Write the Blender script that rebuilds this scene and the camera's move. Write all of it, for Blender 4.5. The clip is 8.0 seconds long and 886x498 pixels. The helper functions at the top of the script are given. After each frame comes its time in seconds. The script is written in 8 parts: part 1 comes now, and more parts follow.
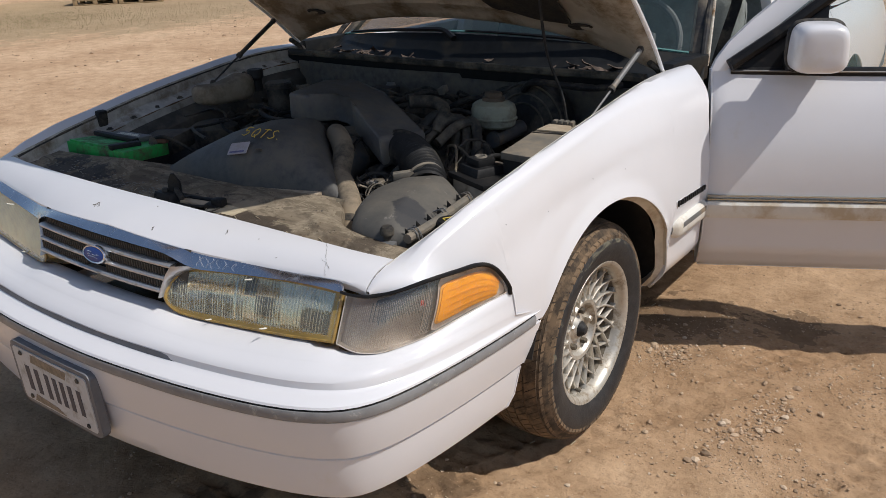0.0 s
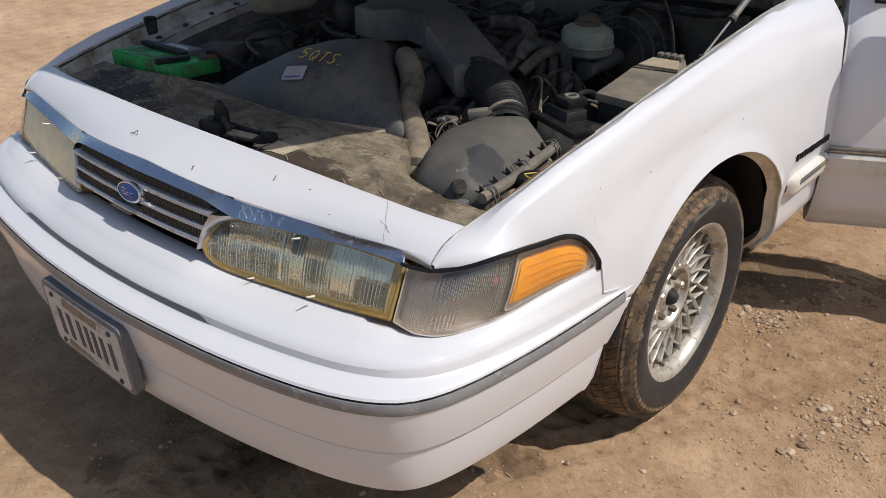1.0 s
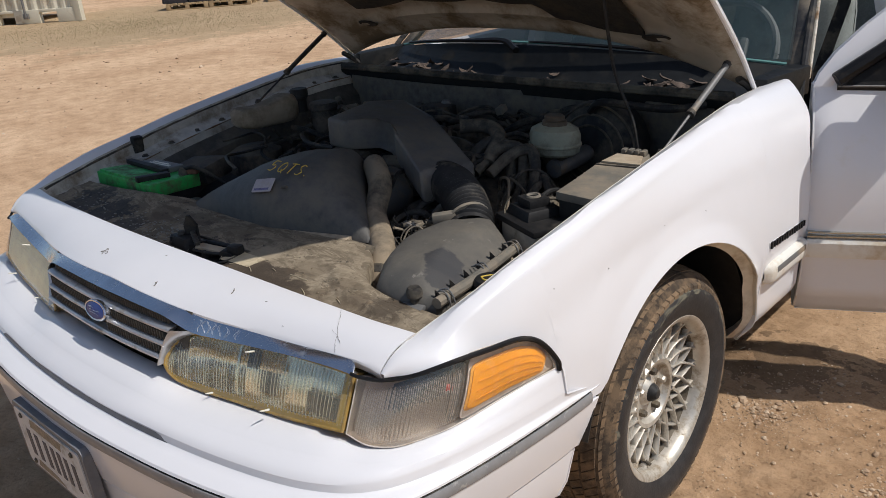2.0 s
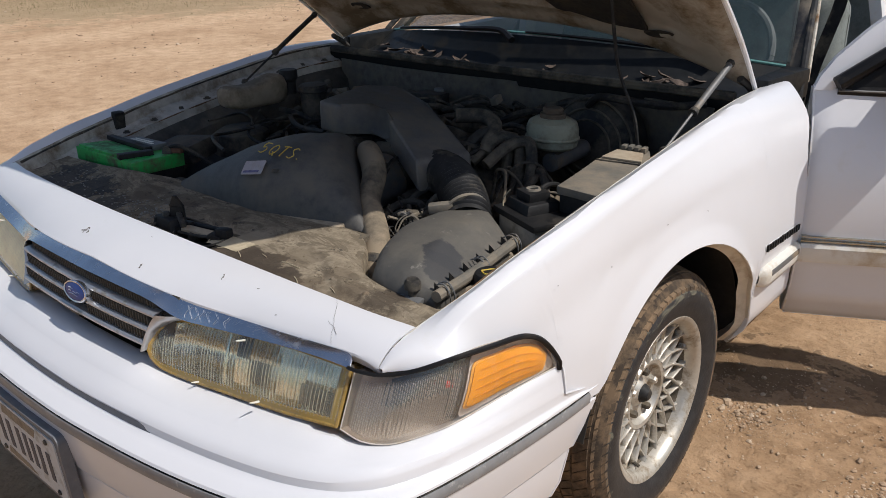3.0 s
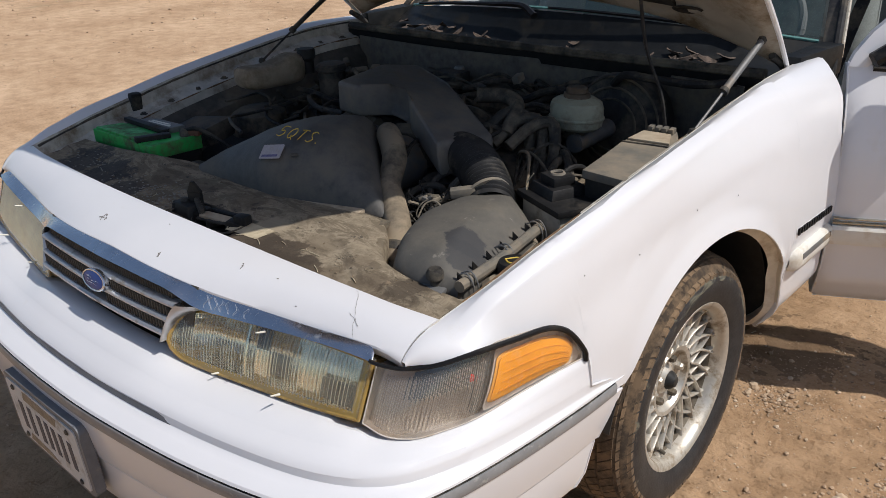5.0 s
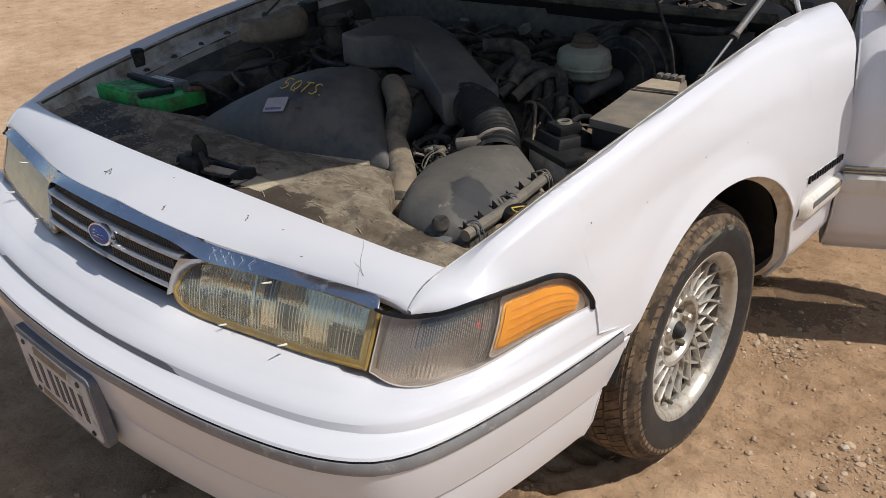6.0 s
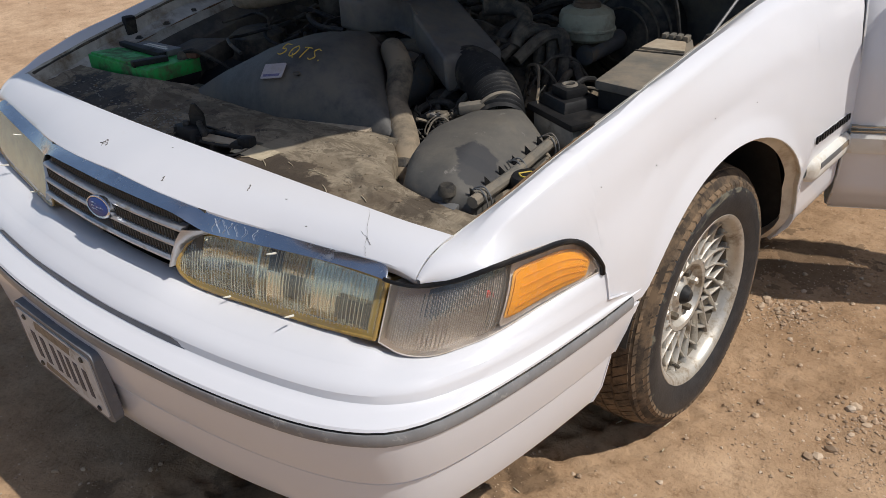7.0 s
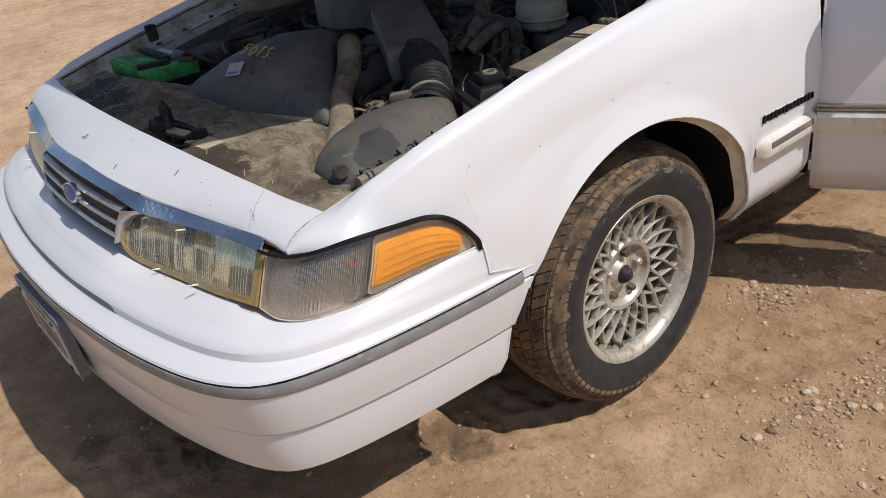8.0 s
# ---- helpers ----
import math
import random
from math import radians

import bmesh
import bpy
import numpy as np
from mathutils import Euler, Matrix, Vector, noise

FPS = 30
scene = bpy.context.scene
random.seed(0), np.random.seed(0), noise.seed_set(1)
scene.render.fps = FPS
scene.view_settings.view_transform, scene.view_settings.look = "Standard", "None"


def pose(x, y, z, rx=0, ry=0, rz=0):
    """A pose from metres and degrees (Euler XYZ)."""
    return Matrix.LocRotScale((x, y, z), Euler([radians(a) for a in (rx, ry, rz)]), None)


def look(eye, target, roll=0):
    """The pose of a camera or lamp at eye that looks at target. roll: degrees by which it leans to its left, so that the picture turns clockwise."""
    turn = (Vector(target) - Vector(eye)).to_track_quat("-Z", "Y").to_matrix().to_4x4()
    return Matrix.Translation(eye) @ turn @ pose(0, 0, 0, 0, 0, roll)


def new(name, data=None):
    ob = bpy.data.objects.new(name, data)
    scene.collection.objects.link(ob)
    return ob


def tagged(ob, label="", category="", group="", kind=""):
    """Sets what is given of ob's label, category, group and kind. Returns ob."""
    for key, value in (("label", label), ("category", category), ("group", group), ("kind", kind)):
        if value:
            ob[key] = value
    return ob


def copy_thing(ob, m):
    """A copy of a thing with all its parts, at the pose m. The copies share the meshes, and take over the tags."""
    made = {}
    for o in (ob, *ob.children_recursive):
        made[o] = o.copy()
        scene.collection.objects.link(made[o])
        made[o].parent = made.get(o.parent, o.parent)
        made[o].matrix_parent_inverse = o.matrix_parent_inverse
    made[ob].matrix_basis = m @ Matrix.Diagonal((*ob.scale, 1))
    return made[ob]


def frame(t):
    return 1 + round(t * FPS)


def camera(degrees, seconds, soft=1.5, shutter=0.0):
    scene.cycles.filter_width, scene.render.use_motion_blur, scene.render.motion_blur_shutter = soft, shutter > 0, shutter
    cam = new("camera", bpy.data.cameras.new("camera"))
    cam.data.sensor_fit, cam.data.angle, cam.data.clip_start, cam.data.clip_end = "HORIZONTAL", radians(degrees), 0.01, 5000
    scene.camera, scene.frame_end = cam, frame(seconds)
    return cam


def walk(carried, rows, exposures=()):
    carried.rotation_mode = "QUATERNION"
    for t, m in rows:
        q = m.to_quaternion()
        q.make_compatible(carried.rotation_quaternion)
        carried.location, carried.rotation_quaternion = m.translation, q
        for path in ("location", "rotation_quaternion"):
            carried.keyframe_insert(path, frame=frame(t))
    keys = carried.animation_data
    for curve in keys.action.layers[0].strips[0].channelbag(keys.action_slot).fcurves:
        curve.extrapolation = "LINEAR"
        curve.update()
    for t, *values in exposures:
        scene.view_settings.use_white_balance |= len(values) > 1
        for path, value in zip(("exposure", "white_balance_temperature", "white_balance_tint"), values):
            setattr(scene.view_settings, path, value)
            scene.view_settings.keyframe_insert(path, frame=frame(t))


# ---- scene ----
cam = camera(57.2, 8.0, soft=0.8)
PATH = [
    (0, (1.769, -0.851, 1.426), (0.661, 0.639, 0.686), -2.3),
    (0.5, (1.577, -0.707, 1.438), (0.462, 0.702, 0.56), -1.3),
    (1, (1.57, -0.633, 1.431), (0.399, 0.679, 0.478), -1.3),
    (1.2, (1.608, -0.605, 1.427), (0.385, 0.685, 0.51), -1.1),
    (1.5, (1.647, -0.56, 1.43), (0.34, 0.697, 0.586), -2.5),
    (2, (1.663, -0.534, 1.443), (0.388, 0.817, 0.702), -4.4),
    (2.2, (1.651, -0.535, 1.438), (0.413, 0.863, 0.723), -4.4),
    (3.3, (1.578, -0.539, 1.429), (0.359, 0.832, 0.633), -1.2),
    (3.5, (1.579, -0.553, 1.447), (0.355, 0.803, 0.632), -1.5),
    (4, (1.563, -0.55, 1.451), (0.322, 0.789, 0.636), -2.1),
    (4.5, (1.546, -0.533, 1.447), (0.315, 0.812, 0.624), -2.1),
    (5.8, (1.557, -0.481, 1.425), (0.325, 0.831, 0.554), -3.0),
    (6, (1.555, -0.505, 1.417), (0.331, 0.788, 0.507), -3.2),
    (6.5, (1.515, -0.528, 1.402), (0.339, 0.741, 0.399), -2.5),
    (7, (1.523, -0.503, 1.408), (0.331, 0.767, 0.425), -4.0),
    (7.5, (1.68, -0.426, 1.399), (0.393, 0.784, 0.461), -5.8),
    (8, (1.932, -0.265, 1.386), (0.514, 0.771, 0.429), -9.2),
]
walk(cam, [(t, look(eye, target, roll)) for t, eye, target, roll in PATH], [(0, -0.07), (1, -0.05), (2, -0.03), (4.5, 0.01), (6, -0.04), (7, -0.05), (8, -0.08)])

# ---- world, sun, exposure ----
SUN = Vector((0.67, 0.24, 1.0)).normalized()
world = bpy.data.worlds.new("world")
scene.world = world
world.use_nodes = True
wn = world.node_tree.nodes
sky = wn.new("ShaderNodeTexSky")
sky.sky_type, sky.sun_disc = "NISHITA", False
sky.sun_elevation = math.asin(SUN.z)
sky.sun_rotation = math.atan2(SUN.x, SUN.y)
sky.air_density, sky.dust_density = 1.0, 1.5
world.node_tree.links.new(sky.outputs[0], wn["Background"].inputs[0])
wn["Background"].inputs[1].default_value = 0.096
sun = new("sun", bpy.data.lights.new("sun", "SUN"))
sun.data.energy, sun.data.angle, sun.data.color = 3.62, radians(0.55), (1.0, 0.962, 0.908)
sun.matrix_world = look(SUN * 30, (0, 0, 0))


# ---- materials ----
def nodes_of(name):
    m = bpy.data.materials.new(name)
    m.use_nodes = True
    nt = m.node_tree
    return m, nt, nt.nodes["Principled BSDF"]


def noise_tex(nt, scale, detail=4.0, rough=0.6, stretch=None):
    co = nt.nodes.new("ShaderNodeTexCoord")
    n = nt.nodes.new("ShaderNodeTexNoise")
    n.inputs["Scale"].default_value, n.inputs["Detail"].default_value, n.inputs["Roughness"].default_value = scale, detail, rough
    if stretch:
        mp = nt.nodes.new("ShaderNodeMapping")
        mp.inputs["Scale"].default_value = stretch
        nt.links.new(co.outputs["Object"], mp.inputs["Vector"])
        nt.links.new(mp.outputs["Vector"], n.inputs["Vector"])
    else:
        nt.links.new(co.outputs["Object"], n.inputs["Vector"])
    return n


def ramp(nt, src, stops):
    r = nt.nodes.new("ShaderNodeValToRGB")
    el = r.color_ramp.elements
    while len(el) < len(stops):
        el.new(0.5)
    for e, (p, c) in zip(el, stops):
        e.position, e.color = p, (*c, 1) if len(c) == 3 else c
    nt.links.new(src, r.inputs["Fac"])
    return r


def mix(nt, fac, a, b):
    m = nt.nodes.new("ShaderNodeMix")
    m.data_type = "RGBA"
    for idx, v in ((0, fac), (6, a), (7, b)):
        if hasattr(v, "is_linked"):
            nt.links.new(v, m.inputs[idx])
        else:
            m.inputs[idx].default_value = v if idx == 0 else (*v, 1)
    return m.outputs[2]


def bump(nt, bsdf, height, strength=0.3, dist=0.01):
    b = nt.nodes.new("ShaderNodeBump")
    b.inputs["Strength"].default_value, b.inputs["Distance"].default_value = strength, dist
    nt.links.new(height, b.inputs["Height"])
    nt.links.new(b.outputs["Normal"], bsdf.inputs["Normal"])


def surface(name, c, rough=0.5, metal=0.0, dirt=None, dirt_amount=0.0, dirt_scale=9.0, vary=0.12, vary_scale=40.0, bumps=0.0, bump_scale=120.0, coat=0.0):
    """A worn surface: its colour with fine variation, patches of dirt and a fine relief."""
    m, nt, b = nodes_of(name)
    fine = noise_tex(nt, vary_scale, 5)
    lo, hi = tuple(v * (1 - vary) for v in c), tuple(min(1, v * (1 + vary)) for v in c)
    col = ramp(nt, fine.outputs["Fac"], [(0.3, lo), (0.7, hi)]).outputs["Color"]
    b.inputs["Roughness"].default_value = rough
    if dirt:
        big = noise_tex(nt, dirt_scale, 8, 0.68)
        edge = 0.62 - 0.35 * dirt_amount
        mask = ramp(nt, big.outputs["Fac"], [(edge, (0, 0, 0)), (edge + 0.16, (1, 1, 1))]).outputs["Color"]
        col = mix(nt, mask, col, dirt)
        rr = nt.nodes.new("ShaderNodeMapRange")
        rr.inputs["To Min"].default_value, rr.inputs["To Max"].default_value = rough, max(rough, 0.9)
        nt.links.new(mask, rr.inputs["Value"])
        nt.links.new(rr.outputs[0], b.inputs["Roughness"])
    nt.links.new(col, b.inputs["Base Color"])
    b.inputs["Metallic"].default_value = metal
    b.inputs["Coat Weight"].default_value = coat
    b.inputs["Coat Roughness"].default_value = 0.12
    if bumps:
        bump(nt, b, noise_tex(nt, bump_scale, 6).outputs["Fac"], bumps, 0.004)
    return m


DUST = (0.30, 0.235, 0.165)
M_WHITE = surface("white_paint", (0.715, 0.71, 0.732), 0.30, vary=0.015, vary_scale=6, dirt=(0.66, 0.63, 0.58), dirt_amount=0.05, dirt_scale=3.0, coat=0.45)
M_WHITE_DUSTY = surface("dusty_white_paint", (0.80, 0.80, 0.80), 0.42, vary=0.03, vary_scale=8, dirt=(0.55, 0.46, 0.35), dirt_amount=0.2, dirt_scale=5.0)
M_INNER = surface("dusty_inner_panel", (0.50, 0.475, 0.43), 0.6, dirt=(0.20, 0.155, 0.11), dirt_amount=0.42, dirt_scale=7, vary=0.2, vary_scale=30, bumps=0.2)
M_BLACK = surface("black_plastic", (0.03, 0.03, 0.031), 0.5, dirt=(0.14, 0.12, 0.095), dirt_amount=0.45, dirt_scale=8, vary=0.3, bumps=0.15)
M_SHROUD = surface("dusty_shroud_plastic", (0.070, 0.069, 0.069), 0.55, dirt=(0.135, 0.122, 0.104), dirt_amount=0.5, dirt_scale=5, vary=0.2, bumps=0.2)
M_GREYBOX = surface("dusty_grey_plastic", (0.13, 0.122, 0.105), 0.72, dirt=(0.24, 0.2, 0.15), dirt_amount=0.55, dirt_scale=6, vary=0.15, bumps=0.2)
M_DARK = surface("grimy_dark_metal", (0.045, 0.042, 0.039), 0.55, dirt=(0.15, 0.125, 0.092), dirt_amount=0.5, dirt_scale=12, vary=0.4, vary_scale=60, bumps=0.4)
M_RUBBER = surface("black_rubber", (0.022, 0.022, 0.023), 0.6, vary=0.3, dirt=(0.11, 0.095, 0.075), dirt_amount=0.35, dirt_scale=10)
M_HOSE = surface("dusty_hose_rubber", (0.05, 0.045, 0.04), 0.75, vary=0.2, dirt=(0.28, 0.225, 0.16), dirt_amount=0.75, dirt_scale=6)
M_CHROME = surface("chrome", (0.70, 0.72, 0.77), 0.27, 1.0, vary=0.05, dirt=(0.45, 0.45, 0.46), dirt_amount=0.0, dirt_scale=22)
M_GASKET = surface("clean_black_gasket", (0.008, 0.008, 0.009), 0.42, vary=0.25, dirt=(0.035, 0.03, 0.025), dirt_amount=0.15, dirt_scale=14)
M_DUSTY = surface("dusty_rubber", (0.055, 0.051, 0.046), 0.7, vary=0.25, dirt=(0.19, 0.16, 0.12), dirt_amount=0.5, dirt_scale=9)
M_DUCT = surface("dusty_duct_plastic", (0.115, 0.11, 0.106), 0.55, dirt=(0.19, 0.168, 0.138), dirt_amount=0.5, dirt_scale=7, vary=0.15, bumps=0.2)
M_DULL = surface("dull_silver_plastic", (0.50, 0.50, 0.51), 0.34, 0.7, vary=0.08, dirt=(0.34, 0.31, 0.26), dirt_amount=0.25, dirt_scale=25)
M_GREYSTRIP = surface("grey_bumper_strip", (0.23, 0.233, 0.24), 0.36, vary=0.15, vary_scale=25, dirt=(0.50, 0.49, 0.46), dirt_amount=0.10, dirt_scale=42)
M_CLEANBLACK = surface("satin_black_plastic", (0.016, 0.016, 0.017), 0.5, vary=0.3, dirt=(0.05, 0.043, 0.035), dirt_amount=0.25, dirt_scale=10, bumps=0.1)
M_COWLBLACK = surface("cowl_black", (0.009, 0.010, 0.011), 0.5, vary=0.3, dirt=(0.022, 0.02, 0.017), dirt_amount=0.3, dirt_scale=10)
M_LIP = surface("dusty_arch_flange", (0.62, 0.56, 0.46), 0.7, vary=0.08, dirt=(0.40, 0.31, 0.21), dirt_amount=0.5, dirt_scale=9)


for dull in (M_BLACK, M_DARK, M_DUSTY, M_RUBBER, M_COWLBLACK, M_CLEANBLACK, M_HOSE, M_GASKET):
    dull.node_tree.nodes["Principled BSDF"].inputs["Specular IOR Level"].default_value = 0.22


def glassy(name, colour, alpha, rough=0.12, coat=0.5):
    """Clear or tinted plastic or glass: partly see-through, with a gloss on top."""
    m, nt, b = nodes_of(name)
    b.inputs["Base Color"].default_value = (*colour, 1)
    b.inputs["Roughness"].default_value = rough
    b.inputs["Coat Weight"].default_value = coat
    b.inputs["Alpha"].default_value = alpha
    return m


def clear_plastic(name, colour, clear, rough, ior=1.42):
    """Aged lens plastic: refracting, with a little haze of its own colour."""
    m, nt, b = nodes_of(name)
    haze = noise_tex(nt, 30, 5)
    lo, hi = tuple(v * 0.9 for v in colour), tuple(min(1, v * 1.05) for v in colour)
    nt.links.new(ramp(nt, haze.outputs["Fac"], [(0.3, lo), (0.7, hi)]).outputs["Color"], b.inputs["Base Color"])
    b.inputs["Roughness"].default_value = rough
    b.inputs["Transmission Weight"].default_value = clear
    b.inputs["IOR"].default_value = ior
    b.inputs["Coat Weight"].default_value = 0.6
    return m


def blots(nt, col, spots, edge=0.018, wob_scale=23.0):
    """Blots with wavering edges: (x, y, radius, colour, amount) each."""
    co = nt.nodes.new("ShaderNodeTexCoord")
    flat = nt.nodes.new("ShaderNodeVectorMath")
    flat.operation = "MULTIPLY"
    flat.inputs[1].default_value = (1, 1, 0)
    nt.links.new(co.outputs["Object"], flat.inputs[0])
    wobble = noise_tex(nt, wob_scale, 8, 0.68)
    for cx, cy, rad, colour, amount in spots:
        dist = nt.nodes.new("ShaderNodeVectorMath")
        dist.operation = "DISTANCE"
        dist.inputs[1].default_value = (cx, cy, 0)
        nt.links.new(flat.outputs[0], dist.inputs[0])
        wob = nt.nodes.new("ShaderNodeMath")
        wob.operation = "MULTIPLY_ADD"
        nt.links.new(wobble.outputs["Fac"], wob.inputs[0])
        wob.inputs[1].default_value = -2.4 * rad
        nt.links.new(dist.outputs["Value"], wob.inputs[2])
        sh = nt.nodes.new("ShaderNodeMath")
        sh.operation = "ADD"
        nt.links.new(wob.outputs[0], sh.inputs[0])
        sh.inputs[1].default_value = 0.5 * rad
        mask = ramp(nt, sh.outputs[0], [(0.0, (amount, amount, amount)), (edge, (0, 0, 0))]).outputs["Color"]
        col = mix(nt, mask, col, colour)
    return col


# ---- building helpers ----
RIGHT_HALF = {"on": False}


def right_half(p):
    """The nose's right half sits a little wider than its left, and its fender runs straighter."""
    if p.x >= 0:
        return p
    fade = 1 - max(0.0, min(1.0, (p.y - 1.75) / 0.6))
    near = min(1.0, -p.x / 0.12)
    lift = table(p.y, [(-0.1, 0.008), (0.1, 0.012), (0.26, 0.022), (0.36, 0.026), (0.5, 0.002), (0.7, -0.016), (1.0, -0.016), (1.4, -0.003), (1.7, 0.0)])
    return Vector((p.x * (1 + 0.075 * fade * near), p.y, p.z + fade * lift * min(1.0, p.x / -0.75) ** 2))


def part(name, bm, material, parent, label="", smooth=True, solid=0.0, sharp=35):
    """Links a bmesh as one mesh object under a thing or a part."""
    if RIGHT_HALF["on"]:
        for v in bm.verts:
            v.co = right_half(v.co)
    bmesh.ops.recalc_face_normals(bm, faces=bm.faces)
    if solid:
        bmesh.ops.solidify(bm, geom=bm.faces[:], thickness=solid)
        bmesh.ops.recalc_face_normals(bm, faces=bm.faces)
    me = bpy.data.meshes.new(name)
    bm.to_mesh(me)
    bm.free()
    me.materials.append(material)
    if smooth:
        me.shade_smooth()
        me.set_sharp_from_angle(angle=radians(sharp))
    ob = new(name, me)
    ob.parent = parent
    if label:
        tagged(ob, label)
    return ob


def add_grid(bm, rows, close_u=False, close_v=False):
    vs = [[bm.verts.new(p) for p in r] for r in rows]
    nu, nv = len(vs), len(vs[0])
    for i in range(nu if close_u else nu - 1):
        for j in range(nv if close_v else nv - 1):
            q = [vs[i][j], vs[(i + 1) % nu][j], vs[(i + 1) % nu][(j + 1) % nv], vs[i][(j + 1) % nv]]
            if len({tuple(round(c, 5) for c in v.co) for v in q}) > 2:
                bm.faces.new(q)
    return vs


def grid(rows, close_u=False, close_v=False):
    bm = bmesh.new()
    add_grid(bm, rows, close_u, close_v)
    bmesh.ops.remove_doubles(bm, verts=bm.verts, dist=1e-5)
    return bm


def table(x, pairs):
    """Smooth interpolation in a table of (x, value) pairs."""
    xs, vs = [p[0] for p in pairs], [p[1] for p in pairs]
    if x <= xs[0]:
        return vs[0]
    if x >= xs[-1]:
        return vs[-1]
    i = next(k for k in range(len(xs) - 1) if xs[k + 1] >= x)
    h = xs[i + 1] - xs[i]
    u = (x - xs[i]) / h
    m0 = (vs[i + 1] - vs[i - 1]) / (xs[i + 1] - xs[i - 1]) * h if i > 0 else vs[i + 1] - vs[i]
    m1 = (vs[i + 2] - vs[i]) / (xs[i + 2] - xs[i]) * h if i + 2 < len(xs) else vs[i + 1] - vs[i]
    return (2 * u**3 - 3 * u**2 + 1) * vs[i] + (u**3 - 2 * u**2 + u) * m0 + (3 * u**2 - 2 * u**3) * vs[i + 1] + (u**3 - u**2) * m1


def spline(points, n):
    """n points at even steps along a smooth curve through the given points."""
    pts = [Vector(p) for p in points]
    d = [0.0]
    for a, b in zip(pts, pts[1:]):
        d.append(d[-1] + max((b - a).length, 1e-6))
    cols = [[(s, p[k]) for s, p in zip(d, pts)] for k in range(len(pts[0]))]
    return [Vector([table(d[-1] * i / (n - 1), c) for c in cols]) for i in range(n)]


def add_tube(bm, points, r, n=24, segs=8, ends=True):
    """A round tube along a smooth path; r is a radius or a list of radii."""
    path = spline(points, n)
    up = Vector((0.13, 0.21, 0.97))
    rows = []
    for i, p in enumerate(path):
        d = (path[min(i + 1, n - 1)] - path[max(i - 1, 0)]).normalized()
        a = d.cross(up)
        a = a.normalized() if a.length > 1e-3 else d.orthogonal().normalized()
        b = d.cross(a)
        ri = r if not isinstance(r, (list, tuple)) else table(i / (n - 1), [(k / (len(r) - 1), v) for k, v in enumerate(r)])
        rows.append([p + (a * math.cos(2 * math.pi * k / segs) + b * math.sin(2 * math.pi * k / segs)) * ri for k in range(segs)])
    vs = add_grid(bm, rows, close_v=True)
    if ends:
        bm.faces.new(vs[0])
        bm.faces.new(list(reversed(vs[-1])))


def tube(points, r, n=24, segs=8):
    bm = bmesh.new()
    add_tube(bm, points, r, n, segs)
    return bm


def add_box(bm, c, s, bevel=0.0, rot=None, segs=2, taper=1.0):
    """A box with rounded edges; taper shrinks its top."""
    m = Matrix.Translation(c) @ (rot.to_matrix().to_4x4() if rot else Matrix())
    t = bmesh.new()
    bmesh.ops.create_cube(t, size=1.0)
    for v in t.verts:
        k = taper if v.co.z > 0 else 1.0
        v.co = Vector((v.co.x * s[0] * k, v.co.y * s[1] * k, v.co.z * s[2]))
    if bevel:
        bmesh.ops.bevel(t, geom=t.edges[:], offset=bevel, segments=segs, affect="EDGES", profile=0.6)
    t.transform(m)
    me = bpy.data.meshes.new("tmp")
    t.to_mesh(me)
    t.free()
    bm.from_mesh(me)
    bpy.data.meshes.remove(me)


def box(c, s, bevel=0.0, rot=None, segs=2, taper=1.0):
    bm = bmesh.new()
    add_box(bm, c, s, bevel, rot, segs, taper)
    return bm


def turned(x=0, y=0, z=0):
    return Euler((radians(x), radians(y), radians(z)))


def add_lathe(bm, profile, m, segs=48):
    """Turns (radius, height) pairs round the z axis of the pose m."""
    rows = [[m @ Vector((r * math.cos(2 * math.pi * k / segs), r * math.sin(2 * math.pi * k / segs), h)) for k in range(segs)] for r, h in profile]
    add_grid(bm, rows, close_v=True)


def lathe(profile, m, segs=48):
    bm = bmesh.new()
    add_lathe(bm, profile, m, segs)
    bmesh.ops.remove_doubles(bm, verts=bm.verts, dist=1e-6)
    return bm


def prism(outline, z0, z1, bevel=0.0, m=None, top=None):
    """An outline in x and y, raised from z0 to z1; top is another outline for its upper side."""
    bm = bmesh.new()
    a = [bm.verts.new((x, y, z0)) for x, y in outline]
    b = [bm.verts.new((x, y, z1)) for x, y in (top or outline)]
    n = len(a)
    bm.faces.new(list(reversed(a)))
    bm.faces.new(b)
    for i in range(n):
        bm.faces.new([a[i], a[(i + 1) % n], b[(i + 1) % n], b[i]])
    if bevel:
        bmesh.ops.bevel(bm, geom=bm.edges[:], offset=bevel, segments=2, affect="EDGES", profile=0.6)
    if m:
        bm.transform(m)
    return bm


def mirrored(bm):
    for v in bm.verts:
        v.co.x = -v.co.x
    bmesh.ops.reverse_faces(bm, faces=bm.faces)
    return bm


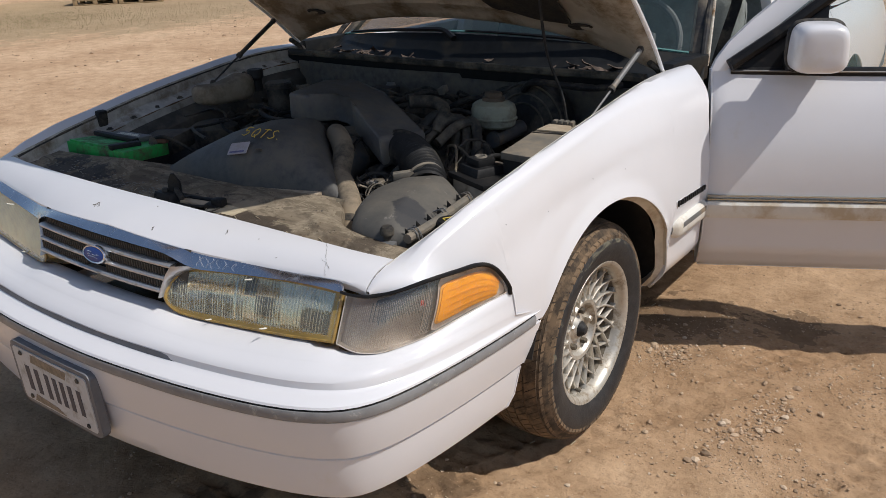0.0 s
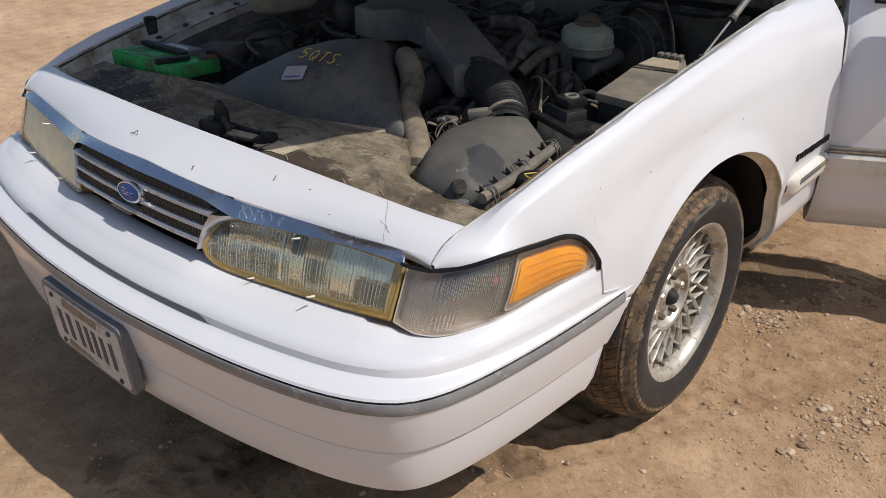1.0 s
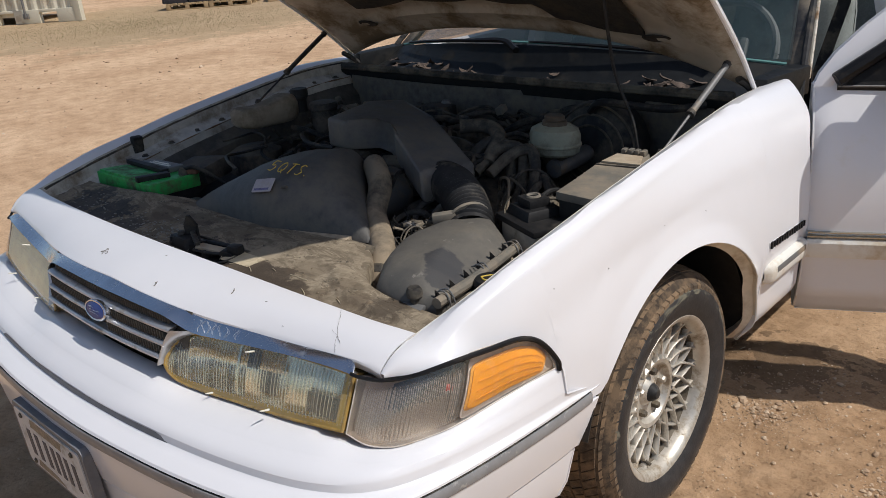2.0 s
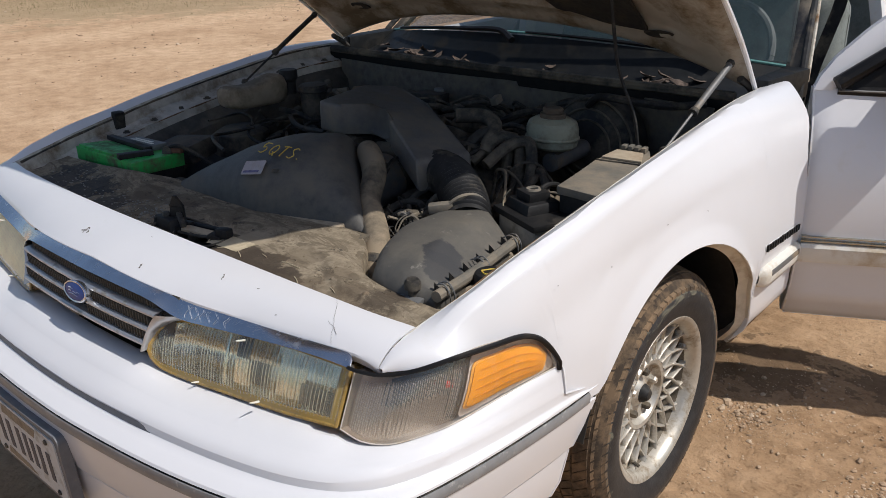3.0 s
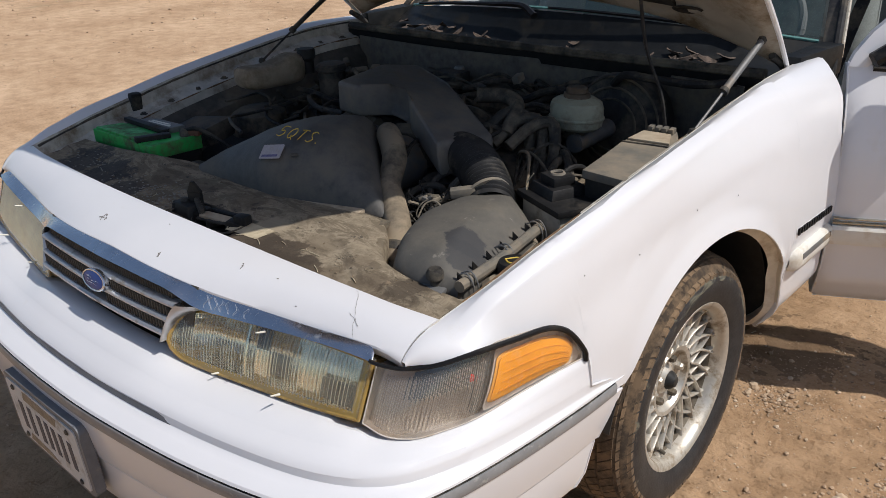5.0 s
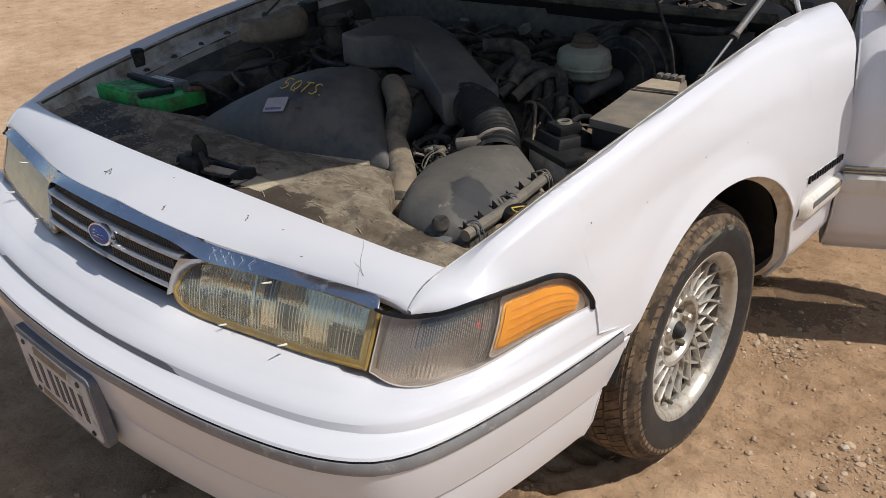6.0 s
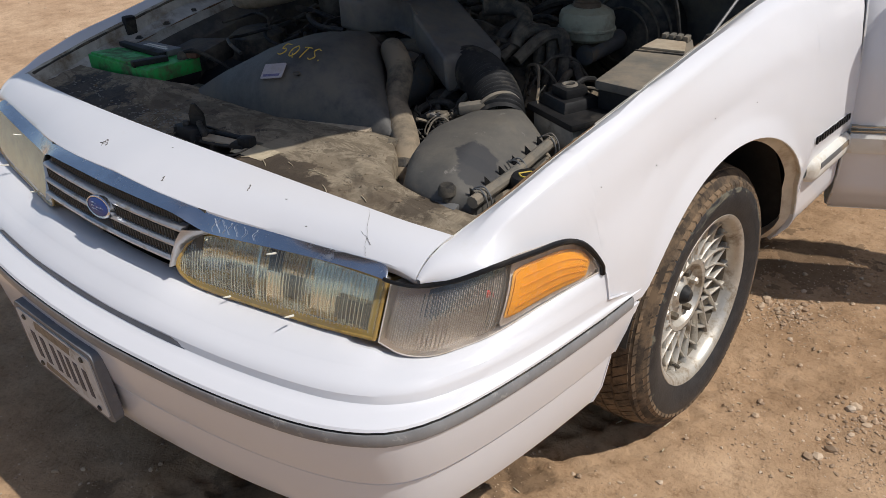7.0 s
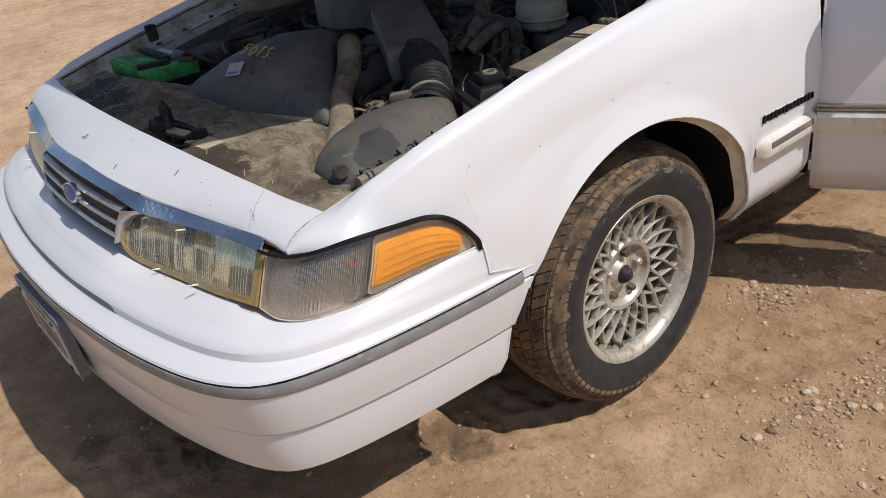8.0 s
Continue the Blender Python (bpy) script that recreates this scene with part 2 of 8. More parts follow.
# ---- ground ----
def dirt_material():
    m, nt, b = nodes_of("dry_dirt")
    big = noise_tex(nt, 0.9, 6, 0.6)
    mid = noise_tex(nt, 7, 8, 0.65)
    fine = noise_tex(nt, 60, 8, 0.7)
    c1 = ramp(nt, mid.outputs["Fac"], [(0.25, (0.345, 0.224, 0.133)), (0.5, (0.470, 0.316, 0.194)), (0.8, (0.575, 0.402, 0.260))]).outputs["Color"]
    c2 = ramp(nt, fine.outputs["Fac"], [(0.3, (0.70, 0.68, 0.66)), (0.5, (0.98, 0.98, 0.97)), (0.75, (1.08, 1.07, 1.05))]).outputs["Color"]
    mul = nt.nodes.new("ShaderNodeMix")
    mul.data_type, mul.blend_type = "RGBA", "MULTIPLY"
    mul.inputs[0].default_value = 1.0
    nt.links.new(c1, mul.inputs[6])
    nt.links.new(c2, mul.inputs[7])
    stain = ramp(nt, big.outputs["Fac"], [(0.35, (0.78, 0.74, 0.70)), (0.6, (1, 1, 1))]).outputs["Color"]
    mul2 = nt.nodes.new("ShaderNodeMix")
    mul2.data_type, mul2.blend_type = "RGBA", "MULTIPLY"
    mul2.inputs[0].default_value = 1.0
    nt.links.new(mul.outputs[2], mul2.inputs[6])
    nt.links.new(stain, mul2.inputs[7])
    specks = ramp(nt, noise_tex(nt, 24, 7, 0.7).outputs["Fac"], [(0.33, (0.72, 0.68, 0.64)), (0.40, (1, 1, 1))]).outputs["Color"]
    mul3 = nt.nodes.new("ShaderNodeMix")
    mul3.data_type, mul3.blend_type = "RGBA", "MULTIPLY"
    mul3.inputs[0].default_value = 1.0
    nt.links.new(mul2.outputs[2], mul3.inputs[6])
    nt.links.new(specks, mul3.inputs[7])
    col = mul3.outputs[2]
    # brighter look of the far sunlit ground, put into the colour by x
    place = nt.nodes.new("ShaderNodeTexCoord")
    axis = nt.nodes.new("ShaderNodeSeparateXYZ")
    nt.links.new(place.outputs["Object"], axis.inputs[0])
    far_side = nt.nodes.new("ShaderNodeMath")
    far_side.operation = "MULTIPLY_ADD"
    nt.links.new(noise_tex(nt, 0.8, 6, 0.65).outputs["Fac"], far_side.inputs[0])
    far_side.inputs[1].default_value = 3.2
    nt.links.new(axis.outputs["X"], far_side.inputs[2])
    pale = ramp(nt, far_side.outputs[0], [(0.0, (0.62, 0.62, 0.62)), (0.6, (0, 0, 0))]).outputs["Color"]
    mul4 = nt.nodes.new("ShaderNodeMix")
    mul4.data_type, mul4.blend_type = "RGBA", "MULTIPLY"
    nt.links.new(pale, mul4.inputs[0])
    nt.links.new(col, mul4.inputs[6])
    mul4.inputs[7].default_value = (1.42, 1.48, 1.60, 1)
    col = mul4.outputs[2]
    weeds = nt.nodes.new("ShaderNodeVectorMath")
    weeds.operation = "DISTANCE"
    weeds.inputs[1].default_value = (-15.0, 8.6, 0)
    nt.links.new(place.outputs["Object"], weeds.inputs[0])
    patchy = nt.nodes.new("ShaderNodeMath")
    patchy.operation = "MULTIPLY_ADD"
    nt.links.new(noise_tex(nt, 1.6, 8, 0.72).outputs["Fac"], patchy.inputs[0])
    patchy.inputs[1].default_value = -8.5
    nt.links.new(weeds.outputs["Value"], patchy.inputs[2])
    col = mix(nt, ramp(nt, patchy.outputs[0], [(0.0, (0.6, 0.6, 0.6)), (1.0, (0, 0, 0))]).outputs["Color"], col, (0.30, 0.235, 0.14))
    co = nt.nodes.new("ShaderNodeTexCoord")
    for cx, cy, rad in ((0.60, 0.60, 0.09), (0.69, 0.63, 0.06), (0.85, 1.95, 0.22), (1.2, 2.05, 0.16), (0.2, 0.2, 0.12), (-0.1, -0.05, 0.06)):
        dist = nt.nodes.new("ShaderNodeVectorMath")
        dist.operation = "DISTANCE"
        dist.inputs[1].default_value = (cx, cy, 0)
        nt.links.new(co.outputs["Object"], dist.inputs[0])
        wob = nt.nodes.new("ShaderNodeMath")
        wob.operation = "MULTIPLY_ADD"
        nt.links.new(noise_tex(nt, 14, 4).outputs["Fac"], wob.inputs[0])
        wob.inputs[1].default_value = -2.6 * rad
        nt.links.new(dist.outputs["Value"], wob.inputs[2])
        damp = ramp(nt, wob.outputs[0], [(0.0, (0.55, 0.55, 0.55)), (0.02, (0, 0, 0))])
        damp.color_ramp.interpolation = "EASE"
        sh = nt.nodes.new("ShaderNodeMath")
        sh.operation = "ADD"
        nt.links.new(wob.outputs[0], sh.inputs[0])
        sh.inputs[1].default_value = 0.6 * rad
        nt.links.new(sh.outputs[0], damp.inputs["Fac"])
        col = mix(nt, damp.outputs["Color"], col, (0.10, 0.065, 0.04))
    nt.links.new(col, b.inputs["Base Color"])
    b.inputs["Roughness"].default_value = 0.95
    b.inputs["Specular IOR Level"].default_value = 0.15
    h = nt.nodes.new("ShaderNodeMath")
    h.operation = "MULTIPLY_ADD"
    nt.links.new(mid.outputs["Fac"], h.inputs[0])
    h.inputs[1].default_value = 2.0
    nt.links.new(fine.outputs["Fac"], h.inputs[2])
    bump(nt, b, h.outputs[0], 0.6, 0.012)
    return m


M_DIRT = dirt_material()


def ground_height(x, y):
    """Uneven packed dirt with shallow ruts; flat under the tyres."""
    near = max(0.0, 1 - (math.hypot(x - 1, y - 1) / 14) ** 2)
    z = 0.010 * noise.noise(Vector((x * 1.3, y * 1.3, 0))) + 0.008 * noise.noise(Vector((x * 5, y * 5, 3))) + 0.0090 * noise.noise(Vector((x * 13, y * 13, 7))) * (0.6 + 0.8 * noise.noise(Vector((x * 2, y * 2, 4)))) + 0.0034 * noise.noise(Vector((x * 30, y * 30, 2)))
    lump = noise.noise(Vector((x * 9 + y * 3, y * 7, 11)))
    z += 0.010 * max(0.0, lump - 0.1)
    # old tyre prints beside the car: shallow troughs with bent bars
    for x0, slope, w in ((0.93, 0.55, 0.10), (1.50, 0.42, 0.10), (0.40, 0.28, 0.09), (1.98, -0.16, 0.10)):
        u = (x - x0 - slope * (y - 1.2)) / math.sqrt(1 + slope * slope)
        if abs(u) < 0.3:
            patch = max(0.0, min(1.0, 0.80 + 1.5 * noise.noise(Vector((x * 1.7, y * 1.7, x0 * 9)))))
            tread = 0.5 + 0.5 * math.tanh(2.5 * math.sin(y * 96 + 22 * abs(u) + 9 * u))
            z -= (0.003 + 0.017 * tread * abs(math.sin(u * 46))) * math.exp(-(u / w) ** 4) * patch
            z += 0.006 * math.exp(-((abs(u) - w * 1.35) / 0.03) ** 2) * patch
    return z * near - 0.004


def graded(lo, hi, step, far):
    out, d, s = [], 0.0, step
    while lo - d > -far:
        s *= 1.16
        d += s
        out.append(lo - d)
    out = out[::-1] + [lo + step * i for i in range(int((hi - lo) / step) + 1)]
    e, s = out[-1], step
    while e < far:
        s *= 1.16
        e += s
        out.append(e)
    return out


gx, gy = graded(-1.2, 2.9, 0.0145, 420), graded(-1.1, 2.7, 0.0145, 420)
ground_mesh = bpy.data.meshes.new("ground")
ground_mesh.from_pydata([(x, y, ground_height(x, y)) for x in gx for y in gy], [],
                        [(i * len(gy) + j, (i + 1) * len(gy) + j, (i + 1) * len(gy) + j + 1, i * len(gy) + j + 1) for i in range(len(gx) - 1) for j in range(len(gy) - 1)])
ground_mesh.materials.append(M_DIRT)
ground_mesh.shade_smooth()
ground = tagged(new("ground", ground_mesh), "dry sandy brown dirt yard with ruts and pebbles", "ground", kind="structure")

# ---- the car: front along -y, its left side along +x ----
car = tagged(new("car"), "white four-door sedan, raised hood, open front door, on bare dirt", "car")

RIGHT_HALF["on"] = True
# fender tables along y: inner edge, crest, upper side, middle of the side
XE = [(0.245, 0.7408), (0.30, 0.7408), (0.357, 0.7418), (0.43, 0.760), (0.5, 0.776), (0.67, 0.800), (0.86, 0.814), (1.08, 0.818), (1.34, 0.812), (1.72, 0.795)]
ZE = [(0.262, 0.7365), (0.275, 0.748), (0.292, 0.759), (0.32, 0.7685), (0.356, 0.7755), (0.44, 0.803), (0.56, 0.841), (0.727, 0.880), (0.9, 0.910), (1.17, 0.942), (1.47, 0.966), (1.72, 0.965)]
XC = [(0.245, 0.745), (0.30, 0.766), (0.356, 0.785), (0.44, 0.808), (0.56, 0.832), (0.727, 0.848), (0.9, 0.862), (1.17, 0.864), (1.47, 0.856), (1.72, 0.846)]
ZC = [(0.262, 0.7365), (0.30, 0.765), (0.356, 0.784), (0.44, 0.820), (0.56, 0.862), (0.727, 0.899), (0.9, 0.928), (1.17, 0.958), (1.47, 0.981), (1.72, 0.974)]
XA = [(0.245, 0.745), (0.30, 0.785), (0.35, 0.812), (0.5, 0.856), (0.77, 0.881), (0.97, 0.898), (1.4, 0.927), (1.8, 0.938)]
XB = [(0.245, 0.742), (0.268, 0.751), (0.302, 0.790), (0.348, 0.826), (0.459, 0.853), (0.59, 0.886), (0.7, 0.902), (1.05, 0.934), (1.445, 0.951), (1.8, 0.958)]
LAMP_TOP = [(0.245, 0.734), (0.27, 0.733), (0.305, 0.738), (0.356, 0.743), (0.431, 0.741), (0.501, 0.734), (0.534, 0.719), (0.562, 0.686), (0.578, 0.645), (0.590, 0.60)]
AY, AZ, AR = 1.048, 0.345, 0.388


def fender_bottom(y):
    if y < 0.5905:
        return table(y, LAMP_TOP)
    if y < AY - AR + 0.0005:
        return 0.535
    if y < AY + AR:
        return max(0.535 if y < 0.75 else 0.325, AZ + math.sqrt(max(0, AR**2 - (y - AY) ** 2)))
    return 0.325


def side_x(y, z):
    """How far out the body's side stands."""
    a, b, zc = table(y, XA), table(y, XB), table(y, ZC)
    za = zc - 0.13
    if z >= za:
        return a
    if z >= 0.56:
        return b + (a - b) * ((z - 0.60) / max(za - 0.60, 0.02)) ** 1.6 if z > 0.60 else b
    return b - 0.014 * min(1.0, (0.56 - z) / 0.06) - 0.010 * max(0.0, (0.48 - z) / 0.155) - 0.045 * max(0.0, (0.395 - z) / 0.07) ** 1.3


def fender(side):
    ys = [0.2645, 0.268] + [0.272 + 0.012 * i for i in range(27)] + [0.5895, 0.5915, 0.61, 0.63, 0.645]
    ys += [AY - AR * math.cos(math.pi * i / 44) for i in range(45)]
    ys += [AY + AR + 0.0015, 1.46, 1.5, 1.55, 1.6, 1.65, 1.69, 1.715]
    ys = sorted(set(round(y, 5) for y in ys))
    rows = []
    for y in ys:
        xe, ze, xc, zc = table(y, XE), table(y, ZE), table(y, XC), table(y, ZC)
        zb = fender_bottom(y)
        ctrl = [(xe, ze), (xc - 0.6 * (xc - xe) * 0.9, ze + (zc - ze) * 0.72), (xc - 0.018, zc - 0.001), (xc + 0.006, zc - 0.014)]
        za = zc - 0.13
        for k in range(1, 11):
            z = zc - 0.014 + (zb - zc + 0.014) * k / 10
            if z > za:
                u = (zc - 0.014 - z) / (zc - 0.014 - za)
                x = xc + 0.006 + (table(y, XA) - xc - 0.006) * (1 - (1 - u) ** 1.7)
            else:
                x = side_x(y, z)
            if 0.62 < y < 1.47:
                x += 0.007 * max(0, 1 - (z - zb) / 0.045)
            ctrl.append((x, z))
        if y < 0.43:
            xl = table(y, XB)
            rise = min(1.0, max(0.0, (y - 0.30) / 0.12))
            q = [Vector((xe, ze)), Vector((xc + 0.40 * (xl - xc), ze + 0.002 + (zc - ze) * rise)), Vector((xl, zb))]
            nose = spline([(1 - k / 13) ** 2 * q[0] + 2 * (k / 13) * (1 - k / 13) * q[1] + (k / 13) ** 2 * q[2] for k in range(14)], 34)
            f = min(1.0, max(0.0, (y - 0.34) / 0.09))
            f = f * f * (3 - 2 * f)
            prof = [a.lerp(b, f) for a, b in zip(nose, spline(ctrl, 34))]
        else:
            prof = spline(ctrl, 34)
        back = 0.09 * max(0, (y - 1.6) / 0.115)
        rows.append([(p.x, y + back * max(0, (p.y - 0.83) / 0.14), p.y) for p in prof])
    bm = grid(rows)
    return mirrored(bm) if side < 0 else bm


def arch_lip(side):
    """The inward flange of the wheel arch."""
    rows = []
    for i in range(0, 46):
        a = math.pi * (1 - i / 44)
        y, z = AY + AR * math.cos(a), AZ + AR * math.sin(a)
        if i > 44:
            y, z = AY + AR - 0.004, 0.325
        if z < 0.5 and y < AY:
            continue
        x = side_x(y, z) + 0.006
        w = 0.030
        rows.append([(x, y, z), (x - 0.012, y + 0.004 * math.cos(a), z + 0.004), (x - w, y - 0.012 * math.cos(a), z - 0.010 * math.sin(a)), (x - w - 0.004, y + 0.02 * math.cos(a), z + 0.02)])
    bm = grid(rows)
    return mirrored(bm) if side < 0 else bm


def wheel_well(side):
    rows = []
    for x in (0.90, 0.80, 0.66, 0.55):
        rows.append([(x, AY + 0.40 * math.cos(math.pi * (0.92 - 0.92 * i / 30)), 0.335 + 0.405 * math.sin(math.pi * (0.92 - 0.92 * i / 30))) for i in range(31)])
    rows.append([(0.55, AY, 0.33)] * 31)
    bm = grid(rows)
    return mirrored(bm) if side < 0 else bm


# bumper plan at the height of its strip (left half), and how far the levels stand back
PLAN = [(0, -0.035), (0.15, -0.032), (0.3, -0.020), (0.45, -0.002), (0.58, 0.022), (0.68, 0.049), (0.75, 0.080), (0.80, 0.117), (0.833, 0.168), (0.855, 0.235), (0.872, 0.32), (0.886, 0.42), (0.896, 0.52), (0.902, 0.60), (0.905, 0.70)]


def plan_line(n=40):
    half = spline([(x, y, 0) for x, y in PLAN], n)
    pts = [Vector((-p.x, p.y, 0)) for p in half[:0:-1]] + half
    out = []
    for i, p in enumerate(pts):
        d = (pts[min(i + 1, len(pts) - 1)] - pts[max(i - 1, 0)]).normalized()
        out.append((p, Vector((-d.y, d.x, 0))))
    return out


def shelf(y):
    """How deep the shelf under the lamps is: full in front, slight along the sides."""
    return table(y, [(-0.04, 1.0), (0.05, 1.0), (0.12, 0.92), (0.2, 0.62), (0.32, 0.36), (0.45, 0.23), (0.6, 0.12), (0.7, 0.10)])


LEVELS = [(0.296, -0.080, 0), (0.303, -0.060, 0), (0.315, -0.046, 0), (0.345, -0.037, 0), (0.400, -0.030, 0), (0.420, -0.028, 0), (0.4225, -0.031, 0), (0.4255, -0.029, 0), (0.430, -0.021, 0), (0.470, -0.011, 0),
          (0.505, -0.005, 0), (0.527, -0.002, 0), (0.529, -0.010, 0), (0.556, -0.010, 0), (0.558, -0.001, 0), (0.5625, 0, -0.004), (0.566, 0, -0.014), (0.569, 0, -0.034), (0.5715, 0, -0.0465), (0.574, 0, -0.0505),
          (0.5885, 0, -0.0525), (0.593, 0, -0.056), (0.600, 0, -0.066), (0.609, 0, -0.082), (0.6145, 0, -0.094), (0.6165, 0, -0.097), (0.623, 0, -0.108), (0.631, 0, -0.132), (0.635, 0, -0.160), (0.630, 0, -0.175)]



def bumper_top(q):
    """Height of the bumper's upper lip: under the grille, the lamps and back along the side."""
    if q.y < 0.205:
        return table(abs(q.x), [(0, 0.634), (0.22, 0.633), (0.27, 0.624), (0.33, 0.6185), (0.43, 0.6185), (0.575, 0.623), (0.69, 0.625), (0.72, 0.617), (0.76, 0.612)])
    return table(q.y, [(0.205, 0.615), (0.246, 0.6125), (0.289, 0.6145), (0.345, 0.6205), (0.455, 0.633), (0.53, 0.641), (0.578, 0.645), (0.62, 0.645)])


def bumper():
    rows = []
    for p, n in plan_line(48):
        row = []
        for z, low, high in LEVELS:
            k = low * (0.55 + 0.45 * min(1, abs(p.x) / 0.7)) + high * shelf(p.y)
            q = p + n * (k if n.dot(Vector((p.x, p.y - 0.6, 0))) > 0 else -k)
            zz = z if z <= 0.6 else 0.6 + (z - 0.6) * (bumper_top(q) - 0.6) / 0.035
            end = table(z, [(0.296, 0.600), (0.34, 0.628), (0.40, 0.640), (0.44, 0.652), (0.49, 0.682), (0.53, 0.702)])
            if z > 0.575:
                end = 0.590
            if 0.5565 < z < 0.575 and q.y > 0.60:
                zz -= (zz - 0.5565) * min(1.0, (q.y - 0.60) / 0.08)
            row.append((q.x, min(q.y, end), zz))
        rows.append(row)
    return grid(rows)


def strip_along(z0, z1, out, sink=0.012, upto=0.685):
    """A moulding along the bumper."""
    rows = []
    for p, n in plan_line(48):
        if p.y > upto:
            continue
        s = 1 if n.dot(Vector((p.x, p.y - 0.6, 0))) > 0 else -1
        h = z1 - z0
        rows.append([(*(p + n * s * d).xy, z) for z, d in ((z0, -sink), (z0, out * 0.4), (z0 + h * 0.2, out), (z0 + h * 0.8, out), (z1, out * 0.4), (z1, -sink))])
    return grid(rows)


part("fender", fender(1), M_WHITE, car, solid=0.004)
part("fender", fender(-1), M_WHITE, car, solid=0.004)
for sd in (1, -1):
    part("arch_lip", arch_lip(sd), M_LIP, car, "dust-stained wheel arch flange", solid=0.002)
    part("wheel_well", wheel_well(sd), M_CLEANBLACK, car, "dark wheel arch liner", solid=0.003)
    part("fender_jamb", grid([[(sd * (side_x(1.70, z) - 0.006 if z < 0.84 else table(1.70, XA) - 0.012 - 0.35 * max(0, z - 0.84)), 1.700 + 0.5 * max(0, z - 0.86), z), (sd * 0.78, 1.715 + 0.5 * max(0, z - 0.86), z)] for z in [0.33 + 0.53 * k / 16 for k in range(17)]]), M_LIP, car, "dusty inner edge of the fender", solid=0.002)
front_bumper = part("front_bumper", bumper(), M_WHITE, car, solid=0.004, sharp=28)
part("bumper_strip", strip_along(0.5300, 0.5535, 0.003), M_GREYSTRIP, front_bumper, "scuffed grey rubber strip", sharp=30)
part("strip_groove", strip_along(0.5538, 0.5558, -0.002), M_RUBBER, front_bumper, "dark groove above the strip", sharp=30)
for sx, sy, sz in ((0.8815, 0.771, 0.781), (0.8985, 0.971, 0.812), (0.917, 1.13, 0.80), (0.868, 0.60, 0.80)):
    part("paint_speck", lathe([(0, 0.0008), (0.0010, 0.0005), (0.0014, 0)], Matrix.Translation((sx, sy, sz)) @ Matrix.Rotation(radians(80), 4, "Y"), 8), M_RUBBER, car)


# ---- header panel between hood and lamps ----
def header_front(x):
    x = abs(x)
    return table(x, [(0, 0.166), (0.15, 0.169), (0.3, 0.187), (0.45, 0.217), (0.6, 0.244), (0.695, 0.2595), (0.74, 0.2655)])


def header_rear(x):
    return table(abs(x), [(0, 0.312), (0.34, 0.320), (0.63, 0.339), (0.735, 0.356), (0.76, 0.362)])


def header_lip(x):
    """Height of the header's front edge, which turns down beside the lamps."""
    return table(abs(x), [(0, 0.780), (0.15, 0.7735), (0.3, 0.7635), (0.45, 0.7550), (0.55, 0.7520), (0.64, 0.7520), (0.695, 0.7505), (0.72, 0.7455), (0.74, 0.7390)])


def header_z(x):
    return table(abs(x), [(0, 0.803), (0.3, 0.798), (0.55, 0.788), (0.7, 0.779), (0.75, 0.775)])


rows = []
for i in range(61):
    u = -1 + 2 * i / 60
    row = []
    for j in range(15):
        v = j / 14
        xr, xf = 0.7395 * u, 0.7385 * u
        x = xf + (xr - xf) * v
        yf, yr = header_front(x), header_rear(x)
        zf = header_lip(x)
        zz = zf + (header_z(x) - zf) * (1 - (1 - v) ** 2.6)
        if j == 0:
            row.append((x, yf + 0.008, zz - 0.022))
            row.append((x, yf - 0.001, zz - 0.004))
        row.append((x, yf + (yr - yf) * v, zz))
    row.append((row[-1][0], row[-1][1] + 0.006, row[-1][2] - 0.008))
    row.append((row[-1][0], row[-1][1] - 0.004, row[-1][2] - 0.03))
    rows.append(row)
header = part("header_panel", grid(rows), M_WHITE, car, "white header panel with chipped paint", solid=0.004)

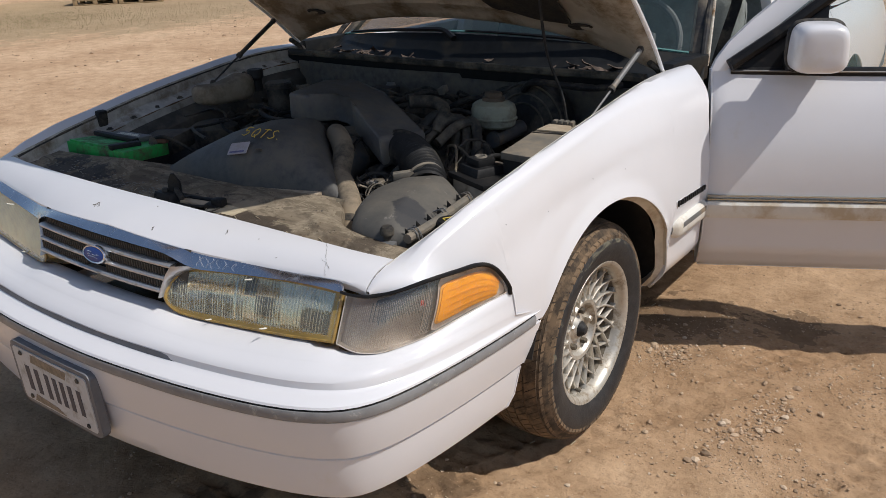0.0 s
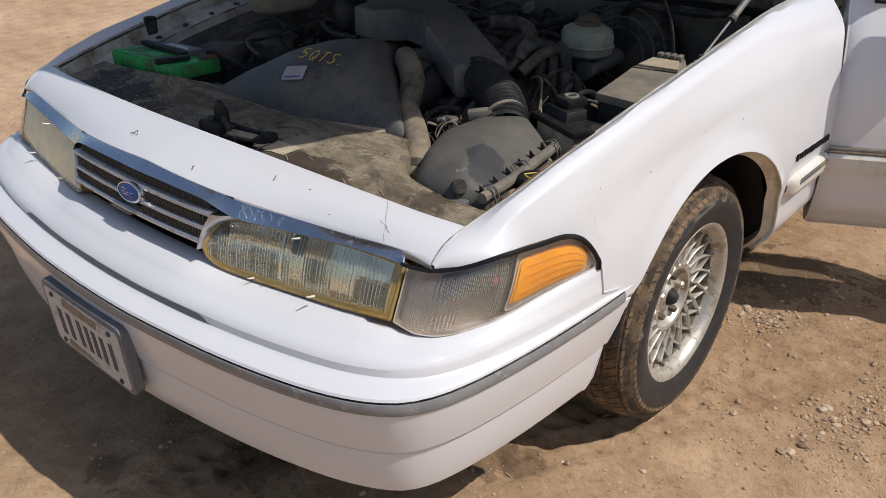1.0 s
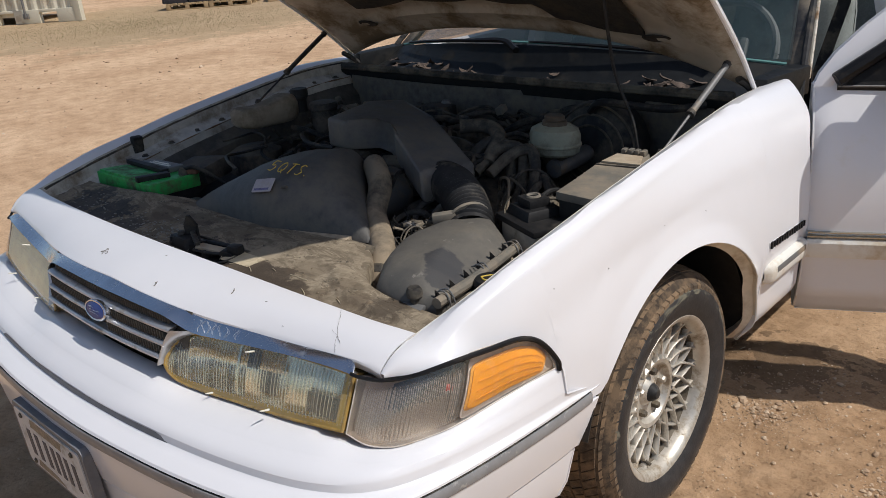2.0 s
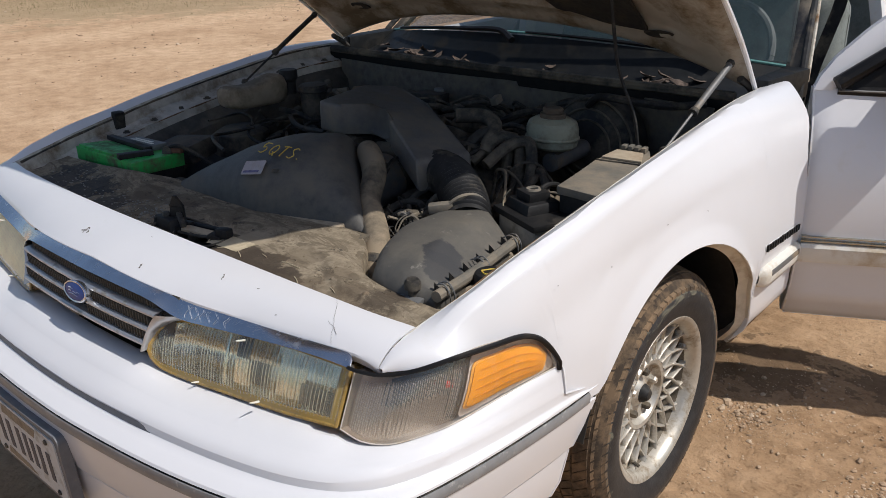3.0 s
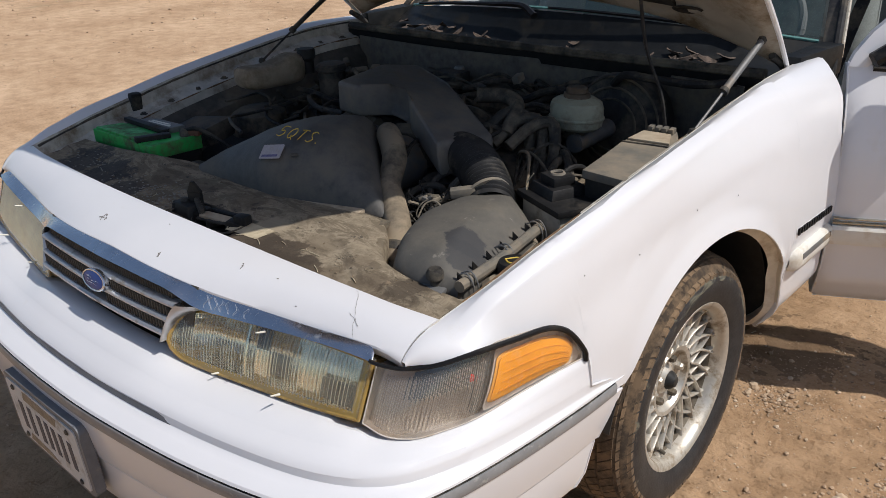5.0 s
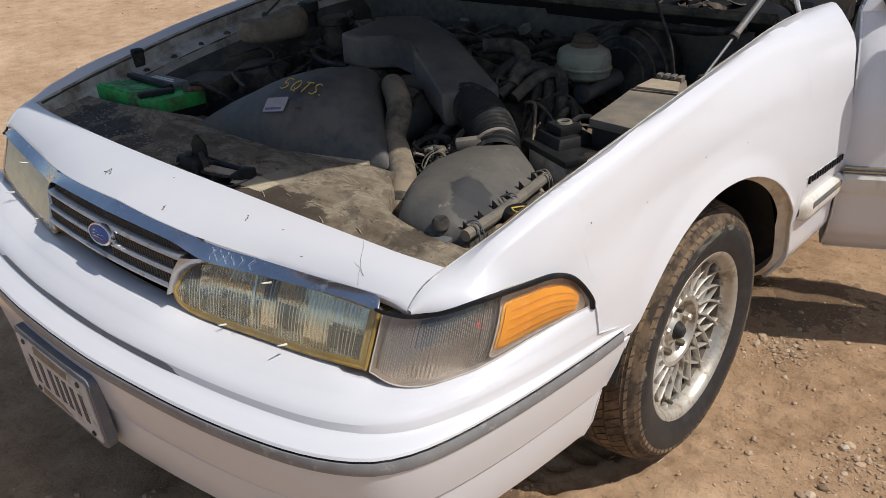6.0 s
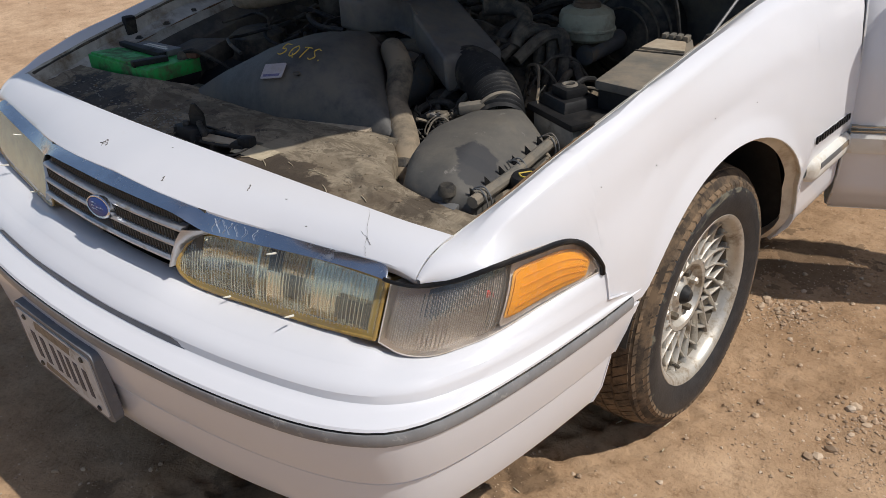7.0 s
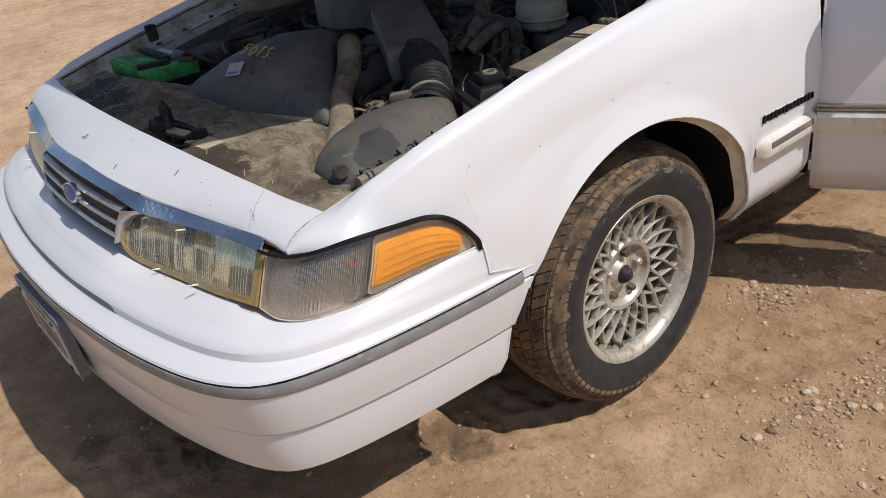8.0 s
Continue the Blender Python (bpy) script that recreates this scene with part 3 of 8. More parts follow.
# ---- wheel ----
def tyre_material():
    """Black rubber with dried olive mud smeared round the shoulder, in streaks that follow the turning."""
    m, nt, b = nodes_of("tyre_rubber")

    def math_node(op, a, c):
        n = nt.nodes.new("ShaderNodeMath")
        n.operation = op
        for sock, v in zip(n.inputs, (a, c)):
            if hasattr(v, "is_linked"):
                nt.links.new(v, sock)
            else:
                sock.default_value = v
        return n.outputs[0]

    co = nt.nodes.new("ShaderNodeTexCoord")
    sep = nt.nodes.new("ShaderNodeSeparateXYZ")
    nt.links.new(co.outputs["Object"], sep.inputs[0])
    dy, dz = math_node("SUBTRACT", sep.outputs["Y"], 1.075), math_node("SUBTRACT", sep.outputs["Z"], 0.3175)
    r = math_node("SQRT", math_node("ADD", math_node("MULTIPLY", dy, dy), math_node("MULTIPLY", dz, dz)), 0.0)
    polar = nt.nodes.new("ShaderNodeCombineXYZ")
    nt.links.new(math_node("MULTIPLY", math_node("ARCTAN2", dz, dy), 1.5), polar.inputs[0])
    nt.links.new(math_node("MULTIPLY", r, 14.0), polar.inputs[1])
    smear = nt.nodes.new("ShaderNodeTexNoise")
    smear.inputs["Scale"].default_value, smear.inputs["Detail"].default_value, smear.inputs["Roughness"].default_value, smear.inputs["Distortion"].default_value = 2.6, 5, 0.55, 1.2
    nt.links.new(polar.outputs[0], smear.inputs["Vector"])
    edge = math_node("ADD", math_node("SUBTRACT", math_node("ADD", r, math_node("MULTIPLY", dz, 0.075)), 0.292), math_node("MULTIPLY", math_node("SUBTRACT", smear.outputs["Fac"], 0.5), 0.20))
    mask = ramp(nt, edge, [(0.0, (0, 0, 0)), (0.022, (0.9, 0.9, 0.9))]).outputs["Color"]
    rubber = ramp(nt, noise_tex(nt, 30, 6, 0.7).outputs["Fac"], [(0.35, (0.014, 0.015, 0.018)), (0.7, (0.034, 0.035, 0.038))]).outputs["Color"]
    mud = ramp(nt, noise_tex(nt, 45, 7, 0.7).outputs["Fac"], [(0.3, (0.095, 0.090, 0.065)), (0.55, (0.165, 0.155, 0.115)), (0.75, (0.20, 0.165, 0.11))]).outputs["Color"]
    nt.links.new(mix(nt, mask, rubber, mud), b.inputs["Base Color"])
    rough = nt.nodes.new("ShaderNodeMapRange")
    rough.inputs["To Min"].default_value, rough.inputs["To Max"].default_value = 0.5, 0.9
    nt.links.new(mask, rough.inputs["Value"])
    nt.links.new(rough.outputs[0], b.inputs["Roughness"])
    bump(nt, b, math_node("ADD", mask, noise_tex(nt, 120, 5).outputs["Fac"]), 0.35, 0.002)
    return m


M_TYRE = tyre_material()
M_TREAD = surface("muddy_tread", (0.095, 0.068, 0.045), 0.9, vary=0.45, dirt=(0.21, 0.140, 0.082), dirt_amount=0.55, dirt_scale=14, bumps=0.5, bump_scale=90)
# groove shade put into the colour: darker than the blocks, with mud
M_GROOVE = surface("tread_groove_shade", (0.058, 0.042, 0.029), 0.95, vary=0.4, dirt=(0.15, 0.102, 0.062), dirt_amount=0.45, dirt_scale=20)
M_ALLOY = surface("worn_alloy", (0.53, 0.50, 0.445), 0.42, 0.55, vary=0.12, dirt=(0.30, 0.24, 0.17), dirt_amount=0.35, dirt_scale=18)
# barrel browner and darker than the rim's alloy
M_BARREL = surface("dusty_barrel", (0.20, 0.17, 0.13), 0.7, 0.2, vary=0.2, dirt=(0.10, 0.075, 0.05), dirt_amount=0.4, dirt_scale=14)
WHEEL = Matrix.Translation((0.772, 1.075, 0.3175)) @ Matrix.Rotation(radians(90), 4, "Y")


def wheel(m, parent):
    tyre_prof = [(0.196, 0.085), (0.205, 0.100), (0.216, 0.107), (0.232, 0.112), (0.250, 0.117), (0.268, 0.118), (0.284, 0.114), (0.300, 0.103), (0.312, 0.090), (0.319, 0.070), (0.322, 0.035)]
    w = tagged(new("wheel"), "white-metal mesh wheel with a muddy tyre")
    w.parent = parent
    tp = tyre_prof + [(r, -h) for r, h in tyre_prof[::-1]]
    tyre = part("tyre", lathe(tp, m, 96), M_TYRE, w, "black tyre with dried mud")
    # tread blocks in five ribs
    bm = bmesh.new()
    ribs = ((0.115, 0.2895, 0.092, 0.3165), (0.085, 0.3205, 0.053, 0.3275), (0.047, 0.3285, 0.017, 0.3305), (0.012, 0.331, -0.012, 0.331), (-0.017, 0.3305, -0.047, 0.3285), (-0.053, 0.3275, -0.085, 0.3205), (-0.092, 0.3165, -0.115, 0.2895))
    for rib, (h0, r0, h1, r1) in enumerate(ribs):
        n = 74
        for k in range(n):
            a0 = 2 * math.pi * (k + 0.45 * (rib % 2)) / n
            a1 = a0 + 2 * math.pi * (0.80 if rib in (0, 6) else 0.86) / n
            sk = 0.020 * (1 if rib < 3 else -1 if rib > 3 else 0.4)
            vs = []
            for dr in (-0.012, 0.0):
                for a, h, r, s in ((a0, h0, r0, 0), (a1, h0, r0, 0), (a1, h1, r1, 1), (a0, h1, r1, 1)):
                    an = a + s * sk / 0.32
                    vs.append(bm.verts.new(m @ Vector(((r + dr) * math.cos(an), (r + dr) * math.sin(an), h))))
            for f in ((0, 1, 2, 3), (4, 5, 6, 7), (0, 1, 5, 4), (1, 2, 6, 5), (2, 3, 7, 6), (3, 0, 4, 7)):
                bm.faces.new([vs[q] for q in f])
    part("tread_base", lathe([(0.2878, 0.1140), (0.3045, 0.1040), (0.3168, 0.0890), (0.3236, 0.067), (0.3272, 0.035), (0.3272, -0.035), (0.3236, -0.067), (0.3168, -0.0890), (0.3035, -0.1030), (0.2878, -0.1130)], m, 96), M_GROOVE, tyre, "muddy tread grooves darkened for depth")
    part("tread", bm, M_TREAD, tyre, "mud-caked tread blocks", smooth=False)
    rim = part("rim", lathe([(0.2, 0.096), (0.212, 0.101), (0.2145, 0.1035), (0.2125, 0.106), (0.205, 0.104), (0.196, 0.097), (0.191, 0.082), (0.189, 0.070)], m, 96), M_ALLOY, w, "worn alloy rim")
    part("rim_barrel", lathe([(0.1895, 0.0705), (0.187, 0.052), (0.185, 0.0), (0.184, -0.08)], m, 96), M_BARREL, rim, "dusty brown inner barrel, darker than the rim")
    part("brake_drum", lathe([(0.0, 0.0), (0.12, 0.0), (0.135, -0.01), (0.135, -0.05), (0.18, -0.06)], m, 48), M_DARK, w)
    hub = part("hub", lathe([(0.0, 0.052), (0.026, 0.052), (0.034, 0.046), (0.040, 0.040), (0.072, 0.046), (0.080, 0.060), (0.090, 0.062), (0.096, 0.055), (0.098, 0.035), (0.09, 0.015)], m, 60), M_ALLOY, w, "bare cast hub without its cap")
    for k in range(5):
        a = 2 * math.pi * k / 5 + 0.5
        mm = m @ Matrix.Translation((0.0572 * math.cos(a), 0.0572 * math.sin(a), 0.040))
        part("lug_nut", lathe([(0.0, 0.020), (0.007, 0.020), (0.0105, 0.015), (0.0105, 0.0), (0.019, 0.0)], mm, 6), M_ALLOY if k % 2 else M_DARK, hub, "", smooth=False)
    part("hub_cone", lathe([(0.0, 0.072), (0.012, 0.070), (0.021, 0.060), (0.027, 0.044), (0.029, 0.030)], m, 32), M_RUBBER, hub, "black grease cap")
    # crossed spokes
    for k in range(20):
        for s in (-1, 1):
            a0 = 2 * math.pi * (k - 0.14 * s) / 20
            a1 = a0 + s * 0.400
            bm = bmesh.new()
            pts = []
            for u in range(6):
                f = u / 5
                r, a = 0.092 + (0.190 - 0.092) * f, a0 + (a1 - a0) * f
                pts.append((r, a, 0.060 + 0.014 * f - 0.004 * math.sin(math.pi * f) - (0.0025 if s > 0 else 0)))
            rws = []
            for r, a, h in pts:
                wd = 0.0042
                c = Vector((r * math.cos(a), r * math.sin(a), 0))
                t = Vector((-math.sin(a), math.cos(a), 0))
                rws.append([m @ (c + t * wd * q + Vector((0, 0, h + dz))) for q, dz in ((-1, 0), (-0.4, 0.0045), (0.4, 0.0045), (1, 0), (0.8, -0.012), (-0.8, -0.012))])
            vs = add_grid(bm, rws, close_v=True)
            part("spoke", bm, M_ALLOY, rim, "")
    part("valve_stem", tube([m @ Vector((0.165, -0.055, 0.06)), m @ Vector((0.170, -0.058, 0.085))], 0.0045, 4, 8), M_RUBBER, rim)
    return w


RIGHT_HALF["on"] = False
left_front = wheel(WHEEL, car)
for x0, y0 in ((-1, 1.075), (1, 4.0), (-1, 4.0)):
    m2 = Matrix.Translation((0, y0 - 1.075, 0)) if x0 > 0 else Matrix.Translation((0, y0 + 1.075, 0)) @ Matrix.Rotation(math.pi, 4, "Z")
    c = copy_thing(left_front, m2)
    c.parent = car


# ---- lamps ----
RIGHT_HALF["on"] = True
# right lens: yellowed haze, with light glowing through it put into the base colour
M_HAZY = clear_plastic("yellowed_lens_glow", (0.98, 0.87, 0.60), 0.04, 0.34, 1.45)
M_LENS = clear_plastic("yellowed_headlamp_lens", (0.95, 0.94, 0.80), 0.90, 0.03, 1.5)
M_BEZEL = surface("amber_aged_lens_rim", (0.38, 0.24, 0.062), 0.25, vary=0.3, vary_scale=30, dirt=(0.24, 0.16, 0.06), dirt_amount=0.35, dirt_scale=25, coat=0.6)
M_BORDER = clear_plastic("amber_aged_border", (0.62, 0.44, 0.13), 0.45, 0.22, 1.45)
M_FLUTE = surface("flute_plastic", (0.48, 0.47, 0.38), 0.2, vary=0.1, coat=0.5)
M_CLEAR = clear_plastic("clear_lamp_lens", (0.96, 0.95, 0.93), 0.96, 0.03, 1.5)
M_AMBER = surface("amber_marker_lens", (0.76, 0.315, 0.006), 0.22, vary=0.05, vary_scale=40, dirt=(0.50, 0.20, 0.02), dirt_amount=0.2, dirt_scale=20, coat=0.3)
M_AMBER_DEEP = surface("deep_amber_band", (0.71, 0.285, 0.005), 0.25, vary=0.08)
M_REFLECT = surface("lamp_reflector", (0.93, 0.92, 0.85), 0.12, 0.9, vary=0.08, vary_scale=8)
M_REFLECT_BROWN = surface("aged_lamp_backing", (0.46, 0.39, 0.33), 0.35, 0.4, vary=0.15, vary_scale=12)
M_LAMPDARK = surface("dark_lamp_recess", (0.05, 0.055, 0.055), 0.3, vary=0.2)
M_LAMPGREY = surface("grey_lamp_recess", (0.10, 0.105, 0.105), 0.3, 0.3, vary=0.2)
M_AMBER_PALE = surface("pale_amber_plastic", (0.72, 0.34, 0.05), 0.3, vary=0.08)
M_MILKY = surface("milky_clear_plastic", (0.60, 0.53, 0.48), 0.3, 0.2, vary=0.12, vary_scale=60, dirt=(0.45, 0.36, 0.26), dirt_amount=0.25, dirt_scale=40)
M_CLEAREDGE = surface("milky_lens_edge", (0.55, 0.50, 0.45), 0.25, vary=0.15, dirt=(0.36, 0.28, 0.18), dirt_amount=0.25, dirt_scale=30)
M_NUB = surface("pale_lens_plastic", (0.75, 0.72, 0.62), 0.3, vary=0.05)
M_RED = surface("red_bulb", (0.55, 0.04, 0.03), 0.2, vary=0.1)
HL_LOW = [(0.243, 0.128, 0.662), (0.250, 0.129, 0.644), (0.275, 0.133, 0.630), (0.33, 0.143, 0.6245), (0.43, 0.160, 0.625), (0.575, 0.182, 0.630), (0.690, 0.206, 0.635)]
HL_TOP = [(0.245, 0.132, 0.672), (0.256, 0.158, 0.701), (0.285, 0.178, 0.717), (0.34, 0.190, 0.7255), (0.43, 0.204, 0.733), (0.575, 0.226, 0.7385), (0.693, 0.247, 0.731)]
CL_LOW = [(0.698, 0.207, 0.632), (0.74, 0.217, 0.620), (0.775, 0.246, 0.6145), (0.80, 0.289, 0.616), (0.826, 0.345, 0.622), (0.852, 0.455, 0.634), (0.870, 0.53, 0.642), (0.882, 0.578, 0.646)]
CL_TOP = [(0.703, 0.245, 0.729), (0.74, 0.268, 0.723), (0.785, 0.302, 0.732), (0.818, 0.356, 0.741), (0.845, 0.431, 0.742), (0.861, 0.501, 0.736), (0.871, 0.545, 0.712), (0.882, 0.578, 0.655)]


def face(low, top, n, m, u0=0, u1=1, v0=0, v1=1, push=0.0, ribs=0, bulge=0.008, rib_depth=0.0028, corner=0.0, rib_to=1.0):
    """The bowed face between a lower and an upper edge; push moves it outwards."""
    nn = 161
    a, b = spline(low, nn), spline(top, nn)

    def sample(c, u):
        f = u * (nn - 1)
        i = min(int(f), nn - 2)
        return c[i].lerp(c[i + 1], f - i)

    rows = []
    for i in range(n):
        u = u0 + (u1 - u0) * i / (n - 1)
        p, q = sample(a, u), sample(b, u)
        d = sample(a, min(u + 0.01, 1)) - sample(a, max(u - 0.01, 0))
        out = d.cross(q - p).normalized()
        if out.y > 0 and out.x < 0.3:
            out = -out
        row = []
        for j in range(m):
            v = v0 + (v1 - v0) * j / (m - 1)
            if corner:
                e = min(1.0, min(i, n - 1 - i) / (corner * n))
                v = 0.5 * (v0 + v1) + (v - 0.5 * (v0 + v1)) * (0.80 + 0.20 * math.sqrt(1 - (1 - e) ** 2))
            h = bulge * 4 * v * (1 - v) * min(1, 6 * u, 6 * (1 - u)) + push
            if ribs and u < rib_to and 0.06 < v < 0.95:
                h += rib_depth * abs(math.sin(math.pi * ribs * u))
            row.append(p.lerp(q, v) + out * h)
        rows.append(row)
    return rows


def rim_loop(low, top, push, inset=0.0):
    f = face(low, top, 81, 21, inset * 0.3, 1 - inset * 0.3, inset, 1 - inset * 0.6, push=push)
    return [r[0] for r in f] + f[-1][1:] + [r[-1] for r in f[-2::-1]] + f[0][-2:0:-1]


def bead(loop, r, n=8):
    """A closed round bead along a loop."""
    rows = []
    for i, p in enumerate(loop):
        d = (loop[(i + 1) % len(loop)] - loop[i - 1]).normalized()
        a = d.cross(Vector((0.1, -0.8, 0.55))).normalized()
        b = a.cross(d)
        rows.append([p + (a * math.cos(2 * math.pi * k / n) + b * math.sin(2 * math.pi * k / n)) * r for k in range(n)])
    return grid(rows, close_u=True, close_v=True)


def flip_rows(rows, side):
    return [[Vector((side * p[0], p[1], p[2])) for p in r] for r in rows]


def headlamp(side):
    back = part("headlight", grid(flip_rows(face(HL_LOW, HL_TOP, 40, 8, push=-0.030, bulge=-0.045), side)), M_REFLECT, car, "yellowed ribbed headlight behind a cloudy lens")
    lens = part("lens", grid(flip_rows(face(HL_LOW, HL_TOP, 561, 13, 0.005, 0.995, 0.02, 0.99, ribs=56, rib_depth=0.0032), side)), M_LENS if side > 0 else M_HAZY, back, "cloudy yellowed ribbed plastic lens", sharp=80)
    lens.visible_shadow = False
    for name, bm in (("lens_rim", bead(rim_loop(HL_LOW, HL_TOP, 0.0), 0.0040)), ("inner_rim", bead(rim_loop(HL_LOW, HL_TOP, -0.003, 0.055), 0.0022))):
        part(name, mirrored(bm) if side < 0 else bm, M_BEZEL, back, "yellow-brown aged lens border")
    if side > 0:
        flutes = bmesh.new()
        for k in range(62):
            u = 0.03 + 0.935 * k / 61
            add_grid(flutes, flip_rows(face(HL_LOW, HL_TOP, 2, 9, u, u + 0.0013, 0.13, 0.94, push=0.0012), side))
        part("lens_flutes", flutes, M_FLUTE, back, "fine upright flutes in the lens", solid=0.0006)
    for nx, ny, nz in ((0.474, 0.178, 0.737), (0.372, 0.137, 0.632), (0.538, 0.147, 0.650)):
        part("lens_nub", tube([Vector((side * nx, ny + 0.016, nz - 0.006)), Vector((side * (nx + 0.001), ny + 0.002, nz - 0.001)), Vector((side * (nx + 0.002), ny - 0.004, nz + 0.002))], [0.0022, 0.0018, 0.0012], 6, 8), M_NUB, back, "small pale aiming nub")
    for u0, u1, v0, v1, p, mt in ((0.435, 0.447, 0.04, 0.97, -0.006, M_REFLECT), (0.475, 0.545, 0.60, 0.92, -0.015, M_LAMPDARK), (0.56, 0.655, 0.28, 0.62, -0.013, M_LAMPDARK), (0.47, 0.555, 0.10, 0.56, -0.018, M_REFLECT),
                                  (0.855, 0.965, 0.14, 0.50, -0.013, M_LAMPDARK), (0.80, 0.855, 0.18, 0.50, -0.016, M_LAMPGREY), (0.665, 0.80, 0.12, 0.90, -0.026, M_REFLECT), (0.81, 0.96, 0.56, 0.93, -0.020, M_REFLECT)):
        part("reflector_panel", grid(flip_rows(face(HL_LOW, HL_TOP, 10, 5, u0, u1, v0, v1, push=p), side)), mt, back, solid=0.003)
    for nm, u0, u1, v0, v1 in (("low_border", 0.0, 1.0, 0.0, 0.115), ("top_border", 0.03, 1.0, 0.955, 1.0), ("end_border", 0.968, 1.0, 0.0, 1.0), ("inner_border", 0.0, 0.022, 0.0, 1.0)):
        part(nm, grid(flip_rows(face(HL_LOW, HL_TOP, 60, 6, u0, u1, v0, v1, push=0.0022), side)), M_BORDER, back, "amber-yellowed lens border", solid=0.001)
    # walls of the lamp's box
    f, g = face(HL_LOW, HL_TOP, 41, 9, push=-0.002), face(HL_LOW, HL_TOP, 41, 9, push=-0.06, bulge=-0.02)
    lo = [r[0] for r in f] + f[-1][1:] + [r[-1] for r in f[-2::-1]] + f[0][-2:0:-1]
    lb = [r[0] for r in g] + g[-1][1:] + [r[-1] for r in g[-2::-1]] + g[0][-2:0:-1]
    bm = grid([lo, lb], close_v=True)
    part("lamp_box", mirrored(bm) if side < 0 else bm, M_BEZEL, back)


def corner_lamp(side):
    back = part("corner_lamp", grid(flip_rows(face(CL_LOW, CL_TOP, 40, 8, push=-0.045, bulge=-0.01), side)), M_REFLECT_BROWN, car, "clear corner lamp with an amber side marker")
    lens = part("lens", grid(flip_rows(face(CL_LOW, CL_TOP, 361, 13, 0.0, 1.0, 0.0, 1.0), side)), M_CLEAR, back, "hazy clear lens")
    lens.visible_shadow = False
    ribbed = part("ribbed_lens", grid(flip_rows(face(CL_LOW, CL_TOP, 241, 9, 0.04, 0.465, 0.06, 0.88, push=-0.010, ribs=60, rib_depth=0.0036), side)), M_CLEAR, back, "finely ribbed inner lens", sharp=80)
    ribbed.visible_shadow = False
    part("amber_marker", grid(flip_rows(face(CL_LOW, CL_TOP, 49, 13, 0.500, 0.905, 0.17, 0.83, push=-0.003, corner=0.14), side)), M_AMBER, back, "bright amber side marker lens", solid=0.003)
    for v0, v1 in ((0.27, 0.30), (0.42, 0.435), (0.55, 0.58), (0.70, 0.715)):
        part("amber_band", grid(flip_rows(face(CL_LOW, CL_TOP, 33, 3, 0.53, 0.90, v0, v1, push=-0.0018), side)), M_AMBER_DEEP, back, "deeper amber reflector band", solid=0.001)
    flutes = bmesh.new()
    for k in range(44):
        u = 0.035 + 0.40 * k / 43
        add_grid(flutes, flip_rows(face(CL_LOW, CL_TOP, 2, 9, u, u + 0.0012, 0.10, 0.84, push=-0.004), side))
    part("lens_flutes", flutes, M_MILKY, back, "fine upright flutes in the lens", solid=0.0006)
    part("amber_edge", grid(flip_rows(face(CL_LOW, CL_TOP, 49, 13, 0.480, 0.985, 0.03, 0.97, push=-0.010, corner=0.10), side)), M_MILKY, back, "milky clear border round the amber", solid=0.003)
    part("amber_rim", grid(flip_rows(face(CL_LOW, CL_TOP, 49, 13, 0.488, 0.920, 0.14, 0.865, push=-0.006, corner=0.14), side)), M_AMBER_PALE, back, "paler amber edge", solid=0.003)
    part("lamp_divider", grid(flip_rows(face(CL_LOW, CL_TOP, 6, 9, 0.43, 0.47, 0.10, 0.92, push=-0.022), side)), M_LAMPGREY, back, solid=0.004)
    part("lamp_recess", grid(flip_rows(face(CL_LOW, CL_TOP, 12, 7, 0.16, 0.42, 0.50, 0.88, push=-0.030), side)), M_LAMPGREY, back, solid=0.003)
    p = face(CL_LOW, CL_TOP, 21, 9, push=-0.018)[8][5]
    part("bulb", lathe([(0, 0.007), (0.004, 0.005), (0.005, 0), (0.004, -0.005), (0, -0.007)], Matrix.Translation((side * p.x, p.y, p.z)), 16), M_RED, back, "small red bulb")
    edge = bead(rim_loop(CL_LOW, CL_TOP, 0.0), 0.0014)
    part("lens_edge", mirrored(edge) if side < 0 else edge, M_CLEAREDGE, back, "milky lens edge")
    f, g = face(CL_LOW, CL_TOP, 41, 9, push=-0.001), face(CL_LOW, CL_TOP, 41, 9, push=-0.05, bulge=-0.01)
    lo = [r[0] for r in f] + f[-1][1:] + [r[-1] for r in f[-2::-1]] + f[0][-2:0:-1]
    lb = [r[0] for r in g] + g[-1][1:] + [r[-1] for r in g[-2::-1]] + g[0][-2:0:-1]
    bm = grid([lo, lb], close_v=True)
    part("lamp_box", mirrored(bm) if side < 0 else bm, M_REFLECT_BROWN, back)
    gasket = [Vector(q) + Vector((0.006, -0.005, 0.005)) for q in ((0.690, 0.240, 0.7335), *CL_TOP[:-1])] + [Vector((0.886, 0.583, 0.660)), Vector((0.886, 0.586, 0.640))]
    bm = tube(gasket, [0.0034, 0.0036, 0.0044, 0.0050, 0.0052, 0.0052, 0.0050], 60, 8)
    part("gasket", mirrored(bm) if side < 0 else bm, M_GASKET, back, "black rubber gasket")


for sd in (1, -1):
    headlamp(sd)
    corner_lamp(sd)

# ---- grille and bright trim ----
LOWZ = [(0, 0.764), (0.2, 0.763), (0.25, 0.759), (0.27, 0.750), (0.29, 0.738), (0.31, 0.7310), (0.34, 0.7315), (0.43, 0.738), (0.575, 0.746), (0.66, 0.743), (0.70, 0.736)]
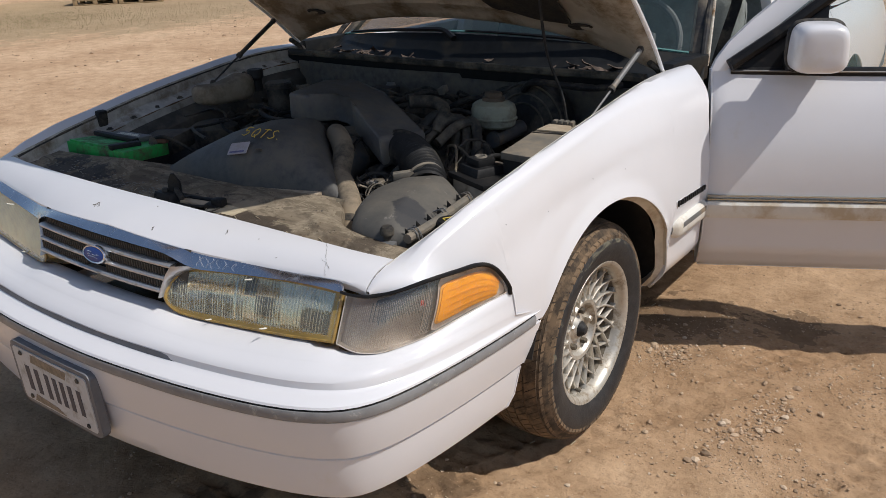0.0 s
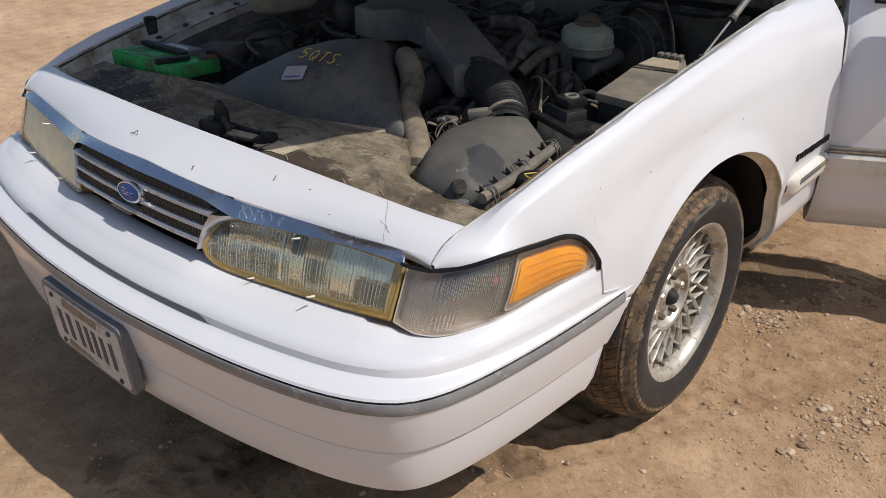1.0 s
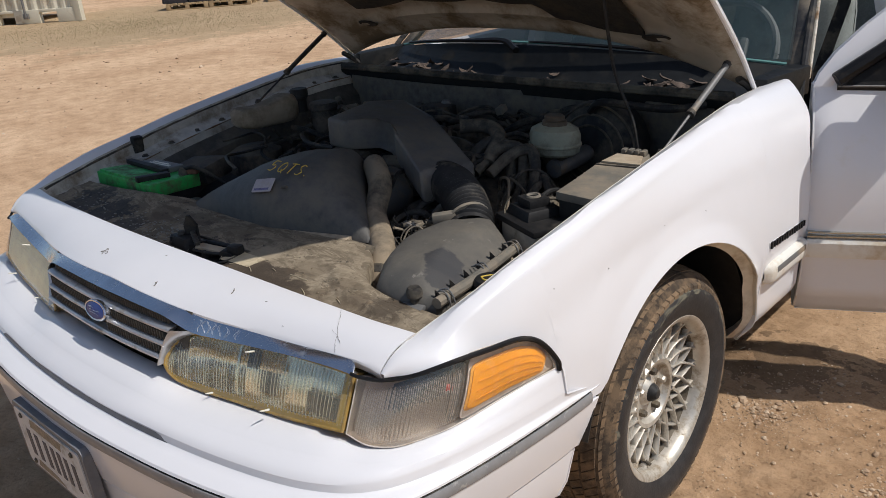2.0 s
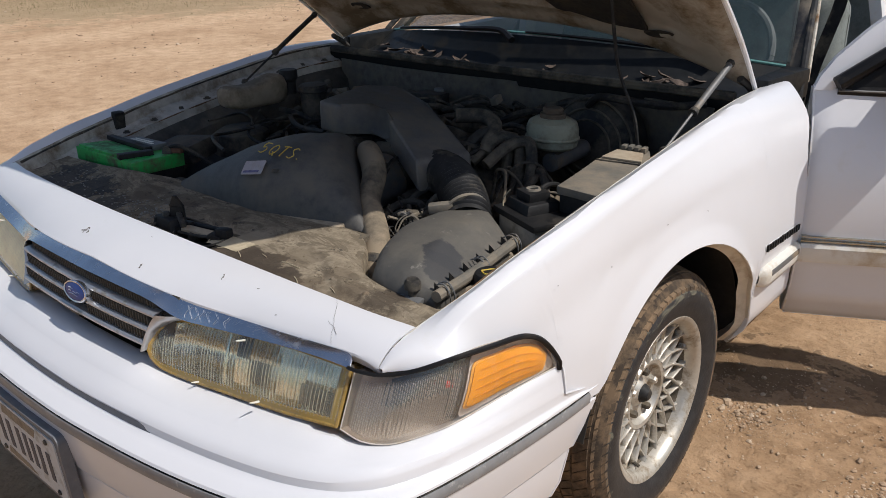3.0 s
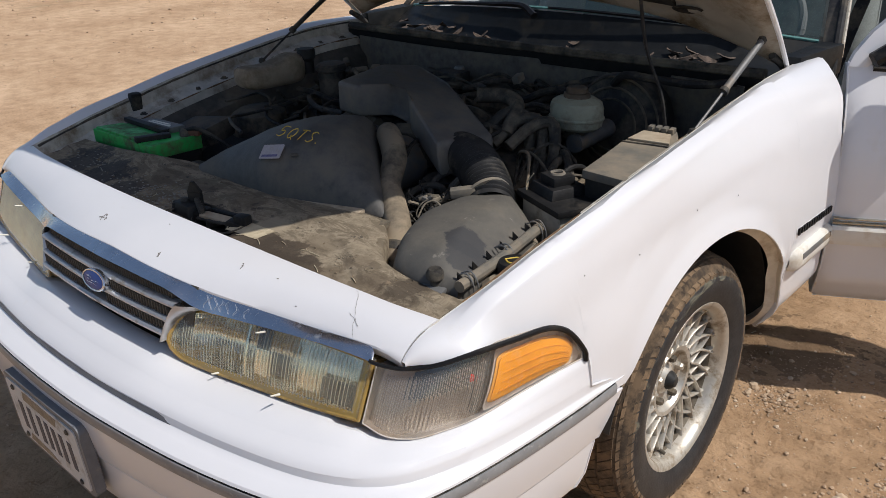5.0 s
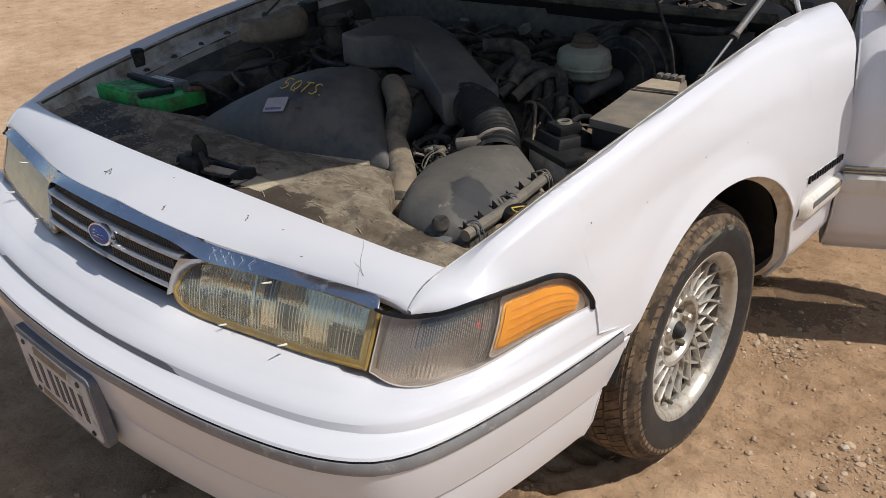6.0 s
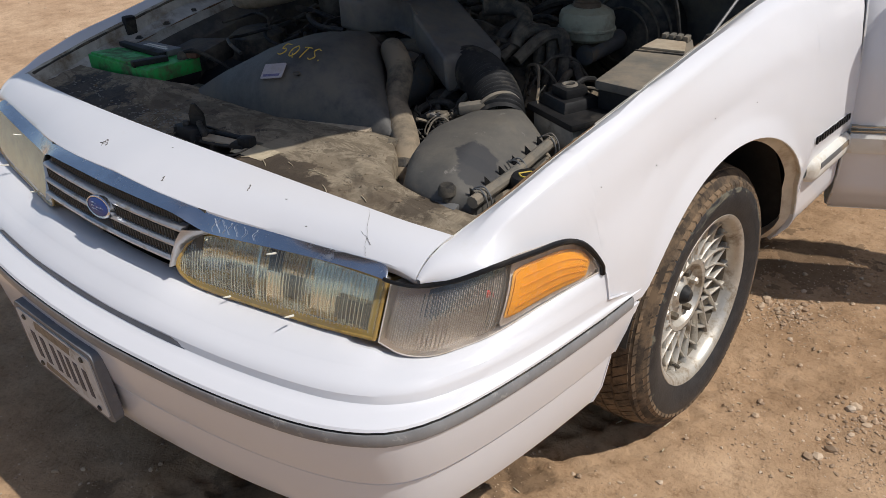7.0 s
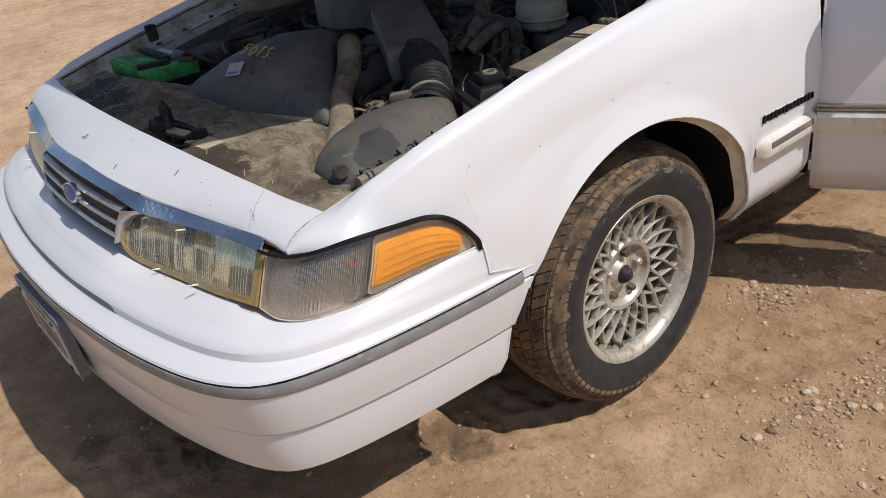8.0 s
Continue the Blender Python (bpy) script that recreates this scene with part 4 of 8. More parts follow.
LOWY = [(0, 0.142), (0.2, 0.147), (0.25, 0.152), (0.27, 0.156), (0.29, 0.163), (0.31, 0.171), (0.34, 0.179), (0.43, 0.192), (0.575, 0.214), (0.66, 0.232), (0.70, 0.243)]


def eased(x, points):
    return sum(table(abs(x + d), points) for d in (-0.024, -0.012, 0, 0.012, 0.024)) / 5


rows = []
for i in range(241):
    x = -0.699 + 1.398 * i / 240
    top = Vector((x, header_front(x) + 0.002, header_lip(x) - 0.001))
    over = min(1, max(0, abs(x) - 0.28) / 0.06)
    low = Vector((x, eased(x, LOWY) - 0.004 - 0.001 * over, eased(x, LOWZ) - 0.001 * over))
    tip = min(1.0, max(0.0, (abs(x) - 0.660) / 0.039))
    top = top.lerp(low, 0.85 * (1 - math.sqrt(1 - tip ** 2)))
    out = Vector((0, -0.35, 0.94))
    rows.append([top.lerp(low, k / 8) + out * 0.0013 * math.sin(math.pi * k / 8) for k in range(9)] + [low + Vector((0, 0.012, -0.004))])
trim = part("front_trim", grid(rows), M_CHROME, car, "scratched chrome trim over the grille", solid=0.003)


def grille_y(x, z):
    return 0.112 + 0.16 * x * x + (z - 0.68) * 0.36


grille_back = part("grille", grid([[(x, grille_y(x, z) + 0.028, z) for z in (0.668, 0.70, 0.73, 0.765)] for x in [-0.29 + 0.58 * i / 20 for i in range(21)]]), M_BLACK, car, "black slatted grille with chrome bars", solid=0.003)
for k, z in enumerate((0.6765, 0.7035, 0.7325)):
    r = 0.0052 if k else 0.006
    w = (0.2445, 0.2505, 0.265, 0.245)[k]
    rows = []
    for i in range(41):
        x = -w + 2 * w * i / 40
        y = grille_y(x, z)
        rows.append([(x, y + dy, z + dz) for dy, dz in ((0.02, -r), (0.002, -r), (-0.003, -r * 0.4), (-0.003, r * 0.4), (0.002, r), (0.02, r))])
    part("grille_bar", grid(rows), M_DULL, grille_back, "dull chrome bar")
for sd in (1, -1):
    # bright curved end between grille and lamp
    rows = []
    for i in range(25):
        z = 0.662 + 0.074 * i / 24
        xa = -0.001 + table(z, [(0.662, 0.2415), (0.682, 0.2445), (0.705, 0.2505), (0.722, 0.258), (0.735, 0.267), (0.750, 0.282)])
        xb = table(z, [(0.662, 0.2445), (0.672, 0.2455), (0.685, 0.2495), (0.701, 0.2570), (0.717, 0.2860), (0.7255, 0.31), (0.750, 0.335)])
        yb = table(z, [(0.662, 0.1275), (0.672, 0.1335), (0.701, 0.1555), (0.717, 0.1735), (0.7255, 0.182), (0.750, 0.186)])
        a, b = Vector((xa, grille_y(xa, z) - 0.003, z)), Vector((xb, yb, z))
        b.y = max(b.y, a.y + 0.006)
        rows.append([(sd * q.x, q.y, q.z) for q in [a + Vector((-0.003, 0.020, 0)), a + Vector((-0.003, 0.004, 0))] + [a.lerp(b, k / 6) + Vector((0.35, -1, 0)) * 0.004 * math.sin(math.pi * k / 6) for k in range(7)] + [b + Vector((0.001, 0.015, 0))]])
    part("grille_edge", grid(rows), M_DULL, grille_back, "curved silver grille end", sharp=70)
fin_mesh = None
for k, (z0, z1) in enumerate(((0.682, 0.699), (0.709, 0.728), (0.738, 0.760))):
    n = (52, 54, 58)[k]
    for i in range(n):
        x = (2 * i / (n - 1) - 1) * (0.238, 0.244, 0.243)[k]
        if k < 2 and abs(x) < 0.042:
            continue
        if fin_mesh is None:
            RIGHT_HALF["on"] = False
            first = part("grille_fin", box((0, 0, 0), (0.0026, 0.02, 0.0205), 0.0), M_BLACK, grille_back, smooth=False)
            RIGHT_HALF["on"] = True
            fin_mesh = first.data
        else:
            first = new("grille_fin", fin_mesh)
            first.parent = grille_back
        zc = 0.5 * (z0 + z1)
        first.location = right_half(Vector((x, grille_y(x, zc) + (0.010 if k < 2 else 0.016), zc)))

# plain oval emblem, blue in a bright rim
M_BLUE = surface("blue_enamel", (0.015, 0.05, 0.24), 0.35, vary=0.1)
EMB = Matrix.Translation((0.002, 0.1185, 0.7185)) @ Matrix.Rotation(radians(90 - 20), 4, "X")


def oval(a, b, z, n=48):
    return [EMB @ Vector((a * math.cos(2 * math.pi * i / n), b * math.sin(2 * math.pi * i / n), z)) for i in range(n)]


emblem = part("emblem", grid([oval(0.046, 0.022, -0.012), oval(0.046, 0.022, 0.004), oval(0.044, 0.020, 0.0065), oval(0.041, 0.0175, 0.006)], close_v=True), M_CHROME, grille_back, "chrome-rimmed blue oval emblem")
part("emblem_face", grid([oval(0.0415, 0.018, 0.005), oval(0.03, 0.013, 0.007), oval(0.012, 0.005, 0.0076), oval(0.0004, 0.0003, 0.0078)], close_v=True), M_BLUE, emblem, "blue enamel oval")
for x0, x1, y0, s in ((-0.024, -0.006, 0.004, 0.0020), (-0.021, -0.012, -0.002, 0.0018), (-0.003, 0.012, -0.002, 0.0018), (0.013, 0.024, 0.000, 0.0018), (-0.018, 0.020, -0.007, 0.0012)):
    part("emblem_stroke", tube([EMB @ Vector((x0, y0, 0.0072)), EMB @ Vector(((x0 + x1) / 2, y0 + 0.002, 0.0082)), EMB @ Vector((x1, y0, 0.0072))], s * 0.6, 6, 6), M_CHROME, emblem)

M_SLOT = surface("slot_shade_grey", (0.13, 0.135, 0.15), 0.5, vary=0.15)
# slot in the bumper's groove, its shade put into the grey colour
bm = bmesh.new()
rows = []
for i in range(41):
    x = -0.372 + 0.744 * i / 40
    y = -0.035 + 0.17 * x * x
    taper = min(1.0, (0.374 - abs(x)) / 0.03)
    rows.append([(x, y + 0.0495, 0.5725), (x, y + 0.0495, 0.5735 + 0.005 * taper), (x, y + 0.0515, 0.5735 + 0.013 * taper)])
part("air_slot", grid(rows), M_SLOT, front_bumper, "air slot with its shade painted grey")

# ---- licence plate ----
M_PLATE = surface("licence_plate", (0.55, 0.56, 0.57), 0.45, vary=0.05, dirt=(0.36, 0.33, 0.28), dirt_amount=0.35, dirt_scale=20)
M_PLATEDUST = surface("plate_grime", (0.26, 0.21, 0.15), 0.7, vary=0.3, vary_scale=70)
M_PLATEBAR = surface("plate_bars", (0.04, 0.045, 0.07), 0.5, vary=0.2)
M_HOLDER = surface("grey_plate_holder", (0.15, 0.155, 0.17), 0.5, vary=0.15, dirt=(0.3, 0.26, 0.2), dirt_amount=0.2)


def rounded(w, h, r, n=6):
    out = []
    for cx, cy, a0 in ((w - r, h - r, 0), (-w + r, h - r, 90), (-w + r, -h + r, 180), (w - r, -h + r, 270)):
        out += [(cx + r * math.cos(radians(a0 + 90 * k / n)), cy + r * math.sin(radians(a0 + 90 * k / n))) for k in range(n + 1)]
    return out


PL = Matrix.Translation((-0.008, -0.040, 0.424)) @ Matrix.Rotation(radians(90 + 2), 4, "X")
holder = part("plate_holder", prism(rounded(0.168, 0.088, 0.020), -0.018, 0.004, 0.004, PL), M_HOLDER, front_bumper, "grey plastic plate holder")
plate = part("licence_plate", prism(rounded(0.1535, 0.0755, 0.012), 0.003, 0.0065, 0.0, PL), M_PLATE, holder, "dusty light grey licence plate")
part("plate_grime", prism([(-0.085, 0.046), (0.060, 0.044), (0.072, 0.068), (-0.078, 0.070)], 0.0062, 0.0070, 0.0, PL), M_PLATEDUST, plate, "brown faded picture at the plate's top", smooth=False)
part("plate_grime", prism([(-0.110, -0.071), (0.02, -0.071), (-0.012, -0.058), (-0.100, -0.050)], 0.0062, 0.0070, 0.0, PL), M_PLATEDUST, plate, smooth=False)
for i, x in enumerate((-0.108, -0.072, -0.030, 0.004, 0.036, 0.070, 0.108)):
    part("plate_bar", prism([(x - 0.0085, -0.040), (x + 0.0085, -0.040), (x + 0.0085, 0.030), (x - 0.0085, 0.030)], 0.0062, 0.0073, 0.0, PL), M_PLATEBAR, plate, smooth=False)
for x, y in ((-0.12, 0.062), (0.12, 0.062), (-0.12, -0.062), (0.12, -0.062)):
    part("plate_screw", lathe([(0, 0.0105), (0.005, 0.0105), (0.007, 0.0075)], PL @ Matrix.Translation((x, y, 0)), 10), M_DARK, plate)

# paint chips and a crack on the header, and small marks on fender and bumper
M_CHIP = surface("bare_primer", (0.13, 0.115, 0.10), 0.7, vary=0.3)


def on_header(x, y):
    v = (y - header_front(x)) / (header_rear(x) - header_front(x))
    zf = header_lip(x)
    return Vector((x, y, zf + (header_z(x) - zf) * (1 - max(0.0, 1 - v) ** 2.6) + 0.0006))


def irregular(pts, r, seed):
    """A ragged thin line with changing width."""
    k = random.Random(seed)
    fine = spline([on_header(*p) for p in pts], 14)
    fine = [p + Vector((k.uniform(-1, 1), k.uniform(-1, 1), 0)) * r * 1.2 for p in fine]
    return tube(fine, [r * k.uniform(0.15, 0.8) for _ in fine], 40, 5)


for k, (pts, r) in enumerate(((((-0.128, 0.214), (-0.121, 0.222), (-0.124, 0.229), (-0.115, 0.226)), 0.0017), (((-0.113, 0.208), (-0.119, 0.216), (-0.109, 0.221), (-0.104, 0.214)), 0.0012), (((0.142, 0.190), (0.139, 0.195), (0.136, 0.201)), 0.0013), (((0.335, 0.251), (0.331, 0.258), (0.326, 0.266)), 0.0012),
                              (((0.572, 0.332), (0.592, 0.312), (0.606, 0.293), (0.622, 0.276)), 0.0005), (((0.622, 0.276), (0.630, 0.271), (0.638, 0.268)), 0.0006), (((0.622, 0.276), (0.612, 0.277), (0.604, 0.280)), 0.0004), (((0.622, 0.276), (0.630, 0.262), (0.640, 0.252)), 0.0005),
                              (((0.645, 0.246), (0.647, 0.243)), 0.0018), (((0.05, 0.275), (0.053, 0.277)), 0.0008), (((0.42, 0.27), (0.424, 0.271)), 0.0008), (((0.50, 0.245), (0.504, 0.247)), 0.0007))):
    part("paint_chip", irregular(pts, r, k), M_CHIP, header)
# old scratches across the bright trim
M_SCRATCH = surface("pale_scratch", (0.48, 0.50, 0.55), 0.45, 0.5, vary=0.2)
for k, x in enumerate((0.312, 0.322, 0.335, 0.349, 0.365, 0.385, 0.41)):
    line = []
    for q in range(6):
        v = 0.25 + 0.6 * q / 5
        xx = x + 0.004 * math.sin(q * 1.1 + k * 2.3) + 0.012 * v
        top = Vector((xx, header_front(xx) + 0.002, header_lip(xx) - 0.001))
        low = Vector((xx, table(xx, LOWY) - 0.005, table(xx, LOWZ) - 0.001))
        line.append(top.lerp(low, v) + Vector((0, -0.35, 0.94)) * (0.0034 * math.sin(math.pi * v) + 0.0004))
    part("scratch", tube(line, 0.00035, 20, 4), M_SCRATCH, trim)


# ---- hood, raised on two gas struts ----
M_PAD = surface("hood_insulation_felt", (0.028, 0.024, 0.02), 0.95, vary=0.4, vary_scale=60, dirt=(0.06, 0.045, 0.03), dirt_amount=0.4, bumps=0.5)
M_HOODIN = surface("stained_hood_underside", (0.47, 0.42, 0.345), 0.6, vary=0.15, vary_scale=10, dirt=(0.17, 0.125, 0.075), dirt_amount=0.5, dirt_scale=5)
HINGE_Y, HINGE_Z, OPEN = 1.70, 0.962, -41.0
HOOD = Matrix.Translation((0, HINGE_Y, HINGE_Z)) @ Matrix.Rotation(radians(0.9), 4, "Y") @ Matrix.Rotation(radians(OPEN), 4, "X") @ Matrix.Translation((0, -HINGE_Y, -HINGE_Z))


def hood_z(x, y):
    e, w = table(y, ZE) + 0.002, table(y, XE)
    return e + (0.026 + 0.058 * max(0.0, min(1.0, (y - 0.35) / 1.35))) * (1 - min(1, abs(x) / w) ** 2.2)


def hood_point(u, v, drop=0.0, inset=0.0):
    yr, yf = HINGE_Y - 0.004 - 0.125 * (1 - abs(u) ** 2.6), header_rear(0.735 * u) + 0.004
    y = yf + (yr - yf) * v
    y = y + inset * (1 - 2 * v)
    w = table(y, XE) - 0.004 - inset
    return HOOD @ Vector((w * u, y, hood_z(w * u, y) - drop))


def hood_rows(n, m, drop=0.0, inset=0.0):
    return [[hood_point(-1 + 2 * i / (n - 1), j / (m - 1), drop, inset) for j in range(m)] for i in range(n)]


hood = part("hood", grid(hood_rows(41, 31)), M_WHITE, car, "white hood raised on gas struts", solid=0.003)
# the inner panel: a pressed frame with a rolled edge, and openings over the felt
rows = []
for i in range(61):
    u = -1 + 2 * i / 60
    row = []
    for j in range(61):
        v = j / 60
        du, dv = (1 - abs(u)) * 0.76, min(v, 1 - v) * 1.36
        edge = min(du, dv)
        drop = 0.004 + 0.020 * min(1, edge / 0.03)
        if edge > 0.14:
            drop -= 0.014 * min(1, (edge - 0.14) / 0.02)
        if edge > 0.05:
            drop -= 0.006 * math.exp(-((edge - 0.085) / 0.02) ** 2)
        row.append(hood_point(u, v, drop, 0.006))
    rows.append(row)
part("hood_inner_panel", grid(rows), M_HOODIN, hood, "stained beige pressed inner hood panel", solid=0.002)
for i in range(0, 2):
    s = -1 if i else 1
    part("hood_edge", tube([HOOD @ Vector((s * (table(y, XE) - 0.006), y, hood_z(table(y, XE), y) - 0.010)) for y in (0.37, 0.6, 0.9, 1.2, 1.5, 1.69)], 0.006, 40, 6), M_WHITE_DUSTY, hood, "folded hood edge")
rows = []
for i in range(49):
    u = -0.66 + 1.32 * i / 48
    row = []
    for j in range(29):
        v = 0.14 + 0.68 * j / 28
        lobe = 0.02 * abs(math.sin(u * 9)) * (j / 28) ** 6
        if u > 0.26:
            lobe += 0.075 * min(1.0, (u - 0.26) / 0.05) * (j / 28) ** 2
        row.append(hood_point(u, v + lobe, 0.021 + 0.003 * noise.noise(Vector((u * 9, v * 9, 0))), 0.006))
    rows.append(row)
part("hood_insulation", grid(rows), M_PAD, hood, "dark sagging insulation felt", solid=0.008)
for s in (-1, 1):
    c = hood_point(s * 0.70, 0.90, 0.026, 0.006)
    mm = Matrix.Translation(c) @ Matrix.Rotation(radians(OPEN + 185), 4, "X")
    part("panel_recess", lathe([(0, 0.0), (0.018, 0.0), (0.026, 0.003), (0.030, 0.0)], mm @ Matrix.Diagonal((1.5, 0.7, 1, 1)), 20), M_PAD, hood)

M_STRUT = surface("grey_strut_tube", (0.17, 0.17, 0.17), 0.5, 0.3, vary=0.1, dirt=DUST, dirt_amount=0.3)
for s in (1, -1):
    a, b = Vector((s * 0.772, 1.19, 0.900)), Vector((s * 0.772, 1.535, 1.052 if s > 0 else 1.085))
    mid = a.lerp(b, 0.42)
    st = part("gas_strut", tube([mid, b], 0.0085, 6, 12), M_STRUT if s > 0 else M_BLACK, car, "gas strut holding up the hood")
    part("rod", tube([a, mid], 0.0035, 4, 8), M_STRUT if s > 0 else M_BLACK, st, "thin strut rod")
    part("collar", tube([mid - (b - a) * 0.01, mid + (b - a) * 0.025], 0.0115, 3, 12), M_BLACK, st)
    for p in (a, b):
        part("ball_joint", lathe([(0, 0.012), (0.008, 0.009), (0.012, 0), (0.008, -0.009), (0, -0.012)], Matrix.Translation(p), 12), M_DARK, st)
    # hinges
    part("hood_hinge", tube([(s * 0.775, 1.72, 0.935), (s * 0.778, 1.68, 0.965), (s * 0.77, 1.62, 1.0)], 0.010, 10, 6), M_DARK, car, "worn hood hinge")

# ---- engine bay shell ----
# wall below the apron flange, in a much darker colour
M_APRON = surface("dark_apron_wall", (0.075, 0.07, 0.063), 0.8, vary=0.3, vary_scale=25, dirt=(0.16, 0.135, 0.10), dirt_amount=0.35, dirt_scale=6, bumps=0.3)
M_RUSTSEAM = surface("rusty_seam", (0.16, 0.095, 0.05), 0.85, vary=0.4, vary_scale=60)
for s in (1, -1):
    rows = []
    for i in range(40):
        y = 0.30 + 1.42 * i / 39
        xe, ze = table(y, XE), table(y, ZE)
        wob = 0.004 * math.sin(y * 23)
        n = 0.3 if s > 0 and 0.47 < y < 0.74 else 1.0  # notched for the washer filler
        rows.append([(s * (xe + 0.002), y, ze - 0.001), (s * (xe - 0.006), y, ze - 0.012), (s * (xe - 0.010), y, ze - 0.040 + wob), (s * (xe - 0.010 - 0.025 * n), y, ze - 0.052 + wob), (s * (xe - 0.010 - 0.050 * n), y, ze - 0.056), (s * (xe - 0.010 - 0.056 * n), y, ze - 0.085), (s * (xe - 0.11), y, ze - 0.12), (s * (xe - 0.15), y, 0.62), (s * (xe - 0.17), y, 0.42)])
    part("apron_flange", grid([r[:6] for r in rows]), M_INNER, car, "dusty pale apron flange with rusty seams", solid=0.003)
    part("inner_fender", grid([[(s * (abs(r[5][0]) - 0.004), r[5][1], r[5][2] + 0.004)] + r[6:] for r in rows]), M_APRON, car, "dark inner fender wall below the pale flange", solid=0.003)
    rnd = random.Random(21)
    part("apron_rust", tube([(s * (table(y, XE) - 0.0615), y, table(y, ZE) - 0.0565) for y in [0.36 + 0.045 * k for k in range(29)]], [0.0012 + 0.0030 * rnd.random() for _ in range(29)], 90, 6), M_RUSTSEAM, car, "rust-stained seam of the apron")
    part("hood_seat_seal", tube([(s * (table(y, XE) - 0.005), y, table(y, ZE) - 0.009 + 0.002 * rnd.random()) for y in [0.37 + 0.045 * k for k in range(29)]], [0.0030 + 0.0016 * rnd.random() for _ in range(29)], 90, 6), M_DARK, car, "cracked dark sealer along the fender edge")
    for y in [0.40 + 0.105 * k for k in range(12)]:
        xe, ze = table(y, XE), table(y, ZE)
        part("fender_bolt", lathe([(0, 0.007), (0.007, 0.007), (0.008, 0.003), (0.013, 0.002), (0.013, 0)], Matrix.Translation((s * (xe - 0.044), y, ze - 0.0525)), 8), M_DARK, car, smooth=False)
part("engine_bay_floor", box((0, 1.0, 0.30), (1.30, 1.35, 0.02), 0.004), M_DARK, car, "grimy splash floor")
M_FIREWALL = surface("sooty_firewall", (0.115, 0.106, 0.094), 0.75, vary=0.35, dirt=(0.18, 0.155, 0.12), dirt_amount=0.4, bumps=0.3)
rows = [[(x, 1.60 + 0.02 * math.sin(x * 5) + (0.02 if z < 0.7 else 0), z) for z in (0.30, 0.5, 0.7, 0.84, 0.905, 0.92)] for x in [-0.72 + 1.44 * i / 24 for i in range(25)]]
part("firewall", grid(rows), M_FIREWALL, car, "dark firewall", solid=0.004)


# ---- radiator cover ----
def cover_back(x):
    return table(x, [(-0.74, 0.50), (-0.42, 0.50), (-0.36, 0.53), (-0.28, 0.575), (0.0, 0.560), (0.16, 0.580), (0.32, 0.612), (0.39, 0.575), (0.47, 0.485), (0.56, 0.455), (0.74, 0.46)])


def muddy_cover():
    m, nt, b = nodes_of("muddy_radiator_cover")
    big, mid, fine, streak = noise_tex(nt, 5, 7, 0.65), noise_tex(nt, 24, 10, 0.75), noise_tex(nt, 110, 6, 0.7), noise_tex(nt, 9, 9, 0.72, (1, 2.2, 1))
    streak.inputs["Distortion"].default_value = 1.4
    big.inputs["Distortion"].default_value = 0.8
    c = ramp(nt, fine.outputs["Fac"], [(0.3, (0.235, 0.190, 0.132)), (0.7, (0.34, 0.280, 0.20))]).outputs["Color"]
    c = mix(nt, ramp(nt, mid.outputs["Fac"], [(0.42, (0, 0, 0)), (0.60, (0.8, 0.8, 0.8))]).outputs["Color"], c, (0.155, 0.123, 0.084))
    c = mix(nt, ramp(nt, streak.outputs["Fac"], [(0.50, (0, 0, 0)), (0.54, (0.85, 0.85, 0.85))]).outputs["Color"], c, (0.135, 0.106, 0.072))
    c = mix(nt, ramp(nt, big.outputs["Fac"], [(0.58, (0, 0, 0)), (0.64, (0.8, 0.8, 0.8))]).outputs["Color"], c, (0.31, 0.255, 0.18))
    c = mix(nt, ramp(nt, noise_tex(nt, 13, 10, 0.78).outputs["Fac"], [(0.585, (0, 0, 0)), (0.61, (0.9, 0.9, 0.9))]).outputs["Color"], c, (0.055, 0.044, 0.033))
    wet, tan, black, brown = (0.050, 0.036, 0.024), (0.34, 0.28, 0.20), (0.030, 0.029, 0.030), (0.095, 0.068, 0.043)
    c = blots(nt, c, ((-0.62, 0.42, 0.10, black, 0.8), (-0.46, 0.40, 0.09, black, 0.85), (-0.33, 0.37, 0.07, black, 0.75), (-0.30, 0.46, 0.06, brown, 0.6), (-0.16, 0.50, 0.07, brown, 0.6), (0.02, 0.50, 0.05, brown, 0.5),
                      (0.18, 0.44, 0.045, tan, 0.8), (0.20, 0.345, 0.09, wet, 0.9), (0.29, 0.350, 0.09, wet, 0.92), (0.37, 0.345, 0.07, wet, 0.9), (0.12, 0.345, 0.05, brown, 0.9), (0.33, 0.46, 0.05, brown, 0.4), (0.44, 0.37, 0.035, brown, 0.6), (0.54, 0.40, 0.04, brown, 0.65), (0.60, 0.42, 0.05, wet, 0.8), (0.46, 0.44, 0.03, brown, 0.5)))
    nt.links.new(c, b.inputs["Base Color"])
    b.inputs["Roughness"].default_value = 0.88
    bump(nt, b, mid.outputs["Fac"], 0.5, 0.004)
    return m


M_PAPER = surface("sun_bleached_label", (0.50, 0.42, 0.29), 0.8, vary=0.1, dirt=(0.30, 0.24, 0.16), dirt_amount=0.3, dirt_scale=30)
M_COVER = muddy_cover()


